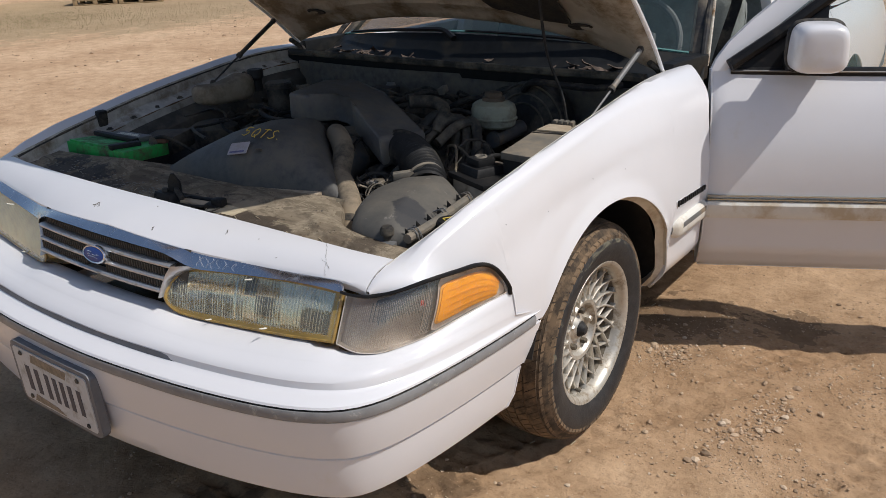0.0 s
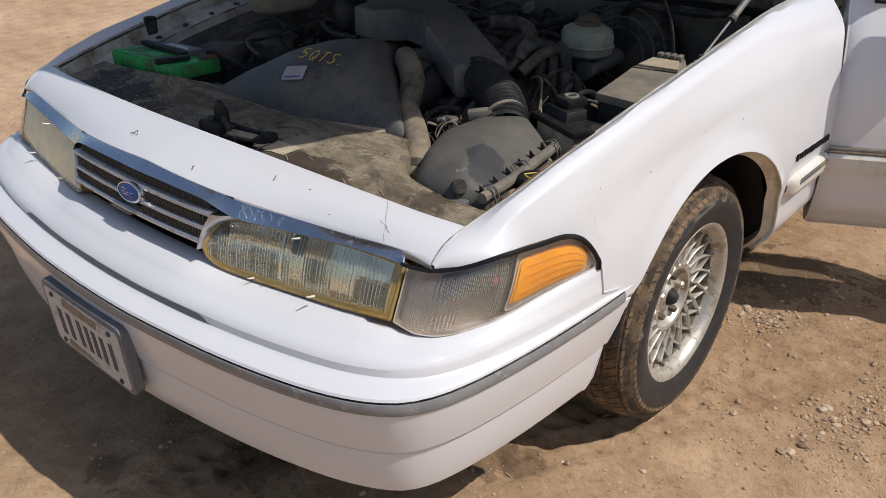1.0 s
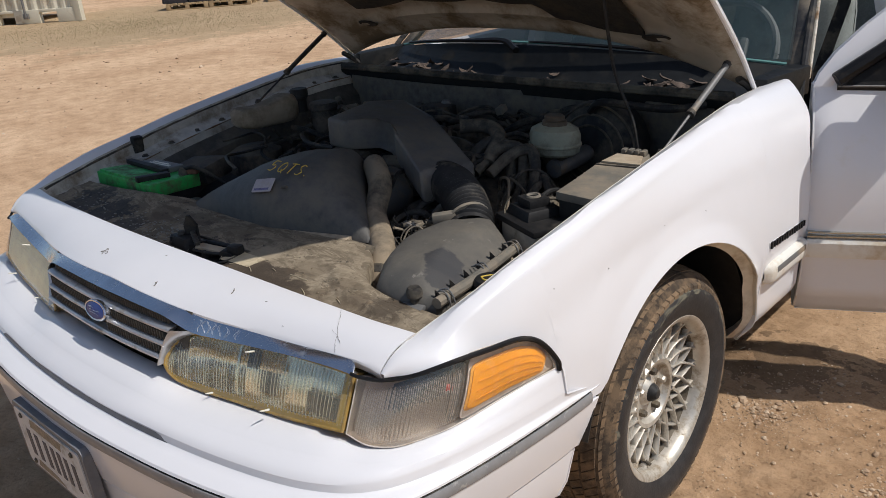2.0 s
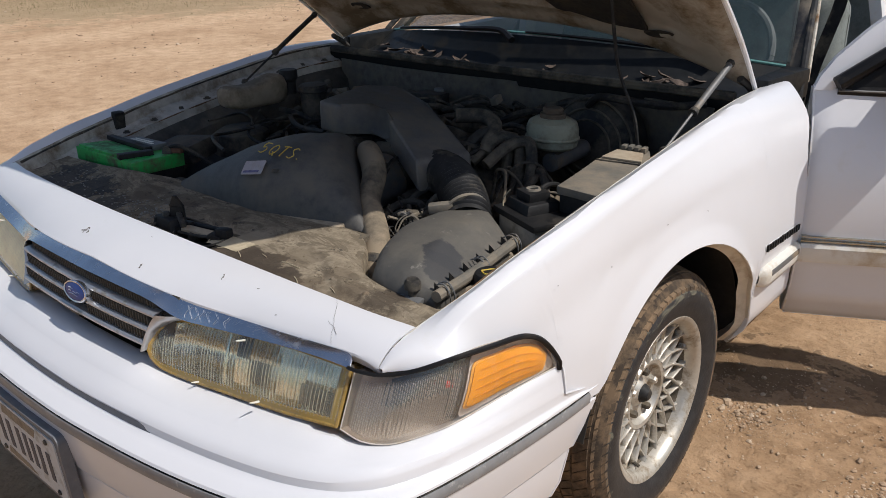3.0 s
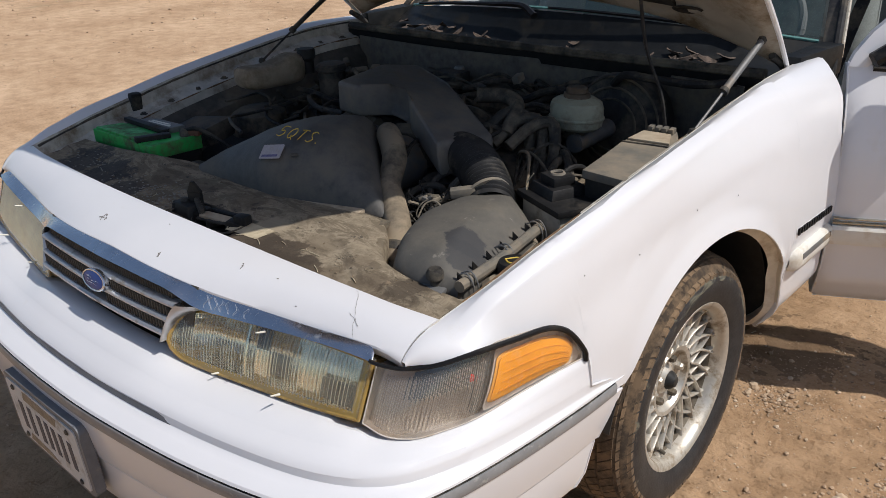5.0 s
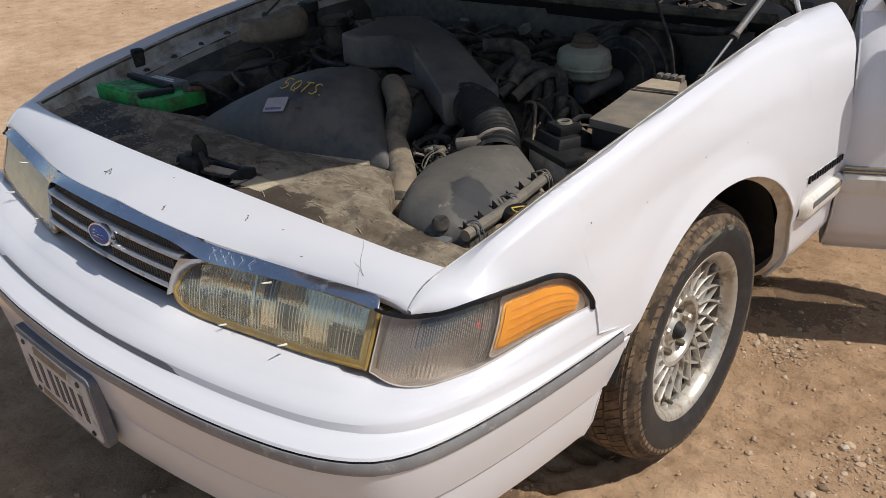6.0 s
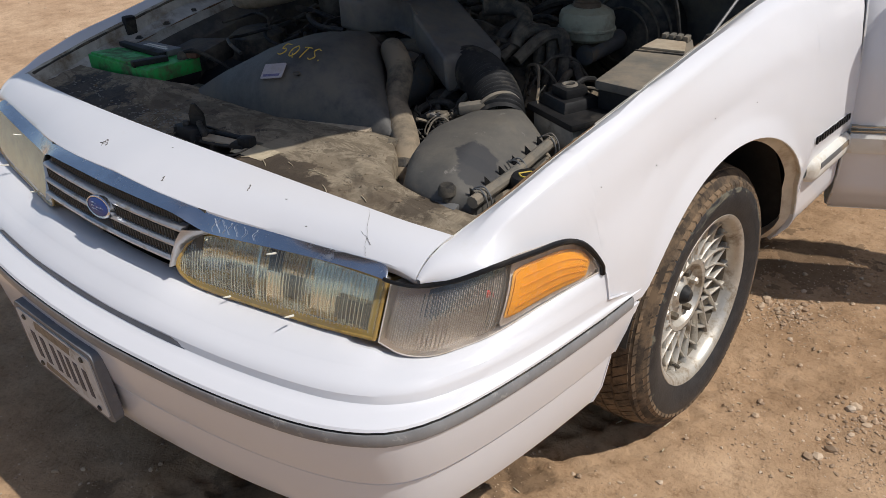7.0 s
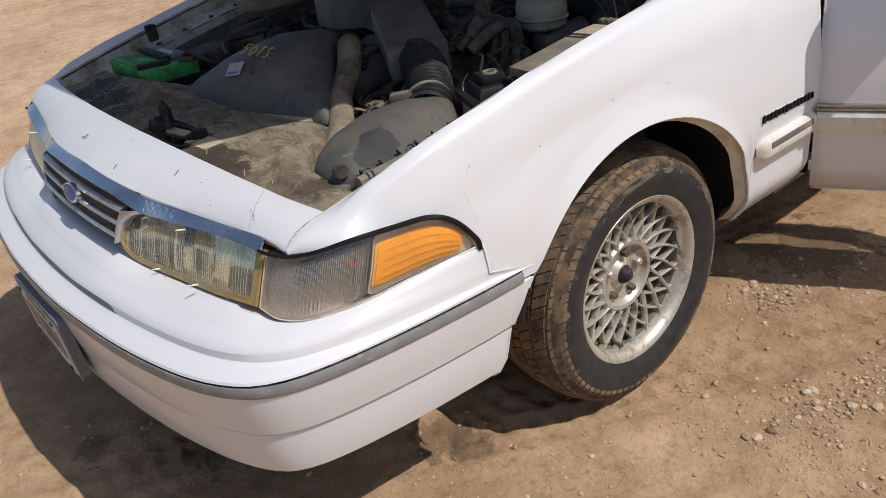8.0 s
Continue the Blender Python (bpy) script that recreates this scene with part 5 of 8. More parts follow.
def cover_z(x, y):
    """Height of the moulded cover: a gentle swell with one long step and worn ripples."""
    v = (y - header_rear(x) - 0.004) / (cover_back(x) - header_rear(x))
    z = header_z(x) - 0.030 + 0.006 * math.sin(3 * v) + 0.005 * noise.noise(Vector((x * 4, y * 6, 0))) + 0.0016 * noise.noise(Vector((x * 18, y * 18, 5)))
    z += 0.004 * math.tanh((v - 0.55 - 0.08 * math.sin(x * 9)) * 22)
    return z + 0.034 * v * v * max(0.0, min(1.0, (-0.25 - x) / 0.15))


rows = []
for i in range(75):
    x = -0.735 + 1.47 * i / 74
    row = [(x, header_rear(x) - 0.03, header_z(x) - 0.040), (x, header_rear(x) + 0.004, header_z(x) - 0.030)]
    for j in range(1, 25):
        v = j / 24
        y = header_rear(x) + 0.004 + (cover_back(x) - header_rear(x)) * v
        z = cover_z(x, y)
        if abs(x - 0.02) < 0.105 and 0.02 < v < 0.42:
            z -= 0.05
        row.append((x, y, z))
    row.append((x, row[-1][1] + 0.006, row[-1][2] - 0.010))
    row.append((x, row[-1][1] + 0.004, row[-1][2] - 0.09))
    rows.append(row)
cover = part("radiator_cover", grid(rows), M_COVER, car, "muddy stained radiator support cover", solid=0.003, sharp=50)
# crumbs of dried mud and straw on the cover
rnd = random.Random(3)
M_CRUMB = surface("dry_mud_crumbs", (0.16, 0.12, 0.08), 0.9, vary=0.5, vary_scale=80)
bm = bmesh.new()
for k in range(330):
    x, v = rnd.uniform(-0.68, 0.66), rnd.random() ** 0.8
    y = header_rear(x) + 0.012 + (cover_back(x) - header_rear(x) - 0.02) * v
    if abs(x - 0.02) < 0.13 and v < 0.5:
        continue
    s = 0.0007 * math.exp(abs(rnd.gauss(0, 0.7)))
    c, a0 = Vector((x, y, cover_z(x, y) + 0.0008)), rnd.uniform(0, 6.28)
    ring = [bm.verts.new(c + Vector((s * rnd.uniform(0.5, 1.6) * math.cos(a0 + q * 1.257), s * rnd.uniform(0.5, 1.6) * math.sin(a0 + q * 1.257), 0))) for q in range(5)]
    tip = bm.verts.new(c + Vector((0, 0, s * rnd.uniform(0.4, 1.0))))
    for q in range(5):
        bm.faces.new([ring[q], ring[(q + 1) % 5], tip])
crumbs = part("mud_crumbs", bm, M_CRUMB, cover, "dry mud crumbs on the cover", smooth=False)
tagged(crumbs, "dry mud crumbs on the cover", kind="stuff")
for k in range(9):
    x, a = (0.10, 0.16, 0.27, 0.33, 0.41, 0.22, -0.2, 0.5, 0.36)[k], rnd.uniform(0, 3.1)
    y = header_rear(x) + 0.03 + 0.1 * rnd.random()
    p, d = Vector((x, y, 0)), Vector((math.cos(a), math.sin(a), 0)) * rnd.uniform(0.008, 0.016)
    part("straw", tube([Vector((*q.xy, cover_z(q.x, q.y) + 0.002)) for q in (p - d, p + d * 0.1 + Vector((0.002, 0, 0)), p + d)], 0.0009, 6, 5), M_PAPER, cover, "bit of dry straw")
M_FLAKE = surface("pale_paint_flakes", (0.24, 0.225, 0.20), 0.8, vary=0.3, vary_scale=90)
bm = bmesh.new()
for k in range(210):
    x, y = rnd.gauss(-0.20, 0.085), rnd.gauss(0.395, 0.028)
    if k > 165:
        x, y = rnd.gauss(-0.56, 0.07), rnd.gauss(0.42, 0.022)
    if not header_rear(x) + 0.01 < y < cover_back(x) - 0.01 or (abs(x - 0.02) < 0.12 and y < 0.42):
        continue
    c, a0 = Vector((x, y, cover_z(x, y) + 0.0015)), rnd.uniform(0, 6.28)
    ring = [bm.verts.new(c + Vector((rnd.uniform(0.001, 0.006) * math.cos(a0 + q * 1.047), rnd.uniform(0.0008, 0.0035) * math.sin(a0 + q * 1.047), rnd.uniform(0, 0.0012)))) for q in range(6)]
    bm.faces.new(ring)
tagged(part("paint_flakes", bm, M_FLAKE, cover, "pale flaking paint", smooth=False, solid=0.0006), kind="stuff")
# small moulded rings and a loose flap in the cover
for x, y, r in ((0.335, 0.42, 0.010), (0.50, 0.425, 0.008), (0.585, 0.445, 0.009), (-0.20, 0.45, 0.010), (0.43, 0.41, 0.007)):
    part("cover_ring", lathe([(r - 0.0015, 0.0), (r, 0.0016), (r + 0.0015, 0.0)], Matrix.Translation((x, y, cover_z(x, y) + 0.0003)), 20), M_COVER, cover)
# latch in its pocket
M_TAPE = surface("pale_foam_strip", (0.42, 0.35, 0.26), 0.85, vary=0.12, dirt=DUST, dirt_amount=0.4)
latch = part("hood_latch", box((-0.01, 0.385, 0.748), (0.17, 0.07, 0.02), 0.004), M_CLEANBLACK, car, "greasy black hood latch")
part("latch_hook", prism([(-0.017, -0.005), (0.017, -0.005), (0.017, 0.005), (-0.017, 0.005)], 0.755, 0.815, 0.002, Matrix.Translation((-0.045, 0.402, 0)) @ Matrix.Rotation(radians(25), 4, "Z")), M_CLEANBLACK, latch, "upright latch lever")
part("hook_tip", prism([(-0.017, -0.005), (0.017, -0.005), (0.017, 0.005), (-0.017, 0.005)], 0.8155, 0.840, 0.0, Matrix.Translation((-0.045, 0.402, 0)) @ Matrix.Rotation(radians(25), 4, "Z"), top=[(-0.006, -0.004), (0.000, -0.004), (0.000, 0.004), (-0.006, 0.004)]), M_CLEANBLACK, latch, smooth=False)
part("latch_body", prism([(-0.062, -0.030), (0.020, -0.034), (0.034, 0.020), (-0.050, 0.030)], 0.752, 0.792, 0.004, Matrix.Translation((-0.040, 0.392, 0)), top=[(-0.052, -0.020), (0.010, -0.024), (0.022, 0.012), (-0.044, 0.020)]), M_CLEANBLACK, latch, "greasy black latch body")
part("latch_arm", box((-0.012, 0.388, 0.792), (0.060, 0.012, 0.014), 0.003, turned(0, 10, -24)), M_DARK, latch)
part("latch_bolt", lathe([(0, 0.012), (0.007, 0.011), (0.009, 0.006), (0.009, 0)], Matrix.Translation((-0.066, 0.386, 0.790)), 8), M_DARK, latch, smooth=False)
part("guide_bar", box((0.058, 0.392, 0.779), (0.100, 0.026, 0.007), 0.002, turned(0, 2, 12)), M_TAPE, latch, "pale dusty guide plate")
part("guide_rail", tube([(0.010, 0.408, 0.782), (0.060, 0.416, 0.782), (0.112, 0.422, 0.784)], 0.0055, 8, 8), M_CLEANBLACK, latch)
part("guide_knob", box((0.122, 0.408, 0.786), (0.034, 0.026, 0.022), 0.006, turned(0, 0, 15)), M_CLEANBLACK, latch)
part("latch_bar", tube([(0.0, 0.372, 0.772), (0.06, 0.378, 0.774), (0.11, 0.392, 0.778)], 0.004, 8, 8), M_DARK, latch)
part("latch_spring", tube([(-0.07 + 0.0016 * k, 0.372 + 0.005 * math.cos(k * 1.1), 0.764 + 0.005 * math.sin(k * 1.1)) for k in range(36)], 0.0011, 140, 5), M_DARK, latch, "small coil spring")
part("latch_side", box((0.045, 0.392, 0.762), (0.012, 0.05, 0.034), 0.003, turned(0, 14, -8)), M_DARK, latch)
part("latch_guide", box((-0.086, 0.395, 0.770), (0.010, 0.055, 0.036), 0.003, turned(0, -10, 6)), M_CLEANBLACK, latch)
part("pocket_rim", tube([(-0.083, 0.352, 0.773), (0.122, 0.354, 0.772), (0.124, 0.418, 0.775), (-0.084, 0.420, 0.776), (-0.083, 0.352, 0.773)], 0.0028, 60, 6), M_DARK, latch, "dark pocket edge")
part("latch_plate", box((-0.035, 0.395, 0.765), (0.055, 0.045, 0.03), 0.005, turned(0, 0, 10)), M_CLEANBLACK, latch)
part("latch_lever", box((0.105, 0.40, 0.774), (0.035, 0.03, 0.016), 0.004, turned(0, 8, 20)), M_CLEANBLACK, latch)
# pale paper label and grey bracket on the cover
part("old_label", grid([[(0.105 + 0.100 * i / 12 + 0.006 * j / 6, 0.372 + 0.050 * j / 6 + 0.006 * i / 12, cover_z(0.105 + 0.1 * i / 12 + 0.006 * j / 6, 0.372 + 0.05 * j / 6 + 0.006 * i / 12) + 0.0014) for j in range(7)] for i in range(13)]), M_PAPER, cover, "bleached paper label")
part("radiator_tank", box((0.190, 0.607, 0.769), (0.17, 0.050, 0.014), 0.004, turned(0, 0, 15)), M_TAPE, car, "pale dusty radiator tank edge")
part("radiator", box((0.0, 0.60, 0.60), (0.72, 0.05, 0.34), 0.004), M_DARK, car, "dark radiator core")
part("hood_bumper", lathe([(0, 0.022), (0.012, 0.021), (0.0165, 0.014), (0.0165, 0.002), (0.010, -0.002), (0.010, -0.02)], Matrix.Translation((0.628, 0.472, 0.772)), 20), M_RUBBER, car, "round black rubber hood stop")
part("bumper_base", prism([(0.605, 0.452), (0.66, 0.452), (0.65, 0.49), (0.61, 0.495)], 0.750, 0.760, 0.003), M_STRUT, car, "pale metal bracket")

# ---- fan shroud ----
def shroud_height(x):
    """Its outline from the front: a slanted side, a flat-arched top and a steep side with a crease."""
    return float(np.interp(x, (-0.33, -0.24, -0.14, -0.04, 0.03, 0.10, 0.155, 0.20, 0.25, 0.29, 0.315, 0.33), (0.0, 0.066, 0.116, 0.148, 0.156, 0.156, 0.150, 0.136, 0.112, 0.083, 0.050, 0.0)))


SHR = [(0.0, 0.553, 0.0), (0.0, 0.557, 0.25), (0.0, 0.570, 0.52), (0.0, 0.594, 0.72), (0.0, 0.640, 0.88), (0.0, 0.70, 0.97), (0.0, 0.76, 1.0), (0.0, 0.81, 0.96), (0.0, 0.83, 0.6)]
rows = []
for i in range(67):
    x = -0.33 + 0.66 * i / 66
    h = shroud_height(x)
    rows.append([(x - 1.05 * max(0, y + 0.32 * max(0, x - 0.04) - 0.645) * max(0, x / 0.33), y + 0.32 * max(0, x - 0.04), 0.762 + h * f) for k, (_, y, f) in enumerate(SHR)])
shroud = part("fan_shroud", grid(rows), M_SHROUD, car, "domed dusty black fan shroud with yellow writing", solid=0.004, sharp=60)


def on_shroud(x, y):
    h = shroud_height(x)
    f = table(y - 0.32 * max(0, x - 0.04), [(q[1], q[2]) for q in SHR[:7]])
    return Vector((x, y, 0.762 + h * f))


M_YELLOW = surface("yellow_paint_pen", (0.60, 0.43, 0.07), 0.7, vary=0.3, vary_scale=200)


def frame_on(p, right, up):
    n = right.cross(up).normalized()
    r = right.normalized()
    return Matrix(((r.x, n.cross(r).x, n.x, p.x), (r.y, n.cross(r).y, n.y, p.y), (r.z, n.cross(r).z, n.z, p.z), (0, 0, 0, 1)))


SP = on_shroud(0.056, 0.636)
SM = frame_on(SP, on_shroud(0.110, 0.630) - on_shroud(0.01, 0.642), on_shroud(0.056, 0.676) - on_shroud(0.056, 0.596))
# 5QTS. in pen strokes
STROKES = {"5": [[(0.9, 1.0), (0.2, 1.0), (0.15, 0.55), (0.6, 0.62), (0.85, 0.35), (0.55, 0.02), (0.1, 0.08)]],
           "Q": [[(0.5, 1.0), (0.12, 0.75), (0.12, 0.3), (0.5, 0.0), (0.9, 0.3), (0.88, 0.75), (0.5, 1.0)], [(0.55, 0.3), (1.0, -0.08)]],
           "T": [[(0.0, 0.95), (0.5, 1.0), (1.0, 0.98)], [(0.52, 1.0), (0.48, 0.5), (0.5, 0.0)]],
           "S": [[(0.9, 0.9), (0.55, 1.0), (0.2, 0.8), (0.5, 0.52), (0.85, 0.3), (0.55, 0.0), (0.1, 0.08)]],
           ".": [[(0.2, 0.06), (0.28, 0.0)]]}
pen = SM @ Matrix.Translation((0, -0.004, 0.0046)) @ Matrix.Rotation(radians(17), 4, "Z")
bm = bmesh.new()
for k, ch in enumerate("5QTS."):
    for line in STROKES[ch]:
        add_tube(bm, [pen @ Vector((-0.072 + 0.030 * k + 0.021 * (u + 0.2 * v), 0.036 * v, 0)) for u, v in line], 0.0013, 26, 5)
part("handwriting", bm, M_YELLOW, shroud, "yellow handwritten capacity note")
M_STICKER = surface("white_sticker", (0.40, 0.36, 0.38), 0.6, vary=0.10, vary_scale=90, dirt=(0.36, 0.31, 0.28), dirt_amount=0.3, dirt_scale=40)
M_FADEDBLUE = surface("faded_blue_print", (0.13, 0.12, 0.24), 0.6, vary=0.3, vary_scale=120)
SQ = on_shroud(0.008, 0.590)
SN = frame_on(SQ, on_shroud(0.04, 0.592) - on_shroud(-0.03, 0.600), on_shroud(0.006, 0.605) - on_shroud(0.006, 0.575))
SN = SN @ Matrix.Rotation(radians(16), 4, "Z")
part("sticker", prism(rounded(0.037, 0.019, 0.003, 2), 0.003, 0.0045, 0, SN), M_STICKER, shroud, "small faded rectangular sticker")
part("sticker_band", prism([(-0.030, -0.014), (0.026, -0.014), (0.026, -0.008), (-0.030, -0.008)], 0.0046, 0.0049, 0, SN), M_FADEDBLUE, shroud, "blue sticker band", smooth=False)
part("shroud_clip", lathe([(0, 0.008), (0.007, 0.007), (0.010, 0.003)], Matrix.Translation(on_shroud(0.075, 0.60)), 12), M_BLACK, shroud)

# ---- hoses, intake duct and air box ----
part("radiator_hose", tube([(0.085, 0.905, 0.845), (0.115, 0.868, 0.864), (0.160, 0.835, 0.856), (0.203, 0.800, 0.838), (0.224, 0.768, 0.816), (0.243, 0.735, 0.791), (0.283, 0.705, 0.774), (0.330, 0.670, 0.758), (0.370, 0.635, 0.741), (0.395, 0.602, 0.720), (0.408, 0.575, 0.695), (0.41, 0.56, 0.66)], [0.024, 0.030, 0.031, 0.031, 0.029, 0.029, 0.031, 0.031, 0.030, 0.030, 0.029, 0.029], 72, 20), M_HOSE, car, "dusty upper radiator hose")
part("hose_clamp", tube([(0.392, 0.608, 0.724), (0.400, 0.592, 0.711)], 0.0312, 3, 18), M_DARK, car, "spring hose clamp")
duct_top = [(-0.150, 0.950), (-0.205, 1.18), (-0.11, 1.235), (0.075, 1.145), (0.325, 1.03), (0.285, 0.862), (0.11, 0.955), (0.055, 1.01), (-0.01, 1.02), (-0.06, 0.935)]


def duct():
    bm = bmesh.new()
    zt = lambda x: 0.950 - 0.09 * max(0, (x - 0.05) / 0.27) if x > 0.05 else 0.950
    c = Vector((sum(p[0] for p in duct_top) / 10, sum(p[1] for p in duct_top) / 10))
    a = [bm.verts.new((x + (c.x - x) * -0.02, y, zt(x) - 0.085)) for x, y in duct_top]
    b = [bm.verts.new((x, y, zt(x))) for x, y in duct_top]
    bm.faces.new(list(reversed(a)))
    bm.faces.new(b)
    for i in range(10):
        bm.faces.new([a[i], a[(i + 1) % 10], b[(i + 1) % 10], b[i]])
    bmesh.ops.bevel(bm, geom=bm.edges[:], offset=0.014, segments=3, affect="EDGES", profile=0.6)
    return bm


part("intake_duct", duct(), M_DUCT, car, "bent flat dusty intake duct")
rows = []
for i in range(169):
    f = i / 168
    c = spline([(0.275, 0.955, 0.822), (0.345, 0.925, 0.822), (0.41, 0.885, 0.806), (0.455, 0.850, 0.784), (0.480, 0.820, 0.765)], 169)
    d = (c[min(i + 1, 168)] - c[max(i - 1, 0)]).normalized()
    a = d.cross(Vector((0, 0, 1))).normalized()
    b = a.cross(d)
    r = 0.053 + (0.0032 * math.sin(2 * math.pi * f * 21) if 0.05 < f < 0.95 else 0.002)
    rows.append([c[i] + (a * math.cos(2 * math.pi * k / 28) + b * math.sin(2 * math.pi * k / 28)) * r for k in range(28)])
part("intake_bellows", grid(rows, close_v=True), M_RUBBER, car, "ribbed black rubber intake bellows")
part("bellows_clamp", tube([(0.456, 0.841, 0.782), (0.463, 0.8365, 0.779)], 0.0560, 3, 28), M_GREYBOX, car, "pale band clamp")
air_low = [(0.455, 0.545), (0.515, 0.470), (0.60, 0.455), (0.688, 0.480), (0.678, 0.60), (0.640, 0.775), (0.500, 0.885), (0.415, 0.80), (0.405, 0.66)]
airbox = part("air_box", prism(air_low, 0.56, 0.735, 0.006), M_BLACK, car, "dusty grey-black plastic air filter box")


def lid_material():
    m, nt, b = nodes_of("dusty_air_box_lid")
    fine, mid, marks = noise_tex(nt, 60, 8, 0.7), noise_tex(nt, 9, 8, 0.65), noise_tex(nt, 34, 9, 0.75)
    c = ramp(nt, mid.outputs["Fac"], [(0.3, (0.078, 0.075, 0.070)), (0.55, (0.120, 0.110, 0.094)), (0.75, (0.165, 0.142, 0.110))]).outputs["Color"]
    c = mix(nt, ramp(nt, marks.outputs["Fac"], [(0.62, (0, 0, 0)), (0.66, (0.55, 0.55, 0.55))]).outputs["Color"], c, (0.28, 0.26, 0.23))
    c = mix(nt, ramp(nt, fine.outputs["Fac"], [(0.35, (0.35, 0.35, 0.35)), (0.6, (0, 0, 0))]).outputs["Color"], c, (0.07, 0.066, 0.06))
    # two overlapping dark blots towards the rail side
    c = blots(nt, c, ((0.605, 0.590, 0.05, (0.036, 0.037, 0.041), 0.9), (0.635, 0.555, 0.05, (0.036, 0.037, 0.041), 0.85)), 0.006, 11.0)
    nt.links.new(c, b.inputs["Base Color"])
    b.inputs["Roughness"].default_value = 0.62
    bump(nt, b, marks.outputs["Fac"], 0.25, 0.003)
    return m


M_LID = lid_material()
ring = [Vector((x, y, 0)) for x, y in air_low]
ring = [p for a, b in zip(ring, ring[1:] + ring[:1]) for p in (a.lerp(b, 0.12), a.lerp(b, 0.37), a.lerp(b, 0.63), a.lerp(b, 0.88))]
mid_lid = Vector((0.545, 0.685, 0))
rows = []
for f, z in ((1.0, 0.736), (1.0, 0.748), (0.985, 0.760), (0.94, 0.778), (0.86, 0.794), (0.74, 0.804), (0.55, 0.810), (0.3, 0.813), (0.0, 0.814)):
    row = []
    for p in ring:
        q = mid_lid.lerp(p, f)
        inward = (0.692 - q.x) * 0.987 + (0.485 - q.y) * 0.160
        row.append((q.x, q.y, max(0.736, min(z, 0.758 + 0.58 * max(0.0, inward)))))
    rows.append(row)
lid = part("lid", grid(rows, close_v=True), M_LID, airbox, "dusty grey lid with a dark patch")
part("lid_flange", prism([(0.58 + (x - 0.58) * 1.03, 0.66 + (y - 0.66) * 1.03) for x, y in air_low], 0.728, 0.742, 0.003), M_GREYBOX, airbox)
for k in range(6):
    u = k / 5
    x, y = 0.692 + (0.652 - 0.692) * u, 0.50 + (0.762 - 0.50) * u
    part("lid_tooth", prism([(-0.0025, -0.011), (0.0025, -0.011), (0.0025, 0.011), (-0.0025, 0.011)], 0.762, 0.788, 0.0, Matrix.Translation((x - 0.020, y, 0)) @ Matrix.Rotation(radians(-35), 4, "Z"), top=[(-0.0025, -0.011), (0.0025, -0.011), (0.0025, -0.0095), (-0.0025, -0.0095)]), M_CLEANBLACK, lid, smooth=False)
for u in (0.03, 0.5, 0.97):
    x, y = 0.695 + (0.650 - 0.695) * u, 0.49 + (0.78 - 0.49) * u
    for dy in (-0.006, 0.006):
        part("spring_clip", tube([(x - 0.03, y + dy, 0.782), (x - 0.006, y + dy, 0.791), (x + 0.010, y + dy, 0.770), (x + 0.005, y + dy, 0.728)], 0.0016, 12, 6), M_STRUT, airbox, "wire clip")
part("lid_rail", tube([(0.688, 0.470, 0.774), (0.676, 0.60, 0.775), (0.643, 0.780, 0.773)], 0.0115, 20, 10), M_GREYBOX, airbox)

# ---- boxes on the left apron ----
M_FUSE = surface("dusty_beige_box", (0.52, 0.48, 0.40), 0.7, vary=0.15, dirt=(0.16, 0.135, 0.10), dirt_amount=0.4, dirt_scale=10)
FB = Matrix.Translation((0.612, 0.908, 0)) @ Matrix.Rotation(radians(-23), 4, "Z")
fuse = part("fuse_box", prism([(-0.078, -0.056), (0.078, -0.056), (0.078, 0.056), (-0.078, 0.056)], 0.69, 0.790, 0.007, FB), M_FUSE, car, "fuse box with a dusty beige body and black lid")
part("lid", prism([(-0.088, -0.066), (0.088, -0.066), (0.088, 0.066), (-0.088, 0.066)], 0.784, 0.800, 0.005, FB), M_CLEANBLACK, fuse)
part("lid_step", prism([(-0.075, -0.045), (0.028, -0.045), (0.028, 0.052), (-0.075, 0.052)], 0.798, 0.822, 0.005, FB, top=[(-0.068, -0.036), (0.020, -0.036), (0.020, 0.046), (-0.068, 0.046)]), M_CLEANBLACK, fuse)
part("lid_cap", prism([(-0.055, -0.024), (0.005, -0.024), (0.005, 0.032), (-0.055, 0.032)], 0.820, 0.842, 0.006, FB), M_CLEANBLACK, fuse)
part("cap_ring", lathe([(0.010, 0), (0.012, 0.004), (0.016, 0.004), (0.018, 0)], FB @ Matrix.Translation((-0.025, 0.004, 0.842)), 20), M_GREYBOX, fuse)
part("connector", tube([FB @ Vector((0.085, 0.02, 0.77)), FB @ Vector((0.115, 0.03, 0.775)), FB @ Vector((0.13, 0.0, 0.76)), FB @ Vector((0.13, -0.04, 0.74))], 0.014, 16, 10), M_HOSE, fuse)
rel = part("relay_box", prism([(0.650, 0.925), (0.772, 0.915), (0.755, 1.172), (0.684, 1.298), (0.612, 1.292), (0.616, 1.15)], 0.842, 0.862, 0.005), M_GREYBOX, car, "long dusty grey relay box")
part("lid_line", tube([(0.617, 1.150, 0.8635), (0.69, 1.162, 0.8638), (0.755, 1.170, 0.8635)], 0.0022, 8, 6), M_BLACK, rel)
part("pale_cover", prism([(0.621, 1.168), (0.722, 1.182), (0.690, 1.252), (0.620, 1.246)], 0.8625, 0.8680, 0.002), M_TAPE, rel, "pale beige cover plate")
for k in range(4):
    part("relay", box((0.628 + 0.018 * k, 1.272, 0.868), (0.013, 0.026, 0.016), 0.003, turned(0, 0, 8)), M_GREYBOX, rel)
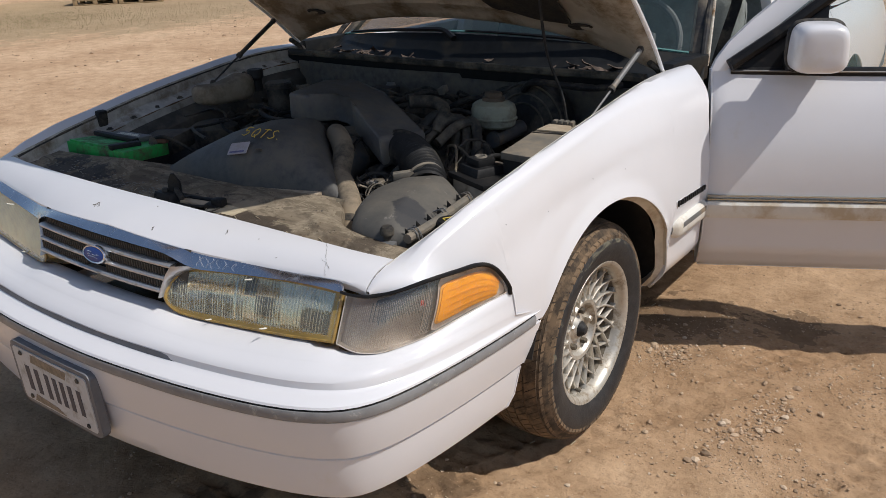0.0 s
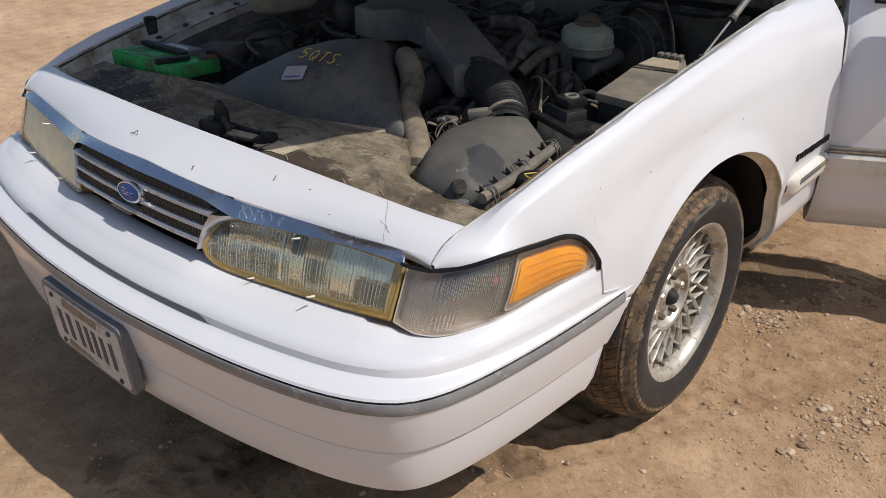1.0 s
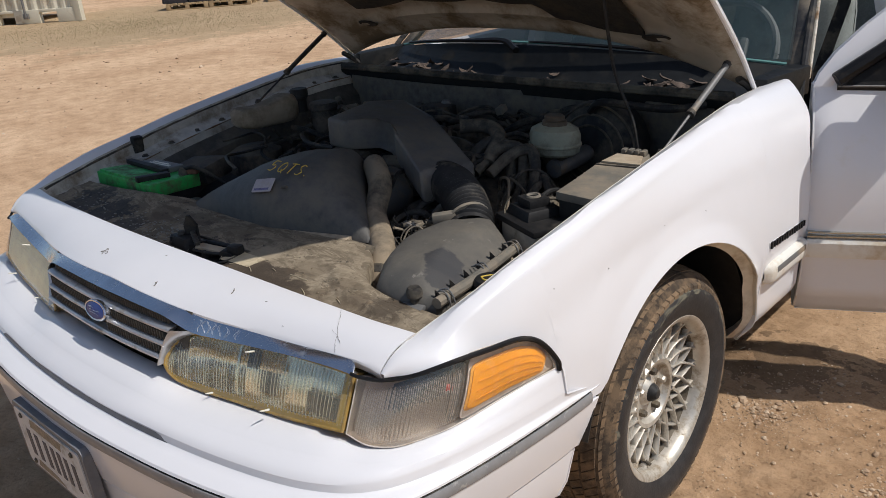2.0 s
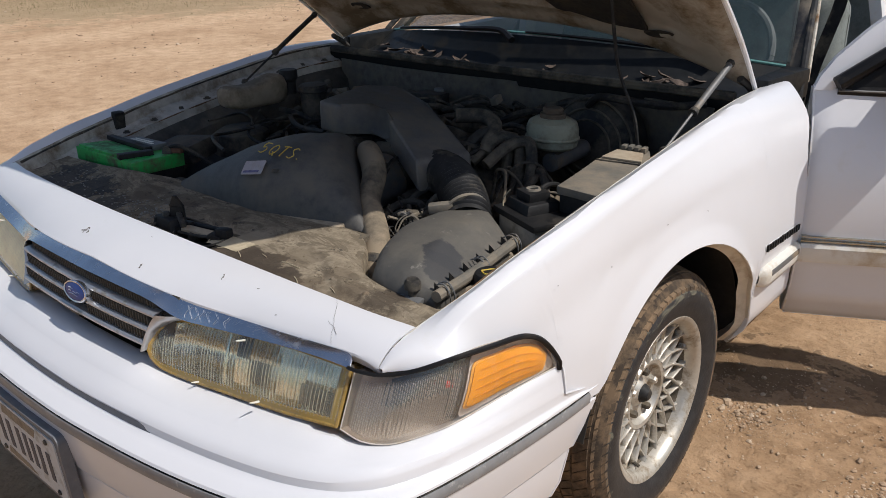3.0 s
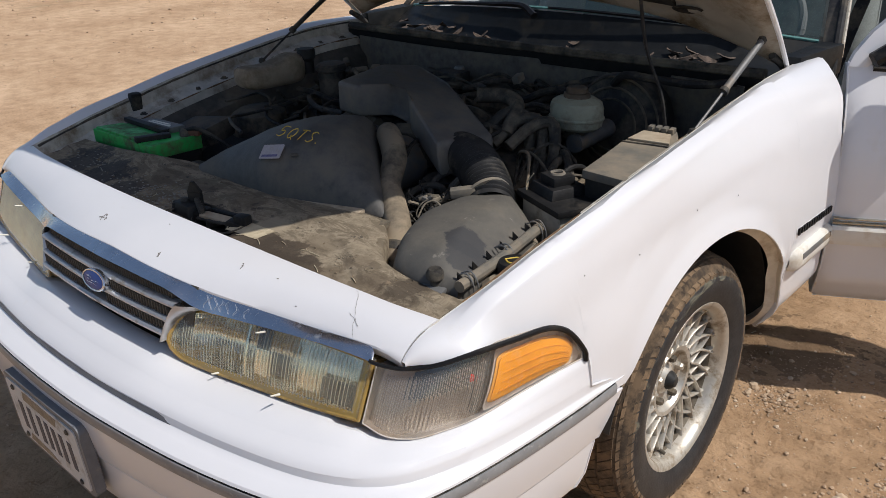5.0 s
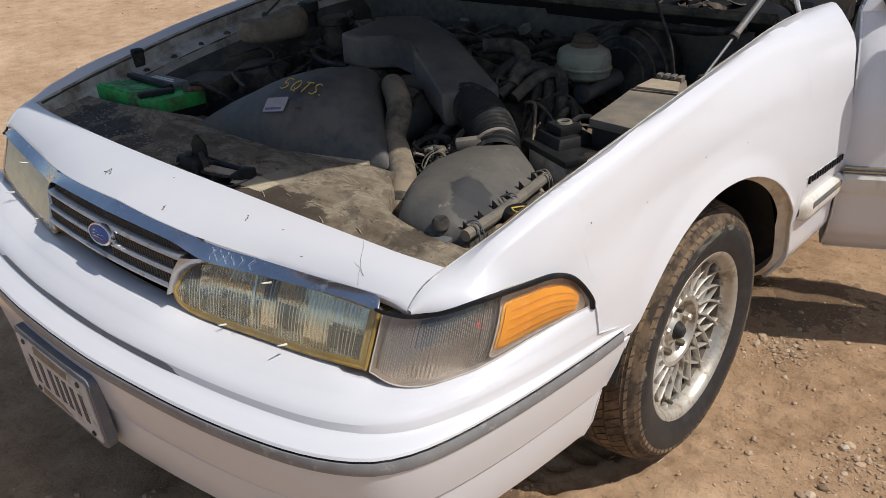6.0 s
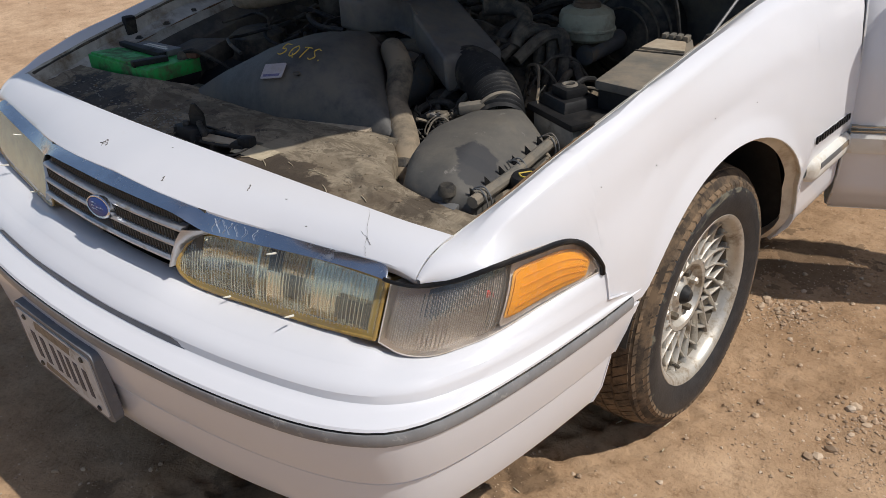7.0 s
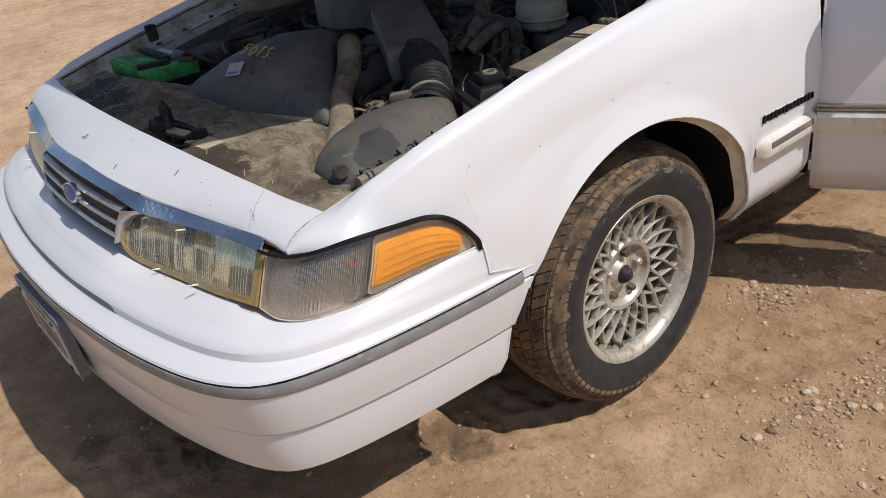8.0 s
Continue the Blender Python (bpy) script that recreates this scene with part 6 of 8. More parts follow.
# lower body of the relay box in black, its top in grey
part("relay_base", prism([(0.655, 0.93), (0.765, 0.92), (0.75, 1.17), (0.69, 1.28), (0.62, 1.28), (0.62, 1.15)], 0.60, 0.843, 0.004), M_CLEANBLACK, car, "black lower body of the relay box")

# ---- brake booster, cylinder and reservoir ----
M_RES = surface("aged_reservoir_plastic", (0.36, 0.36, 0.27), 0.5, vary=0.08, dirt=(0.22, 0.2, 0.15), dirt_amount=0.4, dirt_scale=12)
M_BROWN = surface("brown_cap", (0.11, 0.08, 0.055), 0.6, vary=0.2, dirt=DUST, dirt_amount=0.35)
RS = Matrix.Translation((0.385, 1.310, 0.822)) @ Matrix.Diagonal((1, 0.80, 1, 1))
res = part("brake_reservoir", lathe([(0.0, 0), (0.062, 0.0), (0.072, 0.008), (0.075, 0.024), (0.079, 0.027), (0.079, 0.031), (0.075, 0.034), (0.076, 0.055), (0.070, 0.072), (0.052, 0.082), (0.0, 0.084)], RS, 40), M_RES, car, "greenish translucent brake fluid reservoir")
part("cap", lathe([(0.0, 0.112), (0.026, 0.110), (0.030, 0.106), (0.030, 0.096), (0.037, 0.094), (0.038, 0.078), (0, 0.078)], RS, 24), M_BROWN, res, "dirty brown cap")
part("master_cylinder", tube([(0.40, 1.28, 0.785), (0.40, 1.36, 0.787), (0.40, 1.45, 0.790)], 0.026, 10, 16), M_STRUT, car, "dull metal master cylinder")
part("neck", box((0.385, 1.315, 0.808), (0.06, 0.05, 0.035), 0.008), M_DARK, car)
part("brake_booster", lathe([(0.0, 0.05), (0.05, 0.048), (0.09, 0.03), (0.125, 0.02), (0.135, 0.005), (0.140, -0.01), (0.135, -0.03), (0.13, -0.08)], Matrix.Translation((0.405, 1.50, 0.795)) @ Matrix.Rotation(radians(90), 4, "X"), 48), M_BLACK, car, "round black brake booster")
for r in (0.075, 0.105, 0.132):
    part("booster_ring", tube([(0.405 + r * math.cos(a), 1.500 - table(r, [(0.05, 0.050), (0.09, 0.034), (0.125, 0.022), (0.14, 0.002)]), 0.795 + r * math.sin(a)) for a in [2 * math.pi * k / 20 for k in range(21)]], 0.0035, 60, 6), M_DUSTY, car, "pressed ring of the booster")
part("vacuum_hose", tube([(0.40, 1.47, 0.91), (0.45, 1.44, 0.945), (0.54, 1.46, 0.94), (0.62, 1.52, 0.925), (0.70, 1.58, 0.93)], 0.011, 30, 8), M_RUBBER, car)

# ---- battery and bottles on the far apron ----
M_GREEN = surface("green_battery_plastic", (0.02, 0.40, 0.075), 0.4, vary=0.1, dirt=(0.10, 0.11, 0.06), dirt_amount=0.4, dirt_scale=14)
BT = Matrix.Translation((-0.567, 0.603, 0.006))
bat = part("battery", prism([(-0.144, -0.078), (0.144, -0.078), (0.144, 0.078), (-0.144, 0.078)], 0.64, 0.788, 0.006, BT), M_CLEANBLACK, car, "green-topped car battery with a black clamp")
part("top", prism([(-0.147, -0.081), (0.147, -0.081), (0.147, 0.081), (-0.147, 0.081)], 0.772, 0.812, 0.005, BT), M_GREEN, bat, "green battery top")
part("top_step", prism([(-0.140, -0.074), (0.070, -0.074), (0.070, 0.012), (-0.140, 0.012)], 0.811, 0.818, 0.003, BT), M_GREEN, bat, "raised green cell cover")
part("hold_down", prism([(-0.150, 0.020), (0.085, 0.000), (0.087, 0.022), (-0.150, 0.042)], 0.817, 0.832, 0.004, BT), M_CLEANBLACK, bat, "black hold-down bar")
part("hold_down_end", box(BT @ Vector((0.092, -0.035, 0.818)), (0.026, 0.095, 0.018), 0.005, turned(0, 0, -14)), M_CLEANBLACK, bat)
part("label", prism([(-0.095, 0.040), (0.075, 0.030), (0.078, 0.078), (-0.092, 0.080)], 0.811, 0.830, 0.004, BT), M_STRUT, bat, "grey battery label")
for k in range(2):
    part("label_bar", prism([(-0.05, 0.038 + 0.012 * k), (0.06 - 0.02 * k, 0.038 + 0.012 * k), (0.06 - 0.02 * k, 0.046 + 0.012 * k), (-0.05, 0.046 + 0.012 * k)], 0.8302, 0.8310, 0, BT), M_NUB, bat, smooth=False)
part("terminal", lathe([(0, 0.022), (0.010, 0.021), (0.014, 0.016), (0.016, 0.0)], BT @ Matrix.Translation((0.125, 0.045, 0.812)), 14), M_DARK, bat)
part("battery_cable", tube([BT @ Vector((0.125, 0.045, 0.828)), BT @ Vector((0.16, 0.06, 0.835)), BT @ Vector((0.2, 0.10, 0.80)), BT @ Vector((0.24, 0.14, 0.75))], 0.006, 20, 8), M_RUBBER, bat)
M_RUSTY = surface("rusty_clamp", (0.13, 0.06, 0.035), 0.8, vary=0.3)
part("clamp", box(BT @ Vector((0.15, 0.06, 0.822)), (0.035, 0.022, 0.016), 0.006, turned(0, 0, 20)), M_RUSTY, bat, "rusty cable clamp")
M_BOTTLE = surface("yellowed_bottle", (0.30, 0.25, 0.19), 0.55, vary=0.08, dirt=(0.18, 0.145, 0.10), dirt_amount=0.5, dirt_scale=9)
bm = bmesh.new()
rows = []
for i in range(21):
    f = i / 20
    y = 0.935 + 0.235 * f
    hw, z0, z1 = 0.056 - 0.012 * f, 0.872 - 0.01 * f, 0.957 - 0.018 * math.sin(math.pi * min(1, f * 1.3)) + 0.006 * f
    sc = math.sqrt(max(0.0, 1 - (2 * f - 1) ** 6))
    rows.append([(-0.565 + 0.02 * f + hw * sc * math.copysign(abs(math.cos(a)) ** 0.6, math.cos(a)), y, 0.5 * (z0 + z1) + 0.5 * (z1 - z0) * sc * math.copysign(abs(math.sin(a)) ** 0.6, math.sin(a))) for a in [2 * math.pi * k / 24 for k in range(24)]])
wash = part("coolant_bottle", grid(rows, close_v=True), M_BOTTLE, car, "yellowed plastic coolant bottle")
part("cap", lathe([(0, 0.030), (0.026, 0.029), (0.029, 0.024), (0.029, 0.0), (0.022, -0.01), (0.022, -0.05)], Matrix.Translation((-0.525, 1.175, 0.938)), 24), M_RUBBER, wash, "black screw cap")
part("steering_reservoir", lathe([(0, 0.052), (0.042, 0.05), (0.048, 0.044), (0.048, 0.03), (0.043, 0.026), (0.041, -0.08), (0, -0.085)], Matrix.Translation((-0.458, 1.215, 0.868)), 28), M_BLACK, car, "black capped steering fluid reservoir")
part("washer_cap", lathe([(0, 0.030), (0.030, 0.028), (0.034, 0.022), (0.034, 0.0), (0.026, -0.004), (0.026, -0.04)], Matrix.Translation((0.715, 0.600, 0.757)), 24), M_CLEANBLACK, car, "black washer filler cap")
part("washer_mark", tube([(0.698, 0.593, 0.7865), (0.715, 0.612, 0.7870), (0.731, 0.595, 0.7865), (0.715, 0.583, 0.7870), (0.698, 0.593, 0.7865)], 0.0018, 24, 5), M_YELLOW, car, "yellow washer mark")
part("washer_neck", lathe([(0.0, 0.034), (0.020, 0.032), (0.034, 0.020), (0.045, -0.05)], Matrix.Translation((0.712, 0.558, 0.732)), 20), M_BOTTLE, car, "yellowed washer bottle neck")

# ---- engine ----
for s in (-1, 1):
    part("valve_cover", box((s * 0.27 + 0.0, 1.12, 0.70), (0.16, 0.52, 0.10), 0.025, turned(0, s * 28, 0)), M_DARK, car, "grimy valve cover")
part("engine_block", box((0.0, 1.12, 0.56), (0.48, 0.60, 0.30), 0.03), M_DARK, car, "grimy engine block")
part("intake_manifold", box((0.0, 1.14, 0.79), (0.34, 0.40, 0.07), 0.022), M_DARK, car, "dark intake manifold")
for k in range(4):
    for s in (-1, 1):
        part("intake_runner", tube([(s * 0.04, 0.98 + 0.11 * k, 0.83), (s * 0.13, 0.98 + 0.11 * k, 0.835), (s * 0.21, 0.98 + 0.11 * k, 0.79), (s * 0.24, 0.98 + 0.11 * k, 0.74)], 0.026, 14, 10), M_DARK, car)
part("alternator", lathe([(0, 0.07), (0.05, 0.068), (0.066, 0.05), (0.068, -0.05), (0.05, -0.066), (0, -0.07)], Matrix.Translation((0.10, 0.90, 0.77)) @ Matrix.Rotation(radians(90), 4, "X"), 28), M_STRUT, car, "dusty alternator")
part("pulley", lathe([(0, 0.02), (0.06, 0.02), (0.07, 0.012), (0.062, 0), (0.07, -0.012), (0, -0.02)], Matrix.Translation((0.10, 0.815, 0.77)) @ Matrix.Rotation(radians(90), 4, "X"), 28), M_DARK, car)
part("coil_pack", box((-0.21, 1.50, 0.845), (0.10, 0.07, 0.05), 0.008), M_BLACK, car, "black coil pack")
part("coil_bracket", lathe([(0, 0.012), (0.014, 0.010), (0.018, 0)], Matrix.Translation((-0.205, 1.535, 0.868)), 12), M_STRUT, car, "pale metal bracket")
# two heater hoses arched over beside the booster
for k in range(3):
    part("heater_hose", tube([(0.20 + 0.05 * k, 1.12, 0.80), (0.24 + 0.045 * k, 1.19, 0.865 - 0.01 * k), (0.29 + 0.04 * k, 1.22, 0.85), (0.31 + 0.04 * k, 1.20, 0.77), (0.31 + 0.04 * k, 1.14, 0.68)], 0.016, 26, 10), M_DUSTY, car, "dusty heater hose")
part("crossover_hose", tube([(0.14, 1.19, 0.90), (0.20, 1.24, 0.895), (0.255, 1.22, 0.88), (0.27, 1.15, 0.82)], 0.021, 20, 12), M_DUSTY, car)
rnd = random.Random(4)
# looms: wires and small hoses in the shade round the engine
for k in range(80):
    x, y = rnd.uniform(-0.55, 0.24), rnd.uniform(0.92, 1.50)
    pts = [Vector((x, y, rnd.uniform(0.76, 0.84)))]
    a = rnd.uniform(0, 6.28)
    for q in range(4):
        a += rnd.uniform(-0.9, 0.9)
        pts.append(pts[-1] + Vector((0.085 * math.cos(a), 0.085 * math.sin(a), rnd.uniform(-0.035, 0.04))))
    for p in pts:
        p.z = min(p.z, 0.845)
        p.x = max(-0.60, min(0.26, p.x))
        p.y = max(p.y, 0.86 if p.x > -0.28 else 0.72)
    part("engine_wire", tube(pts, rnd.choice((0.004, 0.005, 0.006, 0.008, 0.010)), 26, 6), rnd.choice((M_RUBBER, M_BLACK, M_DARK, M_DUSTY)), car)
# hoses and conduits laid across the back of the bay
for k in range(34):
    x, y, z = rnd.uniform(-0.62, 0.35), rnd.uniform(1.24, 1.55), rnd.uniform(0.80, 0.885)
    a, pts = rnd.choice((0.1, 0.3, 2.9, 1.2)) + rnd.uniform(-0.4, 0.4), [Vector((x, y, z - 0.05))]
    for q in range(5):
        a += rnd.uniform(-0.5, 0.5)
        pts.append(pts[-1] + Vector((0.075 * math.cos(a), 0.05 * math.sin(a), 0.035 * math.cos(q * 1.1) + rnd.uniform(-0.012, 0.012))))
    for p in pts:
        p.x, p.y, p.z = max(-0.66, min(0.33, p.x)), max(1.22, min(1.575, p.y)), min(0.905, p.z)
    part("bay_hose", tube(pts, rnd.choice((0.0035, 0.005, 0.008, 0.011)), 30, 7), rnd.choice((M_RUBBER, M_DUSTY, M_DUSTY, M_BLACK)), car)
for k in range(16):
    part("bay_connector", box((rnd.uniform(-0.55, 0.2), rnd.uniform(1.2, 1.52), rnd.uniform(0.84, 0.885)), (rnd.uniform(0.02, 0.05), rnd.uniform(0.015, 0.03), rnd.uniform(0.012, 0.025)), 0.004, turned(rnd.uniform(-25, 25), rnd.uniform(-25, 25), rnd.uniform(0, 180))), rnd.choice((M_DUSTY, M_BLACK, M_GREYBOX)), car)
# dusty hoses between bellows and relay box
for k in range(14):
    x, y, z = rnd.uniform(0.34, 0.52), rnd.uniform(0.96, 1.16), rnd.uniform(0.72, 0.80)
    a, pts = rnd.uniform(0.6, 2.6), [Vector((x, y, z - 0.06))]
    for q in range(4):
        a += rnd.uniform(-0.5, 0.5)
        pts.append(pts[-1] + Vector((0.05 * math.cos(a), 0.05 * math.sin(a), 0.045 * math.cos(q * 0.9))))
    for p in pts:
        p.x, p.y = max(0.33, min(0.585, p.x)), max(0.965, min(1.22, p.y))
    part("bay_hose", tube(pts, rnd.choice((0.004, 0.007, 0.011, 0.013)), 26, 8), rnd.choice((M_DUSTY, M_DUSTY, M_HOSE, M_RUBBER)), car)
# the wiring heap between hose and bellows, in the sun
for k in range(46):
    c = Vector((0.355 + rnd.uniform(-0.09, 0.08), 0.785 + rnd.uniform(-0.07, 0.07), 0.745 + rnd.uniform(-0.04, 0.03)))
    r, t, up = rnd.uniform(0.025, 0.07), rnd.uniform(0, 6.28), rnd.uniform(-0.5, 0.5)
    pts = [c + Vector((r * math.cos(t + q), r * math.sin(t + q) * 0.9, up * r * math.sin(q) + 0.012 * math.sin(2 * q + k))) for q in (0, 0.7, 1.4, 2.1, 2.8, 3.5)]
    part("loom_wire", tube(pts, rnd.choice((0.0016, 0.0022, 0.003, 0.004)), 26, 6), rnd.choice((M_DUSTY, M_RUBBER, M_GREYBOX, M_DUSTY)), car)
# corrugated conduit bent into loops
for cx, cy, cz, r, tilt, t0, t1 in ((0.33, 0.86, 0.775, 0.055, 0.5, -0.3, 4.2), (0.385, 0.845, 0.765, 0.050, 0.9, 0.2, 3.9), (0.30, 0.80, 0.76, 0.045, 0.3, 1.0, 4.6)):
    n = 90
    ctr = [Vector((cx + r * math.cos(t0 + (t1 - t0) * q / n), cy + r * math.sin(t0 + (t1 - t0) * q / n) * math.cos(tilt), cz + r * math.sin(t0 + (t1 - t0) * q / n) * math.sin(tilt))) for q in range(n + 1)]
    part("loom_conduit", tube(ctr, [0.0078 + 0.0012 * (q % 2) for q in range(n + 1)], n, 8), M_DUSTY, car, "corrugated black wiring conduit")
for k in range(12):
    u = k / 11
    c = (0.325 + 0.105 * u + rnd.uniform(-0.012, 0.012), 0.755 + 0.045 * u + rnd.uniform(-0.012, 0.012), 0.772 + 0.022 * u + rnd.uniform(-0.008, 0.006))
    part("loom_connector", box(c, (rnd.uniform(0.012, 0.024), 0.011, 0.010), 0.0025, turned(rnd.uniform(-30, 30), rnd.uniform(-30, 30), rnd.uniform(0, 90))), rnd.choice((M_GREYBOX, M_BLACK, M_STRUT, M_DARK)), car)
part("sensor_plug", box((0.435, 0.800, 0.802), (0.085, 0.028, 0.022), 0.005, turned(0, -6, 38)), M_GREYBOX, car, "dusty grey sensor plug")
part("stray_wire", tube([(0.535, 0.885, 0.78), (0.53, 0.89, 0.815), (0.545, 0.895, 0.84)], 0.0014, 8, 5), M_PAPER, car, "pale stray wire end")
part("hood_cable", tube([(0.655, 1.290, 0.868), (0.640, 1.285, 0.95), (0.600, 1.275, 1.05), (0.585, 1.265, 1.14), (0.575, 1.25, 1.27)], 0.0045, 24, 6), M_RUBBER, car, "thin black cable hanging from the hood")
part("apron_stop", box((-0.795, 0.713, 0.858), (0.024, 0.036, 0.062), 0.007, turned(0, 8, 0)), M_RUBBER, car, "black rubber stop on the apron")
# inner panels between battery and firewall
part("strut_tower", lathe([(0, 0.03), (0.06, 0.03), (0.085, 0.015), (0.10, -0.12)], Matrix.Translation((-0.60, 1.02, 0.77)), 32), M_DARK, car, "dark strut tower")
part("strut_tower", lathe([(0, 0.0), (0.06, 0.0), (0.085, -0.015), (0.10, -0.15)], Matrix.Translation((0.60, 1.10, 0.74)), 32), M_DARK, car)
part("air_valve_box", box((-0.56, 0.78, 0.785), (0.15, 0.12, 0.06), 0.014, turned(6, -4, 12)), M_BLACK, car, "black plastic box behind the battery")

# ---- cowl ----
rows = []
for i in range(41):
    x = -0.79 + 1.58 * i / 40
    c = 0.16 * (x / 0.79) ** 2
    rows.append([(x, 1.602 + c * 0.1, 0.905), (x, 1.60 + c * 0.1, 0.938), (x, 1.612 + c * 0.1, 0.940), (x, 1.622 + c * 0.2, 0.924), (x, 1.640 + c * 0.4, 0.918), (x, 1.68 + c * 0.7, 0.922), (x, 1.72 + c * 0.9, 0.938 + 0.01 * (1 - c / 0.16)), (x, 1.752 + c, 0.962 + 0.022 * (1 - c / 0.16)), (x, 1.778 + c * 1.07, 0.978 + 0.058 * (1 - c / 0.16))])
cowl = part("cowl", grid(rows), M_COWLBLACK, car, "black cowl panel with fallen leaves", solid=0.003)
part("cowl_seal", tube([(x, 1.607 + 0.015 * (x / 0.79) ** 2, 0.950) for x in (-0.78, -0.6, -0.4, -0.2, 0, 0.2, 0.4, 0.6, 0.76)], 0.014, 60, 8), M_DUSTY, cowl, "dusty rubber cowl seal")
M_LEAF = surface("dry_leaf", (0.080, 0.058, 0.046), 0.9, vary=0.6, vary_scale=60)
for k in range(66):
    t = rnd.random()
    x = rnd.choice((rnd.gauss(-0.52, 0.08), rnd.gauss(-0.30, 0.05), rnd.gauss(0.10, 0.045), rnd.gauss(0.46, 0.05)))
    y = 1.64 + 0.08 * t + 0.13 * (x / 0.79) ** 2
    mm = Matrix.Translation((x, y, 0.928 + 0.25 * t * t * 0.08 + rnd.uniform(-0.004, 0.014))) @ turned(rnd.uniform(-32, 32), rnd.uniform(-32, 32), rnd.uniform(0, 360)).to_matrix().to_4x4()
    s = rnd.uniform(0.014, 0.036)
    bm = grid([[mm @ Vector((u * s, v * s * 0.62 * (1.05 - abs(u)), 0.16 * s * (u * u - v * v) + 0.05 * s * math.sin(9 * u + k))) for v in (-1, 0, 1)] for u in (-1, -0.4, 0.2, 0.7, 1)])
    part("dry_leaf", bm, M_LEAF, cowl)
for x0 in (0.60, -0.06):
    arm = []
    for d in (0.0, 0.06, 0.2, 0.35, 0.5, 0.62):
        u = (x0 - d) / 0.775
        arm.append((x0 - d, 1.955 - 0.172 * (1 - u * u) - (0.03 if d else 0.05), 0.985 + 0.060 * (1 - u * u) + (0.006 if d else -0.02)))
    part("wiper", tube(arm, [0.012, 0.009, 0.007, 0.006, 0.005, 0.004], 40, 6), M_GASKET, cowl, "black wiper arm and blade")
for s in (1, -1):
    part("cowl_end", prism([(s * 0.765, 1.70), (s * 0.815, 1.71), (s * 0.845, 1.96), (s * 0.775, 1.96)], 0.90, 0.985, 0.008), M_COWLBLACK, cowl, "black cowl corner")


# ---- side mouldings and badge on the front fenders ----
M_MOULD = surface("dusty_white_moulding", (0.70, 0.68, 0.63), 0.45, vary=0.03, dirt=(0.52, 0.43, 0.31), dirt_amount=0.4, dirt_scale=7)
M_GOLD = surface("bright_moulding_line", (0.50, 0.46, 0.38), 0.25, 0.8, vary=0.1)
for s in (1, -1):
    rows = []
    for i in range(29):
        y = 1.440 + 0.266 * i / 28
        e = math.sqrt(max(0.0, 1 - max(0.0, 1 - min(i, 28 - i) / 4) ** 2))
        xs = side_x(y, 0.53) + 0.006
        rows.append([(s * (xs - 0.012 + (d + 0.012) * (0.3 + 0.7 * e)), y, 0.527 + (z - 0.527) * (0.45 + 0.55 * e)) for z, d in ((0.495, -0.012), (0.497, 0.004), (0.503, 0.012), (0.515, 0.016), (0.530, 0.0175), (0.545, 0.0165), (0.554, 0.011), (0.558, 0.003), (0.559, -0.012))])
    md = part("side_moulding", grid(rows), M_MOULD, car, "dusty white side moulding", sharp=60)
    part("moulding_cap", grid([[(s * (side_x(y, 0.53) + 0.006 + d), y, z) for z, d in ((0.529, 0.0170), (0.533, 0.0184), (0.543, 0.0182), (0.547, 0.0168))] for y in [1.475 + 0.19 * i / 8 for i in range(9)]]), M_STRUT, md, "worn grey inlay", solid=0.002)
    # black box added to close the gap and keep it dark
    part("gap_filler", box((s * 0.850, 1.63, 0.46), (0.03, 0.32, 0.27), 0.008), M_CLEANBLACK, car, "black filler in the gap behind the fender")
    badge = part("badge", grid([[(s * (side_x(y, 0.61) + d), y, z - 0.03 * (y - 1.445)) for z, d in ((0.604, 0), (0.605, 0.0012), (0.620, 0.0012), (0.621, 0))] for y in [1.445 + 0.238 * i / 8 for i in range(9)]]), M_WHITE, car, "row of raised black letter shapes", solid=0.002)
    for i in range(14):
        y = 1.450 + 0.0166 * i
        w, h = (0.0105, 0.0075, 0.0115, 0.009)[i % 4], (0.019, 0.016, 0.0175)[i % 3]
        part("badge_bar", box((s * (side_x(y, 0.61) + 0.004), y + 0.006, 0.612 - 0.03 * (y - 1.445)), (0.005, w, h), 0.001), M_GASKET, badge)

# ---- rest of the body ----
SIDE = [(0.205, -0.13), (0.25, -0.115), (0.29, -0.092), (0.335, -0.062), (0.362, -0.040), (0.372, -0.036), (0.42, -0.026), (0.50, -0.006), (0.56, 0.0), (0.65, -0.003), (0.75, -0.018), (0.85, -0.050), (0.90, -0.075), (0.955, -0.107)]
RAY, RAZ, RAR = 3.98, 0.33, 0.375


def side_panel(s, y0, y1, n, wheel_cut=False, z0=0.27):
    rows = []
    for i in range(n):
        y = y0 + (y1 - y0) * i / (n - 1)
        narrow = 0.05 * max(0, (y - 4.5) / 0.8) ** 2
        zb = z0
        if wheel_cut and abs(y - RAY) < RAR:
            zb = RAZ + math.sqrt(RAR**2 - (y - RAY) ** 2)
        zt = 0.957 + 0.015 * max(0, y - 4.2)
        rows.append([(s * (0.958 + table(z, SIDE) - narrow), y, z) for z in [zb + (zt - zb) * k / 17 for k in range(18)]])
    return grid(rows)


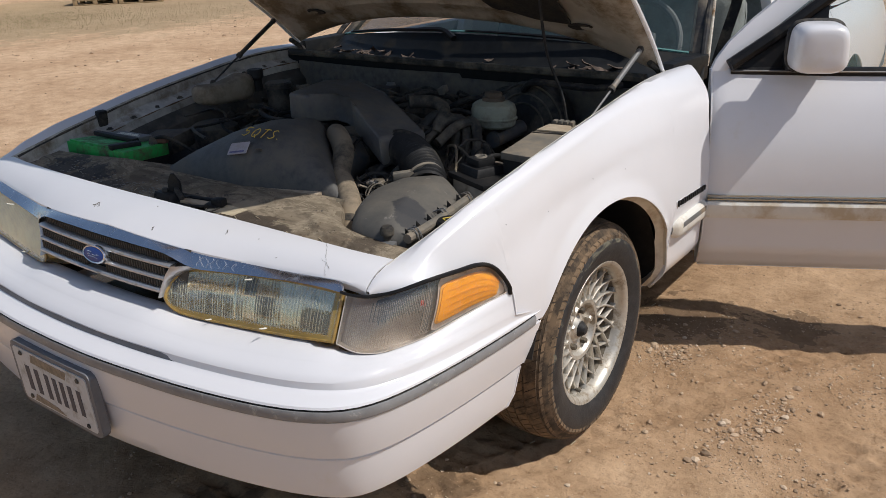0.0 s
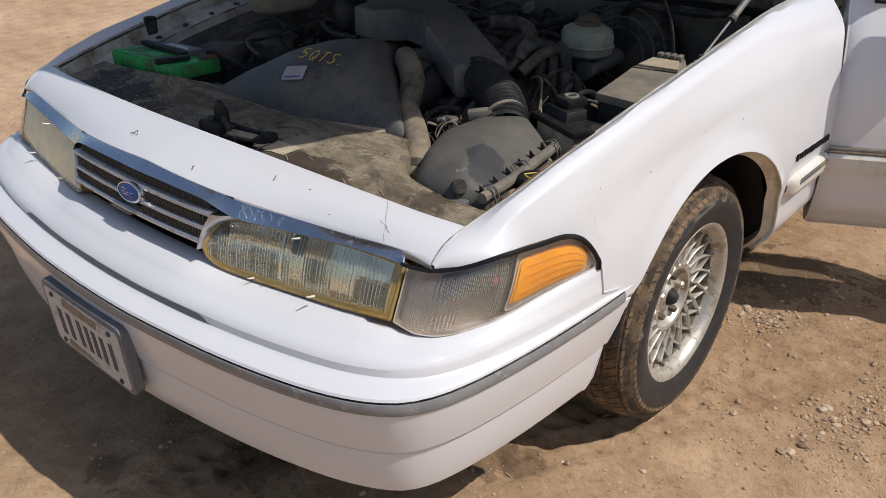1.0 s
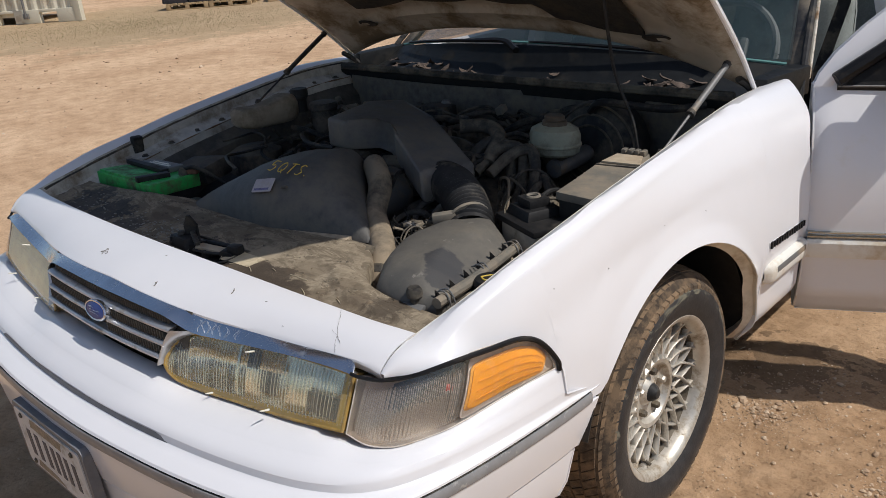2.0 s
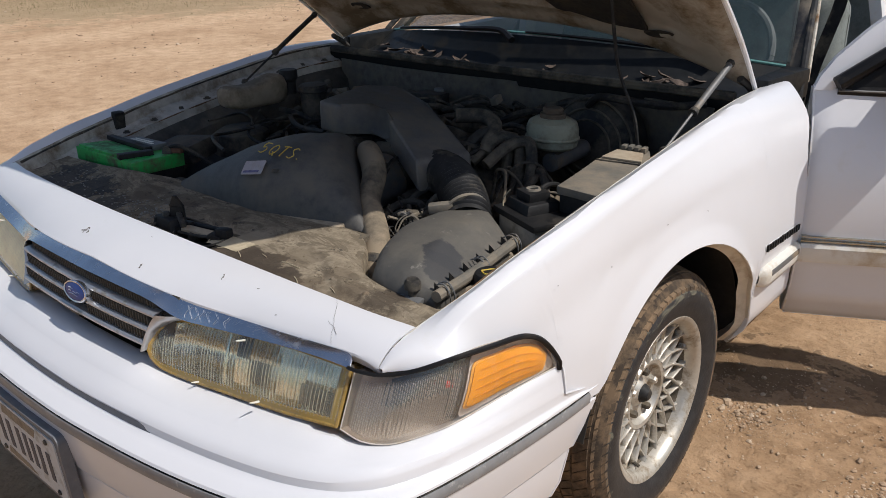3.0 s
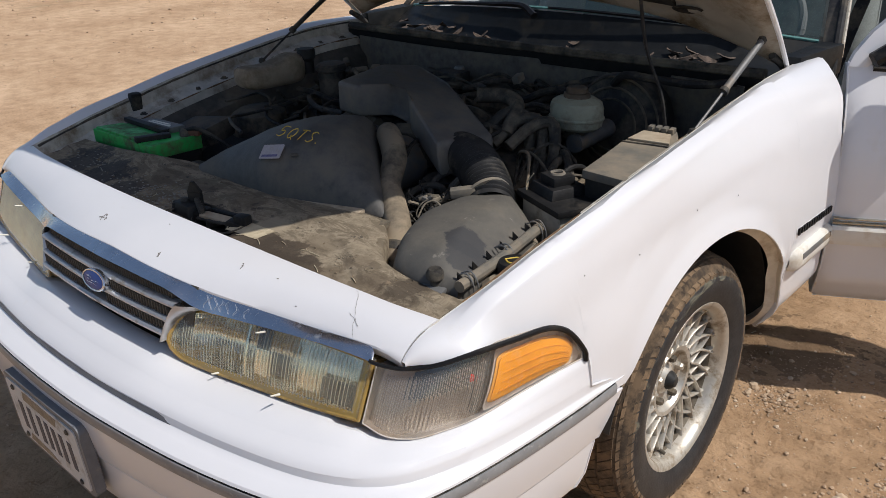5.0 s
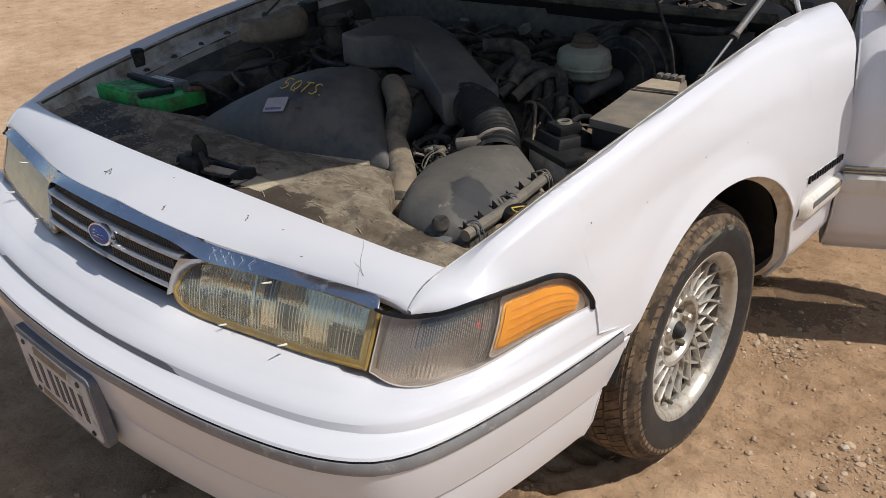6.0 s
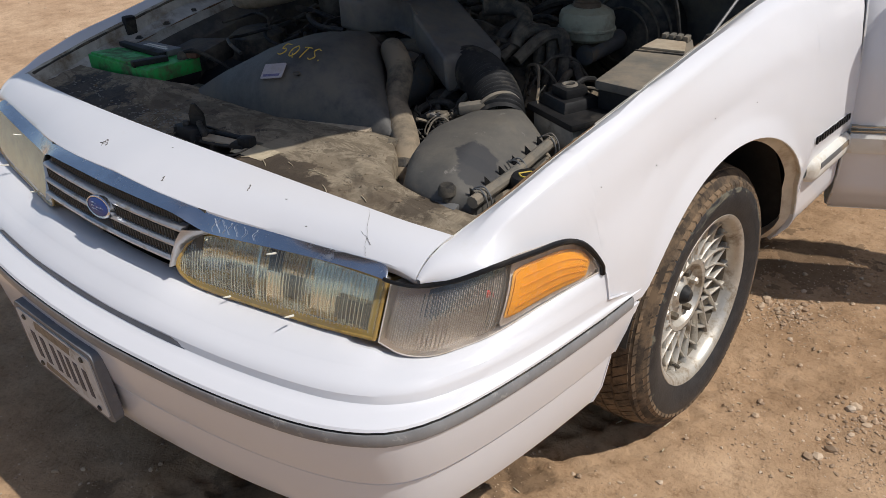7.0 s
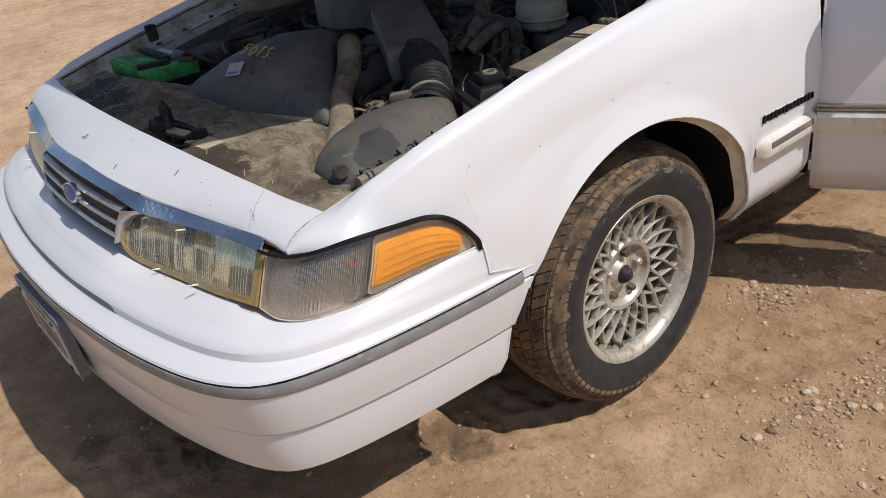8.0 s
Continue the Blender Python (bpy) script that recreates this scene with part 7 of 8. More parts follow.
def side_line(s, y0, y1, z0, z1, out, name, mat, parent, label=""):
    rows = []
    for i in range(24):
        y = y0 + (y1 - y0) * i / 23
        nr = 0.05 * max(0, (y - 4.5) / 0.8) ** 2
        rows.append([(s * (0.958 + table(z, SIDE) - nr + d), y, z) for z, d in ((z0, -0.006), (z0, out * 0.6), (z0 + (z1 - z0) * 0.25, out), (z0 + (z1 - z0) * 0.75, out), (z1, out * 0.6), (z1, -0.006))])
    return part(name, grid(rows), mat, parent, label)


def door_handle(s, y, z, parent):
    x = s * (0.958 + table(z, SIDE))
    part("door_handle", box((x + s * 0.004, y, z), (0.02, 0.15, 0.035), 0.008), M_BLACK, parent, "dark recessed door handle")
    part("handle_grip", box((x + s * 0.016, y, z + 0.006), (0.014, 0.13, 0.018), 0.006), M_CHROME, parent, "chrome grip")


for s in (1, -1):
    rear_door = part("rear_door", side_panel(s, 2.868, 3.72, 28, wheel_cut=True), M_WHITE, car, "white rear door", solid=0.02)
    door_handle(s, 3.56, 0.88, rear_door)
    side_line(s, 2.88, 3.60, 0.505, 0.56, 0.016, "side_moulding", M_MOULD, rear_door)
    quarter = part("rear_quarter", side_panel(s, 3.726, 5.30, 46, wheel_cut=True), M_WHITE, car, "white rear quarter panel", solid=0.006)
    rows = []
    for x in (0.93, 0.80, 0.55):
        rows.append([(s * x, RAY + 0.385 * math.cos(math.pi * i / 24), RAZ + 0.385 * math.sin(math.pi * i / 24)) for i in range(25)])
    rows.append([(s * 0.55, RAY, RAZ)] * 25)
    part("rear_wheel_well", grid(rows), M_BLACK, car, solid=0.003)
    part("rocker", box((s * 0.815, 2.86, 0.285), (0.09, 1.72, 0.09), 0.02), M_WHITE_DUSTY, car, "dusty white rocker sill")
right_door = part("front_door", side_panel(-1, 1.722, 2.862, 30), M_WHITE, car, "closed white front door", solid=0.02)
door_handle(-1, 2.68, 0.80, right_door)
side_line(-1, 1.73, 2.85, 0.505, 0.56, 0.016, "side_moulding", M_MOULD, right_door)

# roof, trunk, tail
rows = []
for i in range(31):
    u = -1 + 2 * i / 30
    rows.append([(u * (0.60 + 0.015 * math.sin(math.pi * j / 20)), 2.52 + 1.36 * j / 20 + 0.06 * (1 - u * u) * (-1 if j < 10 else 1) * abs(j - 10) / 10, 1.385 + 0.045 * (1 - abs(u) ** 2.5) + 0.015 * math.sin(math.pi * j / 20)) for j in range(21)])
part("roof", grid(rows), M_WHITE, car, "white steel roof", solid=0.02)
rows = []
for i in range(25):
    u = -1 + 2 * i / 24
    rows.append([(u * (0.84 - 0.07 * v * v), 4.52 + 0.82 * v + 0.05 * (1 - u * u) * (v - 0.5), 0.972 + 0.035 * (1 - u * u) - 0.02 * v - (0.3 * max(0, v - 0.93))) for v in [j / 16 for j in range(17)]])
part("trunk_lid", grid(rows), M_WHITE, car, "white trunk lid", solid=0.006)
rows = []
for i in range(25):
    u = -1 + 2 * i / 24
    rows.append([(u * w, 5.30 + d + 0.05 * (1 - u * u), z) for z, d, w in ((0.95, 0.04, 0.80), (0.80, 0.06, 0.86), (0.62, 0.06, 0.89), (0.60, 0.10, 0.90), (0.45, 0.11, 0.90), (0.30, 0.06, 0.86))])
tail = part("rear_bumper", grid(rows), M_WHITE, car, "white tail panel and bumper", solid=0.006)
M_TAIL = surface("red_tail_lens", (0.40, 0.02, 0.02), 0.2, vary=0.1)
for s in (1, -1):
    part("tail_lamp", box((s * 0.62, 5.375, 0.76), (0.40, 0.03, 0.13), 0.01, turned(0, 0, s * 6)), M_TAIL, car, "red tail lamp")
M_GLASS = glassy("tinted_window_glass", (0.018, 0.035, 0.035), 0.5, 0.03, 0.3)
M_GLASS_SIDE = glassy("door_window_glass", (0.36, 0.50, 0.45), 0.30, 0.03, 0.3)


def pane(name, a, b, c, d, bow, mat, parent, label, n=16):
    """A bowed sheet between the lower edge a-b and the upper edge d-c."""
    rows = []
    for i in range(n + 1):
        u = i / n
        p, q = Vector(a).lerp(Vector(b), u), Vector(d).lerp(Vector(c), u)
        row = []
        for j in range(9):
            v = j / 8
            row.append(p.lerp(q, v) + Vector(bow) * (4 * u * (1 - u) * (1 - 0.3 * v)))
        rows.append(row)
    ob = part(name, grid(rows), mat, parent, label)
    ob.visible_shadow = False
    return ob


windscreen = pane("windshield", (-0.775, 1.955, 0.982), (0.775, 1.955, 0.982), (0.60, 2.56, 1.385), (-0.60, 2.56, 1.385), (0, -0.172, 0.060), M_GLASS, car, "tinted windshield with a teal streak along its base", 24)
# teal reflection low on the glass, drawn as a thin coloured tube
M_TEAL = surface("teal_glass_streak", (0.12, 0.26, 0.24), 0.2, vary=0.1)
part("glass_streak", tube([(0.775 * (k / 10 - 1), 1.955 - 0.172 * (1 - (k / 10 - 1) ** 2) - 0.004, 0.985 + 0.060 * (1 - (k / 10 - 1) ** 2)) for k in range(21)], 0.005, 50, 6), M_TEAL, windscreen)
pane("rear_window", (-0.74, 4.50, 0.985), (0.74, 4.50, 0.985), (0.58, 3.93, 1.375), (-0.58, 3.93, 1.375), (0, 0.07, 0.01), M_GLASS, car, "tinted rear window")
for s in (1, -1):
    pane("rear_door_window", (s * 0.842, 2.93, 0.965), (s * 0.842, 3.70, 0.965), (s * 0.655, 3.62, 1.35), (s * 0.665, 2.96, 1.35), (s * 0.015, 0, 0), M_GLASS, car, "tinted rear door window")
pane("front_door_window", (-0.85, 1.98, 0.965), (-0.85, 2.84, 0.965), (-0.665, 2.87, 1.35), (-0.665, 2.52, 1.35), (-0.015, 0, 0), M_GLASS, car, "tinted front door window")


def post(name, a, b, w, d, mat, label="", bow=(0, 0, 0)):
    """A flat pillar from a to b, w wide along y and d thick."""
    rows = []
    for i in range(13):
        u = i / 12
        p = Vector(a).lerp(Vector(b), u) + Vector(bow) * 4 * u * (1 - u)
        rows.append([p + Vector((d * cx, w * cy, 0)) for cx, cy in ((-1, -0.8), (-0.5, -1), (0.6, -1), (1, -0.6), (1, 0.6), (0.6, 1), (-0.5, 1), (-1, 0.8))])
    part(name, grid(rows, close_v=True), mat, car, label)


M_FLANGE = surface("worn_door_frame_paint", (0.50, 0.47, 0.41), 0.6, vary=0.15, vary_scale=20, dirt=(0.20, 0.12, 0.06), dirt_amount=0.5, dirt_scale=14)
M_TRIM = surface("grey_interior_trim", (0.20, 0.215, 0.215), 0.7, vary=0.08)
for s in (1, -1):
    post("pillar", (s * 0.810, 1.955, 0.940), (s * 0.622, 2.56, 1.385), 0.028, 0.020, M_BLACK, "black-edged windshield pillar", (s * 0.01, -0.02, 0.02))
    post("pillar_flange", (s * 0.832, 1.985, 0.940), (s * 0.645, 2.59, 1.385), 0.006, 0.004, M_FLANGE, "white door-frame flange", (s * 0.01, -0.02, 0.02))
    post("middle_pillar", (s * 0.862, 2.885, 0.30), (s * 0.668, 2.92, 1.38), 0.045, 0.028, M_WHITE_DUSTY, "white middle pillar", (s * 0.06, 0, 0))
    post("rear_pillar", (s * 0.80, 4.12, 0.955), (s * 0.61, 3.82, 1.375), 0.20, 0.03, M_WHITE, "white rear pillar", (s * 0.01, 0, 0))
    part("roof_rail", tube([(s * 0.622, 2.54, 1.385), (s * 0.640, 2.9, 1.392), (s * 0.640, 3.4, 1.392), (s * 0.612, 3.86, 1.378)], 0.022, 24, 8), M_WHITE, car, "white roof rail")
    # hinge pillar behind the front fender
    post("hinge_pillar", (s * 0.83, 1.80, 0.37), (s * 0.80, 1.86, 0.90), 0.05, 0.035, M_WHITE_DUSTY, "white hinge pillar with a dark seal")
    part("door_seal", tube([(s * 0.865, 1.845, 0.30), (s * 0.845, 1.88, 0.6), (s * 0.832, 1.925, 0.94), (s * 0.74, 2.25, 1.19), (s * 0.650, 2.55, 1.372)], 0.011, 40, 8), M_RUBBER, car, "black rubber door seal")
part("cabin_floor", box((0, 3.0, 0.27), (1.66, 2.5, 0.03), 0.006), M_TRIM, car, "grey carpeted cabin floor")
part("underbody", box((0, 3.0, 0.225), (1.55, 4.3, 0.04), 0.01), M_DARK, car, "dark underbody")
part("headliner", box((0, 3.2, 1.378), (1.16, 1.25, 0.01), 0.004), M_TRIM, car, "grey headliner")
part("trunk_floor", box((0, 4.75, 0.42), (1.5, 1.0, 0.03), 0.006), M_DARK, car)

# cabin: dashboard, steering wheel, seats
rows = []
for i in range(21):
    x = -0.74 + 1.48 * i / 20
    rows.append([(x, 1.82 + 0.10 * (x / 0.74) ** 2, 0.925), (x, 2.05, 0.955), (x, 2.22, 0.950), (x, 2.30, 0.90), (x, 2.30, 0.70), (x, 2.20, 0.52), (x, 2.0, 0.40)])
part("dashboard", grid(rows), M_COWLBLACK, car, "dark dashboard", solid=0.01)
SW = Matrix.Translation((0.38, 2.42, 0.93)) @ Matrix.Rotation(radians(68), 4, "X")
steer = part("steering_wheel", tube([SW @ Vector((0.185 * math.cos(a), 0.185 * math.sin(a), 0)) for a in [2 * math.pi * k / 24 for k in range(25)]], 0.014, 60, 8), M_TRIM, car, "grey steering wheel")
pad = box((0, 0, 0), (0.16, 0.11, 0.04), 0.015)
pad.transform(SW)
part("wheel_pad", pad, M_TRIM, steer)
for a in (-20, 200):
    part("wheel_spoke", tube([SW @ Vector((0.05 * math.cos(radians(a)), 0.05 * math.sin(radians(a)), 0)), SW @ Vector((0.18 * math.cos(radians(a)), 0.18 * math.sin(radians(a)), 0))], 0.014, 5, 8), M_TRIM, steer)
part("steering_column", tube([(0.38, 2.40, 0.92), (0.38, 2.25, 0.85)], 0.035, 4, 12), M_BLACK, car)
M_CLOTH = surface("grey_green_seat_cloth", (0.25, 0.275, 0.265), 0.9, vary=0.12, vary_scale=150, dirt=(0.18, 0.19, 0.18), dirt_amount=0.3, bumps=0.3, bump_scale=400)


def seat(x, y):
    base = part("seat", box((x, y, 0.50), (0.56, 0.56, 0.20), 0.06, segs=4), M_CLOTH, car, "grey-green cloth seat")
    part("backrest", box((x, y + 0.295, 0.825), (0.54, 0.19, 0.56), 0.088, turned(-14, 0, 0), segs=4, taper=0.86), M_CLOTH, base)
    part("headrest", box((x, y + 0.39, 1.20), (0.25, 0.10, 0.16), 0.045, turned(-10, 0, 0), segs=4), M_CLOTH, base)
    for d in (-0.06, 0.06):
        part("headrest_post", tube([(x + d, y + 0.37, 1.10), (x + d, y + 0.39, 1.20)], 0.006, 3, 6), M_CHROME, base)


seat(0.40, 2.70)
seat(-0.40, 2.70)
bench = part("rear_seat", box((0, 3.62, 0.50), (1.40, 0.50, 0.20), 0.06, segs=3), M_CLOTH, car, "grey-green rear bench")
part("backrest", box((0, 3.92, 0.82), (1.38, 0.17, 0.56), 0.06, turned(-18, 0, 0), segs=3), M_CLOTH, bench)
# dark flat strip running diagonally down beside the backrest
part("dark_strap", grid([[(x - 0.024, y - 0.004, z), (x, y, z), (x + 0.024, y - 0.004, z)] for x, y, z in ((0.66, 2.90, 1.22), (0.64, 2.88, 1.05), (0.60, 2.84, 0.85), (0.56, 2.80, 0.62))]), M_RUBBER, car, "dark diagonal strap by the driver's seat", solid=0.002)

# ---- open front door ----
DOOR = Matrix(((0.4384, 0.8988, 0, 0.955), (-0.8988, 0.4384, 0, 1.70), (0, 0, 1, 0), (0, 0, 0, 1)))


def door_pt(y, z, d=0.0):
    return DOOR @ Vector((table(z, SIDE) + d, y, z))


LEN = 1.135


def upper(y):
    """Top edge of the door panel, which rises at the front under the mirror."""
    return 0.956 + 0.012 * max(0, 1 - y / 0.09)


rows = []
for i in range(41):
    y = LEN * i / 40
    e = 0.012 * (1 if i in (0, 40) else 0)
    row = [door_pt(y, 0.288, -0.05), door_pt(y, 0.282, -0.012 - e)]
    row += [door_pt(y, 0.288 + (upper(y) - 0.288) * k / 26, -e) for k in range(27)]
    row += [door_pt(y, upper(y), -0.02)]
    rows.append(row)
door = part("front_door", grid(rows), M_WHITE, car, "open white front door with dusty lower edge", solid=0.003, sharp=50)
bm = bmesh.new()
rows = [[DOOR @ Vector((x, y, z)) for x, z in ((-0.13, 0.295), (-0.165, 0.36), (-0.17, 0.55), (-0.20, 0.60), (-0.20, 0.66), (-0.175, 0.72), (-0.185, 0.90), (-0.165, 0.95), (-0.125, 0.956))] for y in [0.01 + (LEN - 0.02) * i / 12 for i in range(13)]]
part("inner_panel", grid(rows), M_TRIM, door, "grey inner door trim", solid=0.004)
for y in (0.006, LEN - 0.006):
    part("door_edge", grid([[DOOR @ Vector((table(z, SIDE) - 0.008, y, z)), DOOR @ Vector((-0.165, y, z))] for z in [0.288 + 0.668 * k / 12 for k in range(13)]]), M_WHITE_DUSTY, door, solid=0.004)
part("bottom_edge", grid([[DOOR @ Vector((-0.10, y, 0.286)), DOOR @ Vector((-0.155, y, 0.290))] for y in (0.006, LEN / 2, LEN - 0.006)]), M_WHITE_DUSTY, door, solid=0.004)


def door_band(z0, z1, out, name, mat, label):
    rows = []
    for i in range(24):
        y = 0.006 + (LEN - 0.012) * i / 23
        rows.append([door_pt(y, z, d) for z, d in ((z0, -0.004), (z0 + 0.002, out * 0.7), (z0 + (z1 - z0) * 0.3, out), (z0 + (z1 - z0) * 0.8, out), (z1 - 0.001, out * 0.6), (z1, -0.004))])
    part(name, grid(rows), mat, door, label)


door_band(0.492, 0.553, 0.017, "side_moulding", M_MOULD, "dust-stained protective moulding")
door_band(0.556, 0.562, 0.012, "moulding_line", M_GOLD, "bright moulding line")
door_band(0.568, 0.573, 0.010, "moulding_line", M_GOLD, "")
# frame of the window, rubber and glass
FR = [(-0.100, 0.040, 0.972), (-0.135, 0.165, 1.068), (-0.172, 0.300, 1.172), (-0.205, 0.440, 1.275), (-0.228, 0.570, 1.352), (-0.238, 0.70, 1.385), (-0.240, 0.85, 1.390), (-0.236, 1.00, 1.380), (-0.228, 1.085, 1.350), (-0.17, 1.105, 1.15), (-0.112, 1.118, 0.958)]
rows = []
for d, y, z, w in ((-0.107, 0.052, 0.9565, 0.0), (-0.110, 0.062, 0.975, 0.35), (-0.118, 0.095, 1.008, 0.75), (-0.135, 0.165, 1.066, 1.0), (-0.172, 0.300, 1.172, 1.0), (-0.205, 0.440, 1.275, 1.0), (-0.228, 0.570, 1.352, 0.9)):
    o = Vector((d - 0.010 * w, y - 0.052 + 0.010 * w, z + 0.046 * w))
    i0 = Vector((d, y, z))
    rows.append([DOOR @ q for q in (o + Vector((-0.03, 0.0, 0)), o, o.lerp(i0, 0.3) + Vector((0.005, 0, 0)), o.lerp(i0, 0.7) + Vector((0.005, 0, 0)), i0, i0 + Vector((-0.03, 0, 0)))])
part("window_band", grid(rows), M_WHITE, door, "white sloping window frame")
for nm, off, r, mt, lb in (("window_frame", (0.0, 0.0), 0.024, M_WHITE, "white window frame"), ("window_seal", (0.036, -0.020), 0.021, M_GASKET, "black window seal")):
    pts = []
    for k, (d, y, z) in enumerate(FR):
        if nm == "window_frame" and k < 4:
            continue
        c = Vector((0, 0.62 - y, 1.12 - z)).normalized()
        f = off[0] if k not in (0,) else off[0] * 0.4
        pts.append(DOOR @ Vector((d + 0.010 * (off[0] > 0), y + c.y * f, z + c.z * f)))
    part(nm, tube(pts, r, 90, 10), mt, door, lb)
part("frame_depth", grid([[DOOR @ Vector((d, y, z)), DOOR @ Vector((d - 0.035, y + 0.004, z + 0.002)), DOOR @ Vector((d - 0.065, y + 0.010, z - 0.004))] for d, y, z in FR[3:]]), M_TRIM, door, "deep inner side of the window frame", solid=0.03)
part("belt_seal", tube([door_pt(0.060, 0.956, -0.006), door_pt(0.5, 0.949, 0.000), door_pt(1.10, 0.949, 0.000)], 0.016, 30, 8), M_GASKET, door, "black belt seal")
part("seal_line", tube([door_pt(0.060, 0.958, 0.009), door_pt(0.5, 0.951, 0.015), door_pt(1.10, 0.951, 0.015)], 0.0035, 30, 6), M_STRUT, door, "thin bright line on the seal")
# dark corner piece that carries the mirror
bm = bmesh.new()
vs = [bm.verts.new(DOOR @ Vector(p)) for p in ((-0.108, 0.060, 0.966), (-0.108, 0.345, 0.960), (-0.168, 0.345, 1.180), (-0.132, 0.170, 1.050))]
bm.faces.new(vs)
part("mirror_base", bm, M_GASKET, door, "black triangular mirror base", solid=0.006)
glass = part("window_pane", grid([[DOOR @ Vector((-0.118 - 0.26 * (z - 0.955), y, z)) for z in [0.955 + (min(1.375, 0.955 + 0.80 * max(0.0, y - 0.06)) - 0.955) * k / 6 for k in range(7)]] for y in [0.28 + 0.81 * i / 20 for i in range(21)]]), M_GLASS_SIDE, door, "clear raised window pane")


def mirror():
    """A housing with rounded corners, bulging to the front."""
    rows = []
    for i in range(13):
        f = i / 12
        k = (1 - (1 - f) ** 3) ** (1 / 3)
        if i == 0:
            k = 0.25
        row = []
        for j in range(36):
            a = 2 * math.pi * j / 36
            cx, cz = math.copysign(abs(math.cos(a)) ** 0.5, math.cos(a)), math.copysign(abs(math.sin(a)) ** 0.5, math.sin(a))
            row.append(DOOR @ Vector((0.085 - 0.115 * f * f, 0.287 + 0.078 * k * cx * (1 - 0.04 * cz), 1.043 + 0.074 * k * cz)))
        rows.append(row)
    bm = grid(rows, close_v=True)
    bmesh.ops.holes_fill(bm, edges=[e for e in bm.edges if e.is_boundary and (DOOR.inverted() @ e.verts[0].co).x > 0.08])
    return bm


mir = part("mirror", mirror(), M_WHITE, door, "white mirror housing with a dark rim")
ring = [DOOR @ Vector((-0.030, 0.287 + 0.078 * math.copysign(abs(math.cos(a)) ** 0.5, math.cos(a)), 1.043 + 0.0735 * math.copysign(abs(math.sin(a)) ** 0.5, math.sin(a)))) for a in [2 * math.pi * j / 40 for j in range(41)]]
part("mirror_rim", tube(ring, 0.009, 120, 6), M_BLACK, mir, "dark mirror rim")
part("mirror_glass", prism(rounded(0.071, 0.066, 0.02), -0.002, 0.002, 0, DOOR @ Matrix.Translation((-0.034, 0.287, 1.043)) @ Matrix.Rotation(radians(90), 4, "Y") @ Matrix.Rotation(radians(90), 4, "Z")), M_CHROME, mir, "mirror glass")
foot = box((-0.078, 0.282, 0.992), (0.105, 0.135, 0.062), 0.016)
foot.transform(DOOR)
part("mirror_foot", foot, M_GASKET, mir, "black mirror foot")
for zz in (0.42, 0.80):
    part("door_hinge", box(DOOR @ Vector((-0.12, -0.035, zz)), (0.05, 0.10, 0.07), 0.01, turned(0, 0, -40)), M_DARK, door, "door hinge")

RIGHT_HALF["on"] = False
# ---- far yard: steel container, pallets, dry grass ----
M_STEEL = surface("cream_container_paint", (0.62, 0.58, 0.47), 0.5, vary=0.04, vary_scale=2, dirt=(0.35, 0.26, 0.17), dirt_amount=0.2, dirt_scale=2)
M_PINE = surface("pallet_wood", (0.42, 0.30, 0.17), 0.8, vary=0.2, vary_scale=12, dirt=(0.22, 0.16, 0.1), dirt_amount=0.3, dirt_scale=6)
M_DKBOX = surface("dark_plastic_crate", (0.03, 0.03, 0.04), 0.6, vary=0.2)
CT = Matrix.Translation((-17.2, 8.15, 0)) @ Matrix.Rotation(math.atan2(1.19, 1.70) + math.pi, 4, "Z")
cont = tagged(new("container"), "cream steel shipping container standing on the dirt", "container")
bm = bmesh.new()
rows = []
for i in range(97):
    x = 0.1 + 5.86 * i / 96
    d = (0.0, 0.0, 0.035, 0.035)[i % 4]
    rows.append([(x, -d, z) for z in (0.30, 1.4, 2.50)])
add_grid(bm, rows)
bm.transform(CT)
part("wall", bm, M_STEEL, cont, "corrugated cream steel side", smooth=False, solid=0.01)
for x0, x1, z0, z1 in ((0, 6.06, 2.48, 2.60), (0, 0.55, 0.0, 0.30), (0.98, 1.6, 0.0, 0.30), (1.98, 6.06, 0.0, 0.30), (0.55, 0.98, 0.24, 0.30), (1.6, 1.98, 0.24, 0.30)):
    bm = box(((x0 + x1) / 2, -0.03, (z0 + z1) / 2), (x1 - x0, 0.14, z1 - z0), 0.01)
    bm.transform(CT)
    part("rail", bm, M_STEEL, cont)
for x in (0.05, 6.01):
    bm = box((x, -0.03, 1.3), (0.16, 0.16, 2.6), 0.01)
    bm.transform(CT)
    part("corner_post", bm, M_STEEL, cont)
    bm = box((x, -0.115, 0.08), (0.10, 0.02, 0.10), 0.01)
    bm.transform(CT)
    part("corner_casting", bm, M_DARK, cont)
bm = box((3.68, -1.22, 1.35), (4.68, 2.3, 2.40), 0.01)
bm.transform(CT)
part("body", bm, M_STEEL, cont)
for x in (1.28, 2.1):
    bm = tube([(x, 0.10, 0.15), (x, 0.10, 1.3), (x, 0.10, 2.5)], 0.03, 6, 8)
    bm.transform(CT)
    part("lock_rod", bm, M_STRUT, cont, "grey lock rod")
    bm = box((x, 0.08, 0.17), (0.12, 0.06, 0.12), 0.01)
    bm.transform(CT)
    part("rod_foot", bm, M_STRUT, cont)


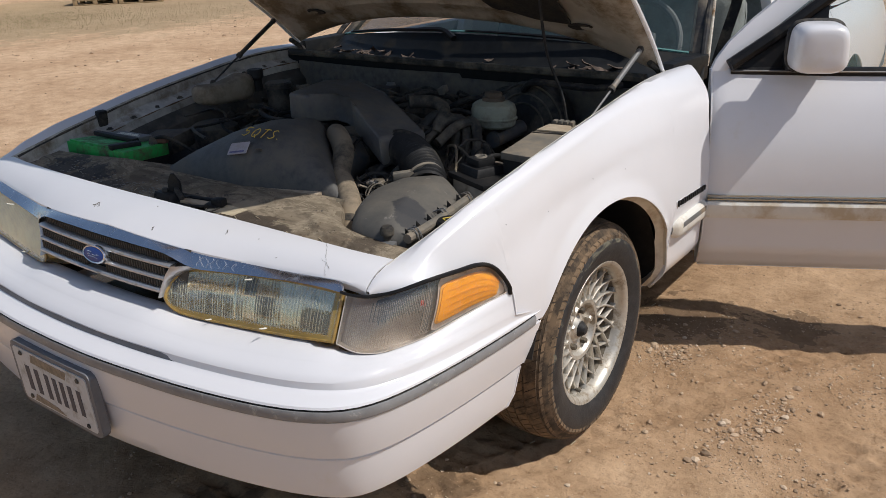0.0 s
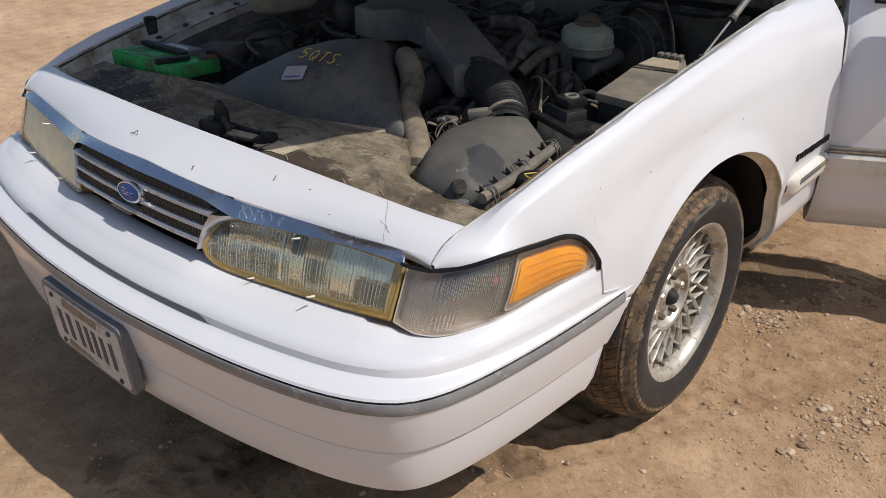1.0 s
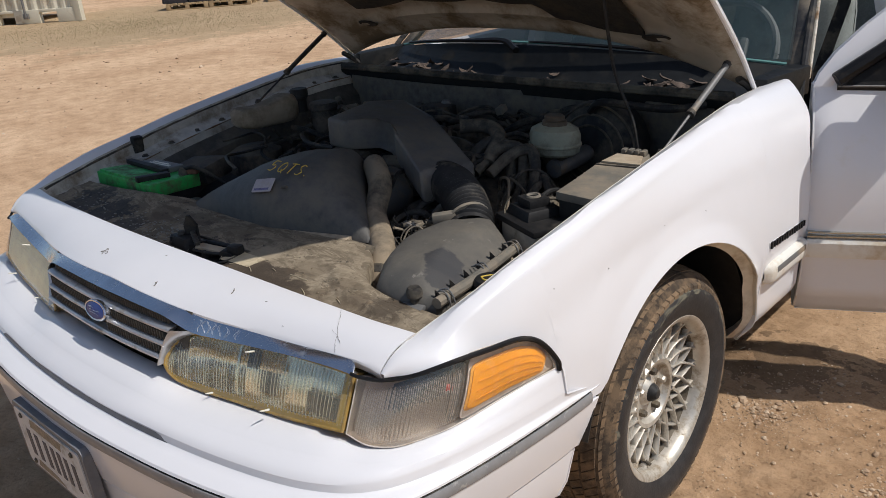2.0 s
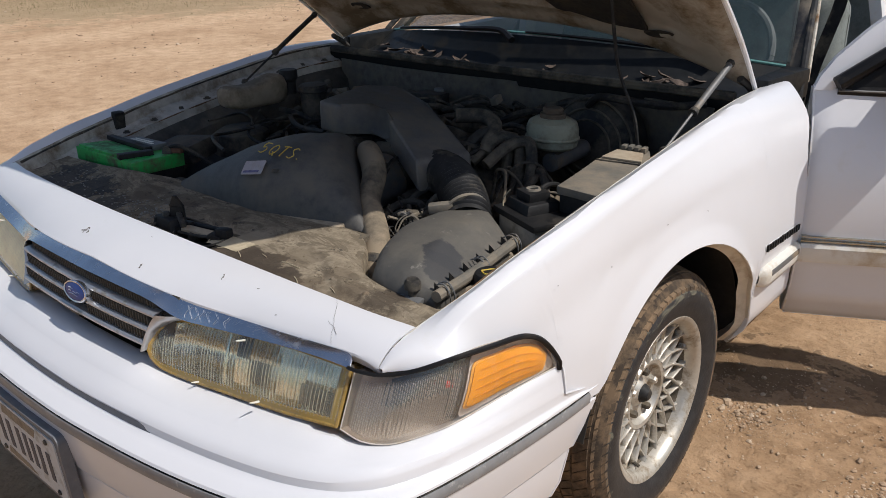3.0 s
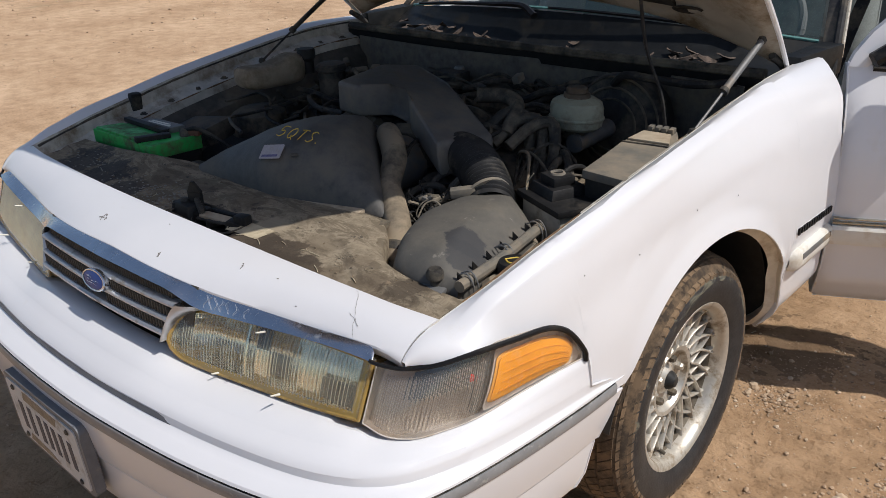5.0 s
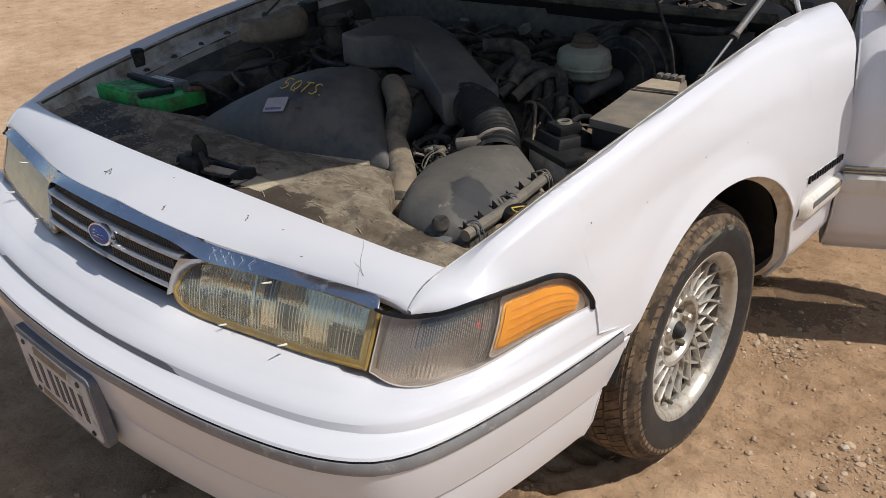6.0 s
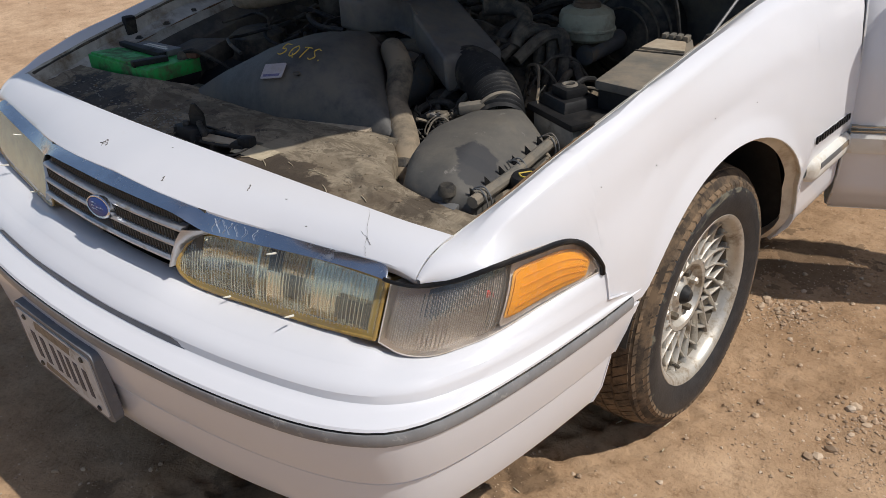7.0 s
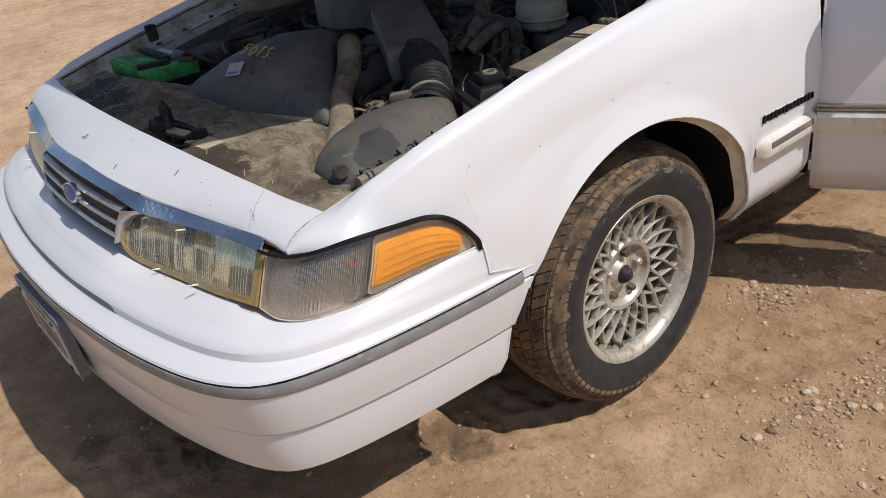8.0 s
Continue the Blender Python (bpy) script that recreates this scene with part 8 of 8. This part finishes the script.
def pallet():
    p = tagged(new("pallet"), "weathered wooden pallet lying on the dirt", "pallet", group="pallets in the yard")
    for i in range(7):
        part("deck_board", box((0.0, -0.45 + 0.15 * i, 0.135), (1.2, 0.10, 0.02), 0.003), M_PINE, p)
    for j in (-0.55, 0, 0.55):
        part("stringer", box((j, 0, 0.112), (0.1, 1.0, 0.022), 0.003), M_PINE, p)
        part("bottom_board", box((j, 0, 0.011), (0.1, 1.0, 0.02), 0.003), M_PINE, p)
        for i in (-0.45, 0, 0.45):
            part("block", box((j, i, 0.061), (0.1, 0.1, 0.08), 0.004), M_PINE, p)
    return p


yaw = math.atan2(0.677, 0.736)
ROW = Matrix.Translation((-16.65, 10.0, 0)) @ Matrix.Rotation(yaw, 4, "Z")
QUARTER = Matrix.Rotation(math.pi / 2, 4, "Z")
p1 = pallet()
p1.matrix_world = ROW @ Matrix.Translation((0.47, 0.60, 0)) @ QUARTER
copy_thing(p1, ROW @ Matrix.Translation((1.50, 0.60, 0)) @ QUARTER)
copy_thing(p1, ROW @ Matrix.Translation((2.75, 1.05, 0)) @ Matrix.Rotation(math.pi / 2 + 0.12, 4, "Z"))

M_REDBOX = surface("red_orange_plastic", (0.62, 0.07, 0.025), 0.5, vary=0.12, dirt=(0.40, 0.15, 0.08), dirt_amount=0.25, dirt_scale=6)


def tray(name, label, sx, sy, h, mat, group):
    """A low box with a folded rim, an open top and upright ribs."""
    t = tagged(new(name), label, "crate", group=group)
    part("floor_panel", box((0, 0, 0.012), (sx - 0.04, sy - 0.04, 0.02), 0.004), mat, t)
    for k in (-1, 1):
        part("side_wall", box((k * (sx / 2 - 0.02), 0, h / 2), (0.015, sy - 0.02, h - 0.004), 0.004), mat, t)
        part("end_wall", box((0, k * (sy / 2 - 0.02), h / 2), (sx - 0.06, 0.015, h - 0.004), 0.004), mat, t)
        part("rim", box((k * (sx / 2 - 0.012), 0, h - 0.014), (0.03, sy, 0.028), 0.005), mat, t)
        part("rim", box((0, k * (sy / 2 - 0.012), h - 0.012), (sx - 0.056, 0.03, 0.026), 0.005), mat, t)
    for k in range(5):
        part("rib", box(((k - 2) * sx * 0.2, -sy / 2 + 0.008, h * 0.45), (0.02, 0.014, h * 0.8), 0.003), mat, t)
    return t


tray1 = tray("plastic_tray", "black plastic tray stacked on a wooden pallet", 0.62, 1.02, 0.19, M_DKBOX, "black trays on the pallets")
tray1.matrix_world = ROW @ Matrix.Translation((0.18, 0.56, 0.146))
for x, y, a in ((0.82, 0.57, 0.0), (1.49, 0.55, 0.01)):
    copy_thing(tray1, ROW @ Matrix.Translation((x, y, 0.146)) @ Matrix.Rotation(a, 4, "Z"))
copy_thing(tray1, ROW @ Matrix.Translation((2.62, 1.02, 0.146)) @ Matrix.Rotation(0.12, 4, "Z"))
red1 = tray("crate", "red-orange plastic crate on top of the black trays", 0.44, 0.60, 0.26, M_REDBOX, "red crates on the trays")
red1.matrix_world = ROW @ Matrix.Translation((0.28, 0.58, 0.337))
for x, y in ((0.86, 0.60), (1.46, 0.55)):
    copy_thing(red1, ROW @ Matrix.Translation((x, y, 0.337)))

# dry grass near the container, as loose blades
M_GRASS = surface("dry_grass", (0.25, 0.21, 0.11), 0.9, vary=0.3, vary_scale=5)
gv, gf = [], []
rnd = random.Random(11)
for k in range(12000):
    c = rnd.random()
    x, y = (rnd.gauss(-14.5, 1.6), rnd.gauss(7.6, 1.2)) if c < 0.6 else (rnd.gauss(-13.0, 2.5), rnd.gauss(9.8, 1.5)) if c < 0.9 else (rnd.uniform(-20, -8), rnd.uniform(4, 14))
    a, h = rnd.uniform(0, 6.28), rnd.uniform(0.008, 0.026)
    dx, dy = math.cos(a), math.sin(a)
    w, ln = 0.004, rnd.uniform(0.2, 1.4) * h
    b = len(gv)
    gv += [(x - dy * w, y + dx * w, -0.005), (x + dy * w, y - dx * w, -0.005), (x + dx * ln, y + dy * ln, h)]
    gf.append((b, b + 1, b + 2))
gm = bpy.data.meshes.new("dry_grass")
gm.from_pydata(gv, [], gf)
gm.materials.append(M_GRASS)
tagged(new("dry_grass", gm), "sparse low dry grass on the dirt", "grass", kind="stuff")

# pebbles and clods
def stone_material():
    m, nt, b = nodes_of("pebble_stone")
    g = nt.nodes.new("ShaderNodeNewGeometry")
    c = ramp(nt, g.outputs["Random Per Island"], [(0.0, (0.26, 0.18, 0.115)), (0.5, (0.43, 0.30, 0.195)), (0.88, (0.52, 0.385, 0.265)), (1.0, (0.55, 0.44, 0.33))]).outputs["Color"]
    nt.links.new(c, b.inputs["Base Color"])
    b.inputs["Roughness"].default_value = 0.9
    bump(nt, b, noise_tex(nt, 150, 5).outputs["Fac"], 0.4, 0.002)
    return m


M_STONE = stone_material()
base = bmesh.new()
bmesh.ops.create_icosphere(base, subdivisions=1, radius=1.0)
bv = [v.co.copy() for v in base.verts]
bf = [tuple(v.index for v in f.verts) for f in base.faces]
base.free()


def pebbles(name, count, place, label, seed):
    r = random.Random(seed)
    vv, ff = [], []
    for _ in range(count):
        x, y, s = place(r)
        z = ground_height(x, y)
        ax, ay, az = s * r.uniform(0.7, 1.3), s * r.uniform(0.7, 1.3), s * r.uniform(0.45, 0.8)
        t = r.uniform(0, 6.28)
        o = len(vv)
        for v in bv:
            k = 1 + r.uniform(-0.22, 0.22)
            px, py = v.x * ax * k, v.y * ay * k
            vv.append((x + px * math.cos(t) - py * math.sin(t), y + px * math.sin(t) + py * math.cos(t), z + v.z * az * k + az * 0.25))
        ff += [tuple(i + o for i in f) for f in bf]
    me = bpy.data.meshes.new(name)
    me.from_pydata(vv, [], ff)
    me.materials.append(M_STONE)
    return tagged(new(name, me), label, "pebbles", kind="stuff")


def near_place(r):
    while True:
        c = r.random()
        if c < 0.014:
            t = r.gauss(0, 0.13)
            x, y = 1.27 + 0.35 * t + r.gauss(0, 0.05), 1.36 + t + r.gauss(0, 0.05)
            return x, y, min(0.014, 0.0014 * math.exp(abs(r.gauss(0, 0.80))))
        if c < 0.022:
            return r.gauss(0.90, 0.06), r.gauss(1.62, 0.05), min(0.013, 0.0015 * math.exp(abs(r.gauss(0, 0.8))))
        x, y = (r.gauss(1.5, 0.35), r.gauss(1.3, 0.4)) if c < 0.28 else (r.uniform(-0.8, 2.9), r.uniform(-0.8, 2.9))
        if noise.noise(Vector((x * 2.6, y * 2.6, 21))) + r.uniform(-0.35, 0.35) > 0.12:
            return x, y, min(0.010, 0.0011 * math.exp(abs(r.gauss(0, 0.72))))


def far_place(r):
    x, y = r.uniform(-14, 3), r.uniform(-2, 14)
    while x > -1.2 and y < 4.0:
        x, y = r.uniform(-14, 3), r.uniform(-2, 14)
    return x, y, min(0.03, 0.006 * math.exp(abs(r.gauss(0, 0.6))))


pebbles("pebbles", 19000, near_place, "loose pebbles and clods on the dirt", 5)
pebbles("scattered_stones", 2600, far_place, "scattered small stones across the yard", 6)

# bits of dry straw trodden into the dirt
rnd = random.Random(17)
bm = bmesh.new()
for k in range(64):
    x, y = (rnd.gauss(1.25, 0.35), rnd.gauss(1.15, 0.4)) if k % 2 else (rnd.uniform(-0.6, 2.4), rnd.uniform(-0.5, 2.6))
    a, ln, w = rnd.uniform(0, 3.14), rnd.uniform(0.004, 0.012), rnd.uniform(0.0008, 0.0016)
    c = Vector((x, y, ground_height(x, y) + 0.004))
    add_box(bm, c, (2 * ln, 2 * w, 0.0015), 0.0, turned(0, rnd.uniform(-8, 8), math.degrees(a)))
tagged(part("dry_straw", bm, M_PAPER, None, "", smooth=False), "short bits of dry straw on the dirt", "straw", kind="stuff")
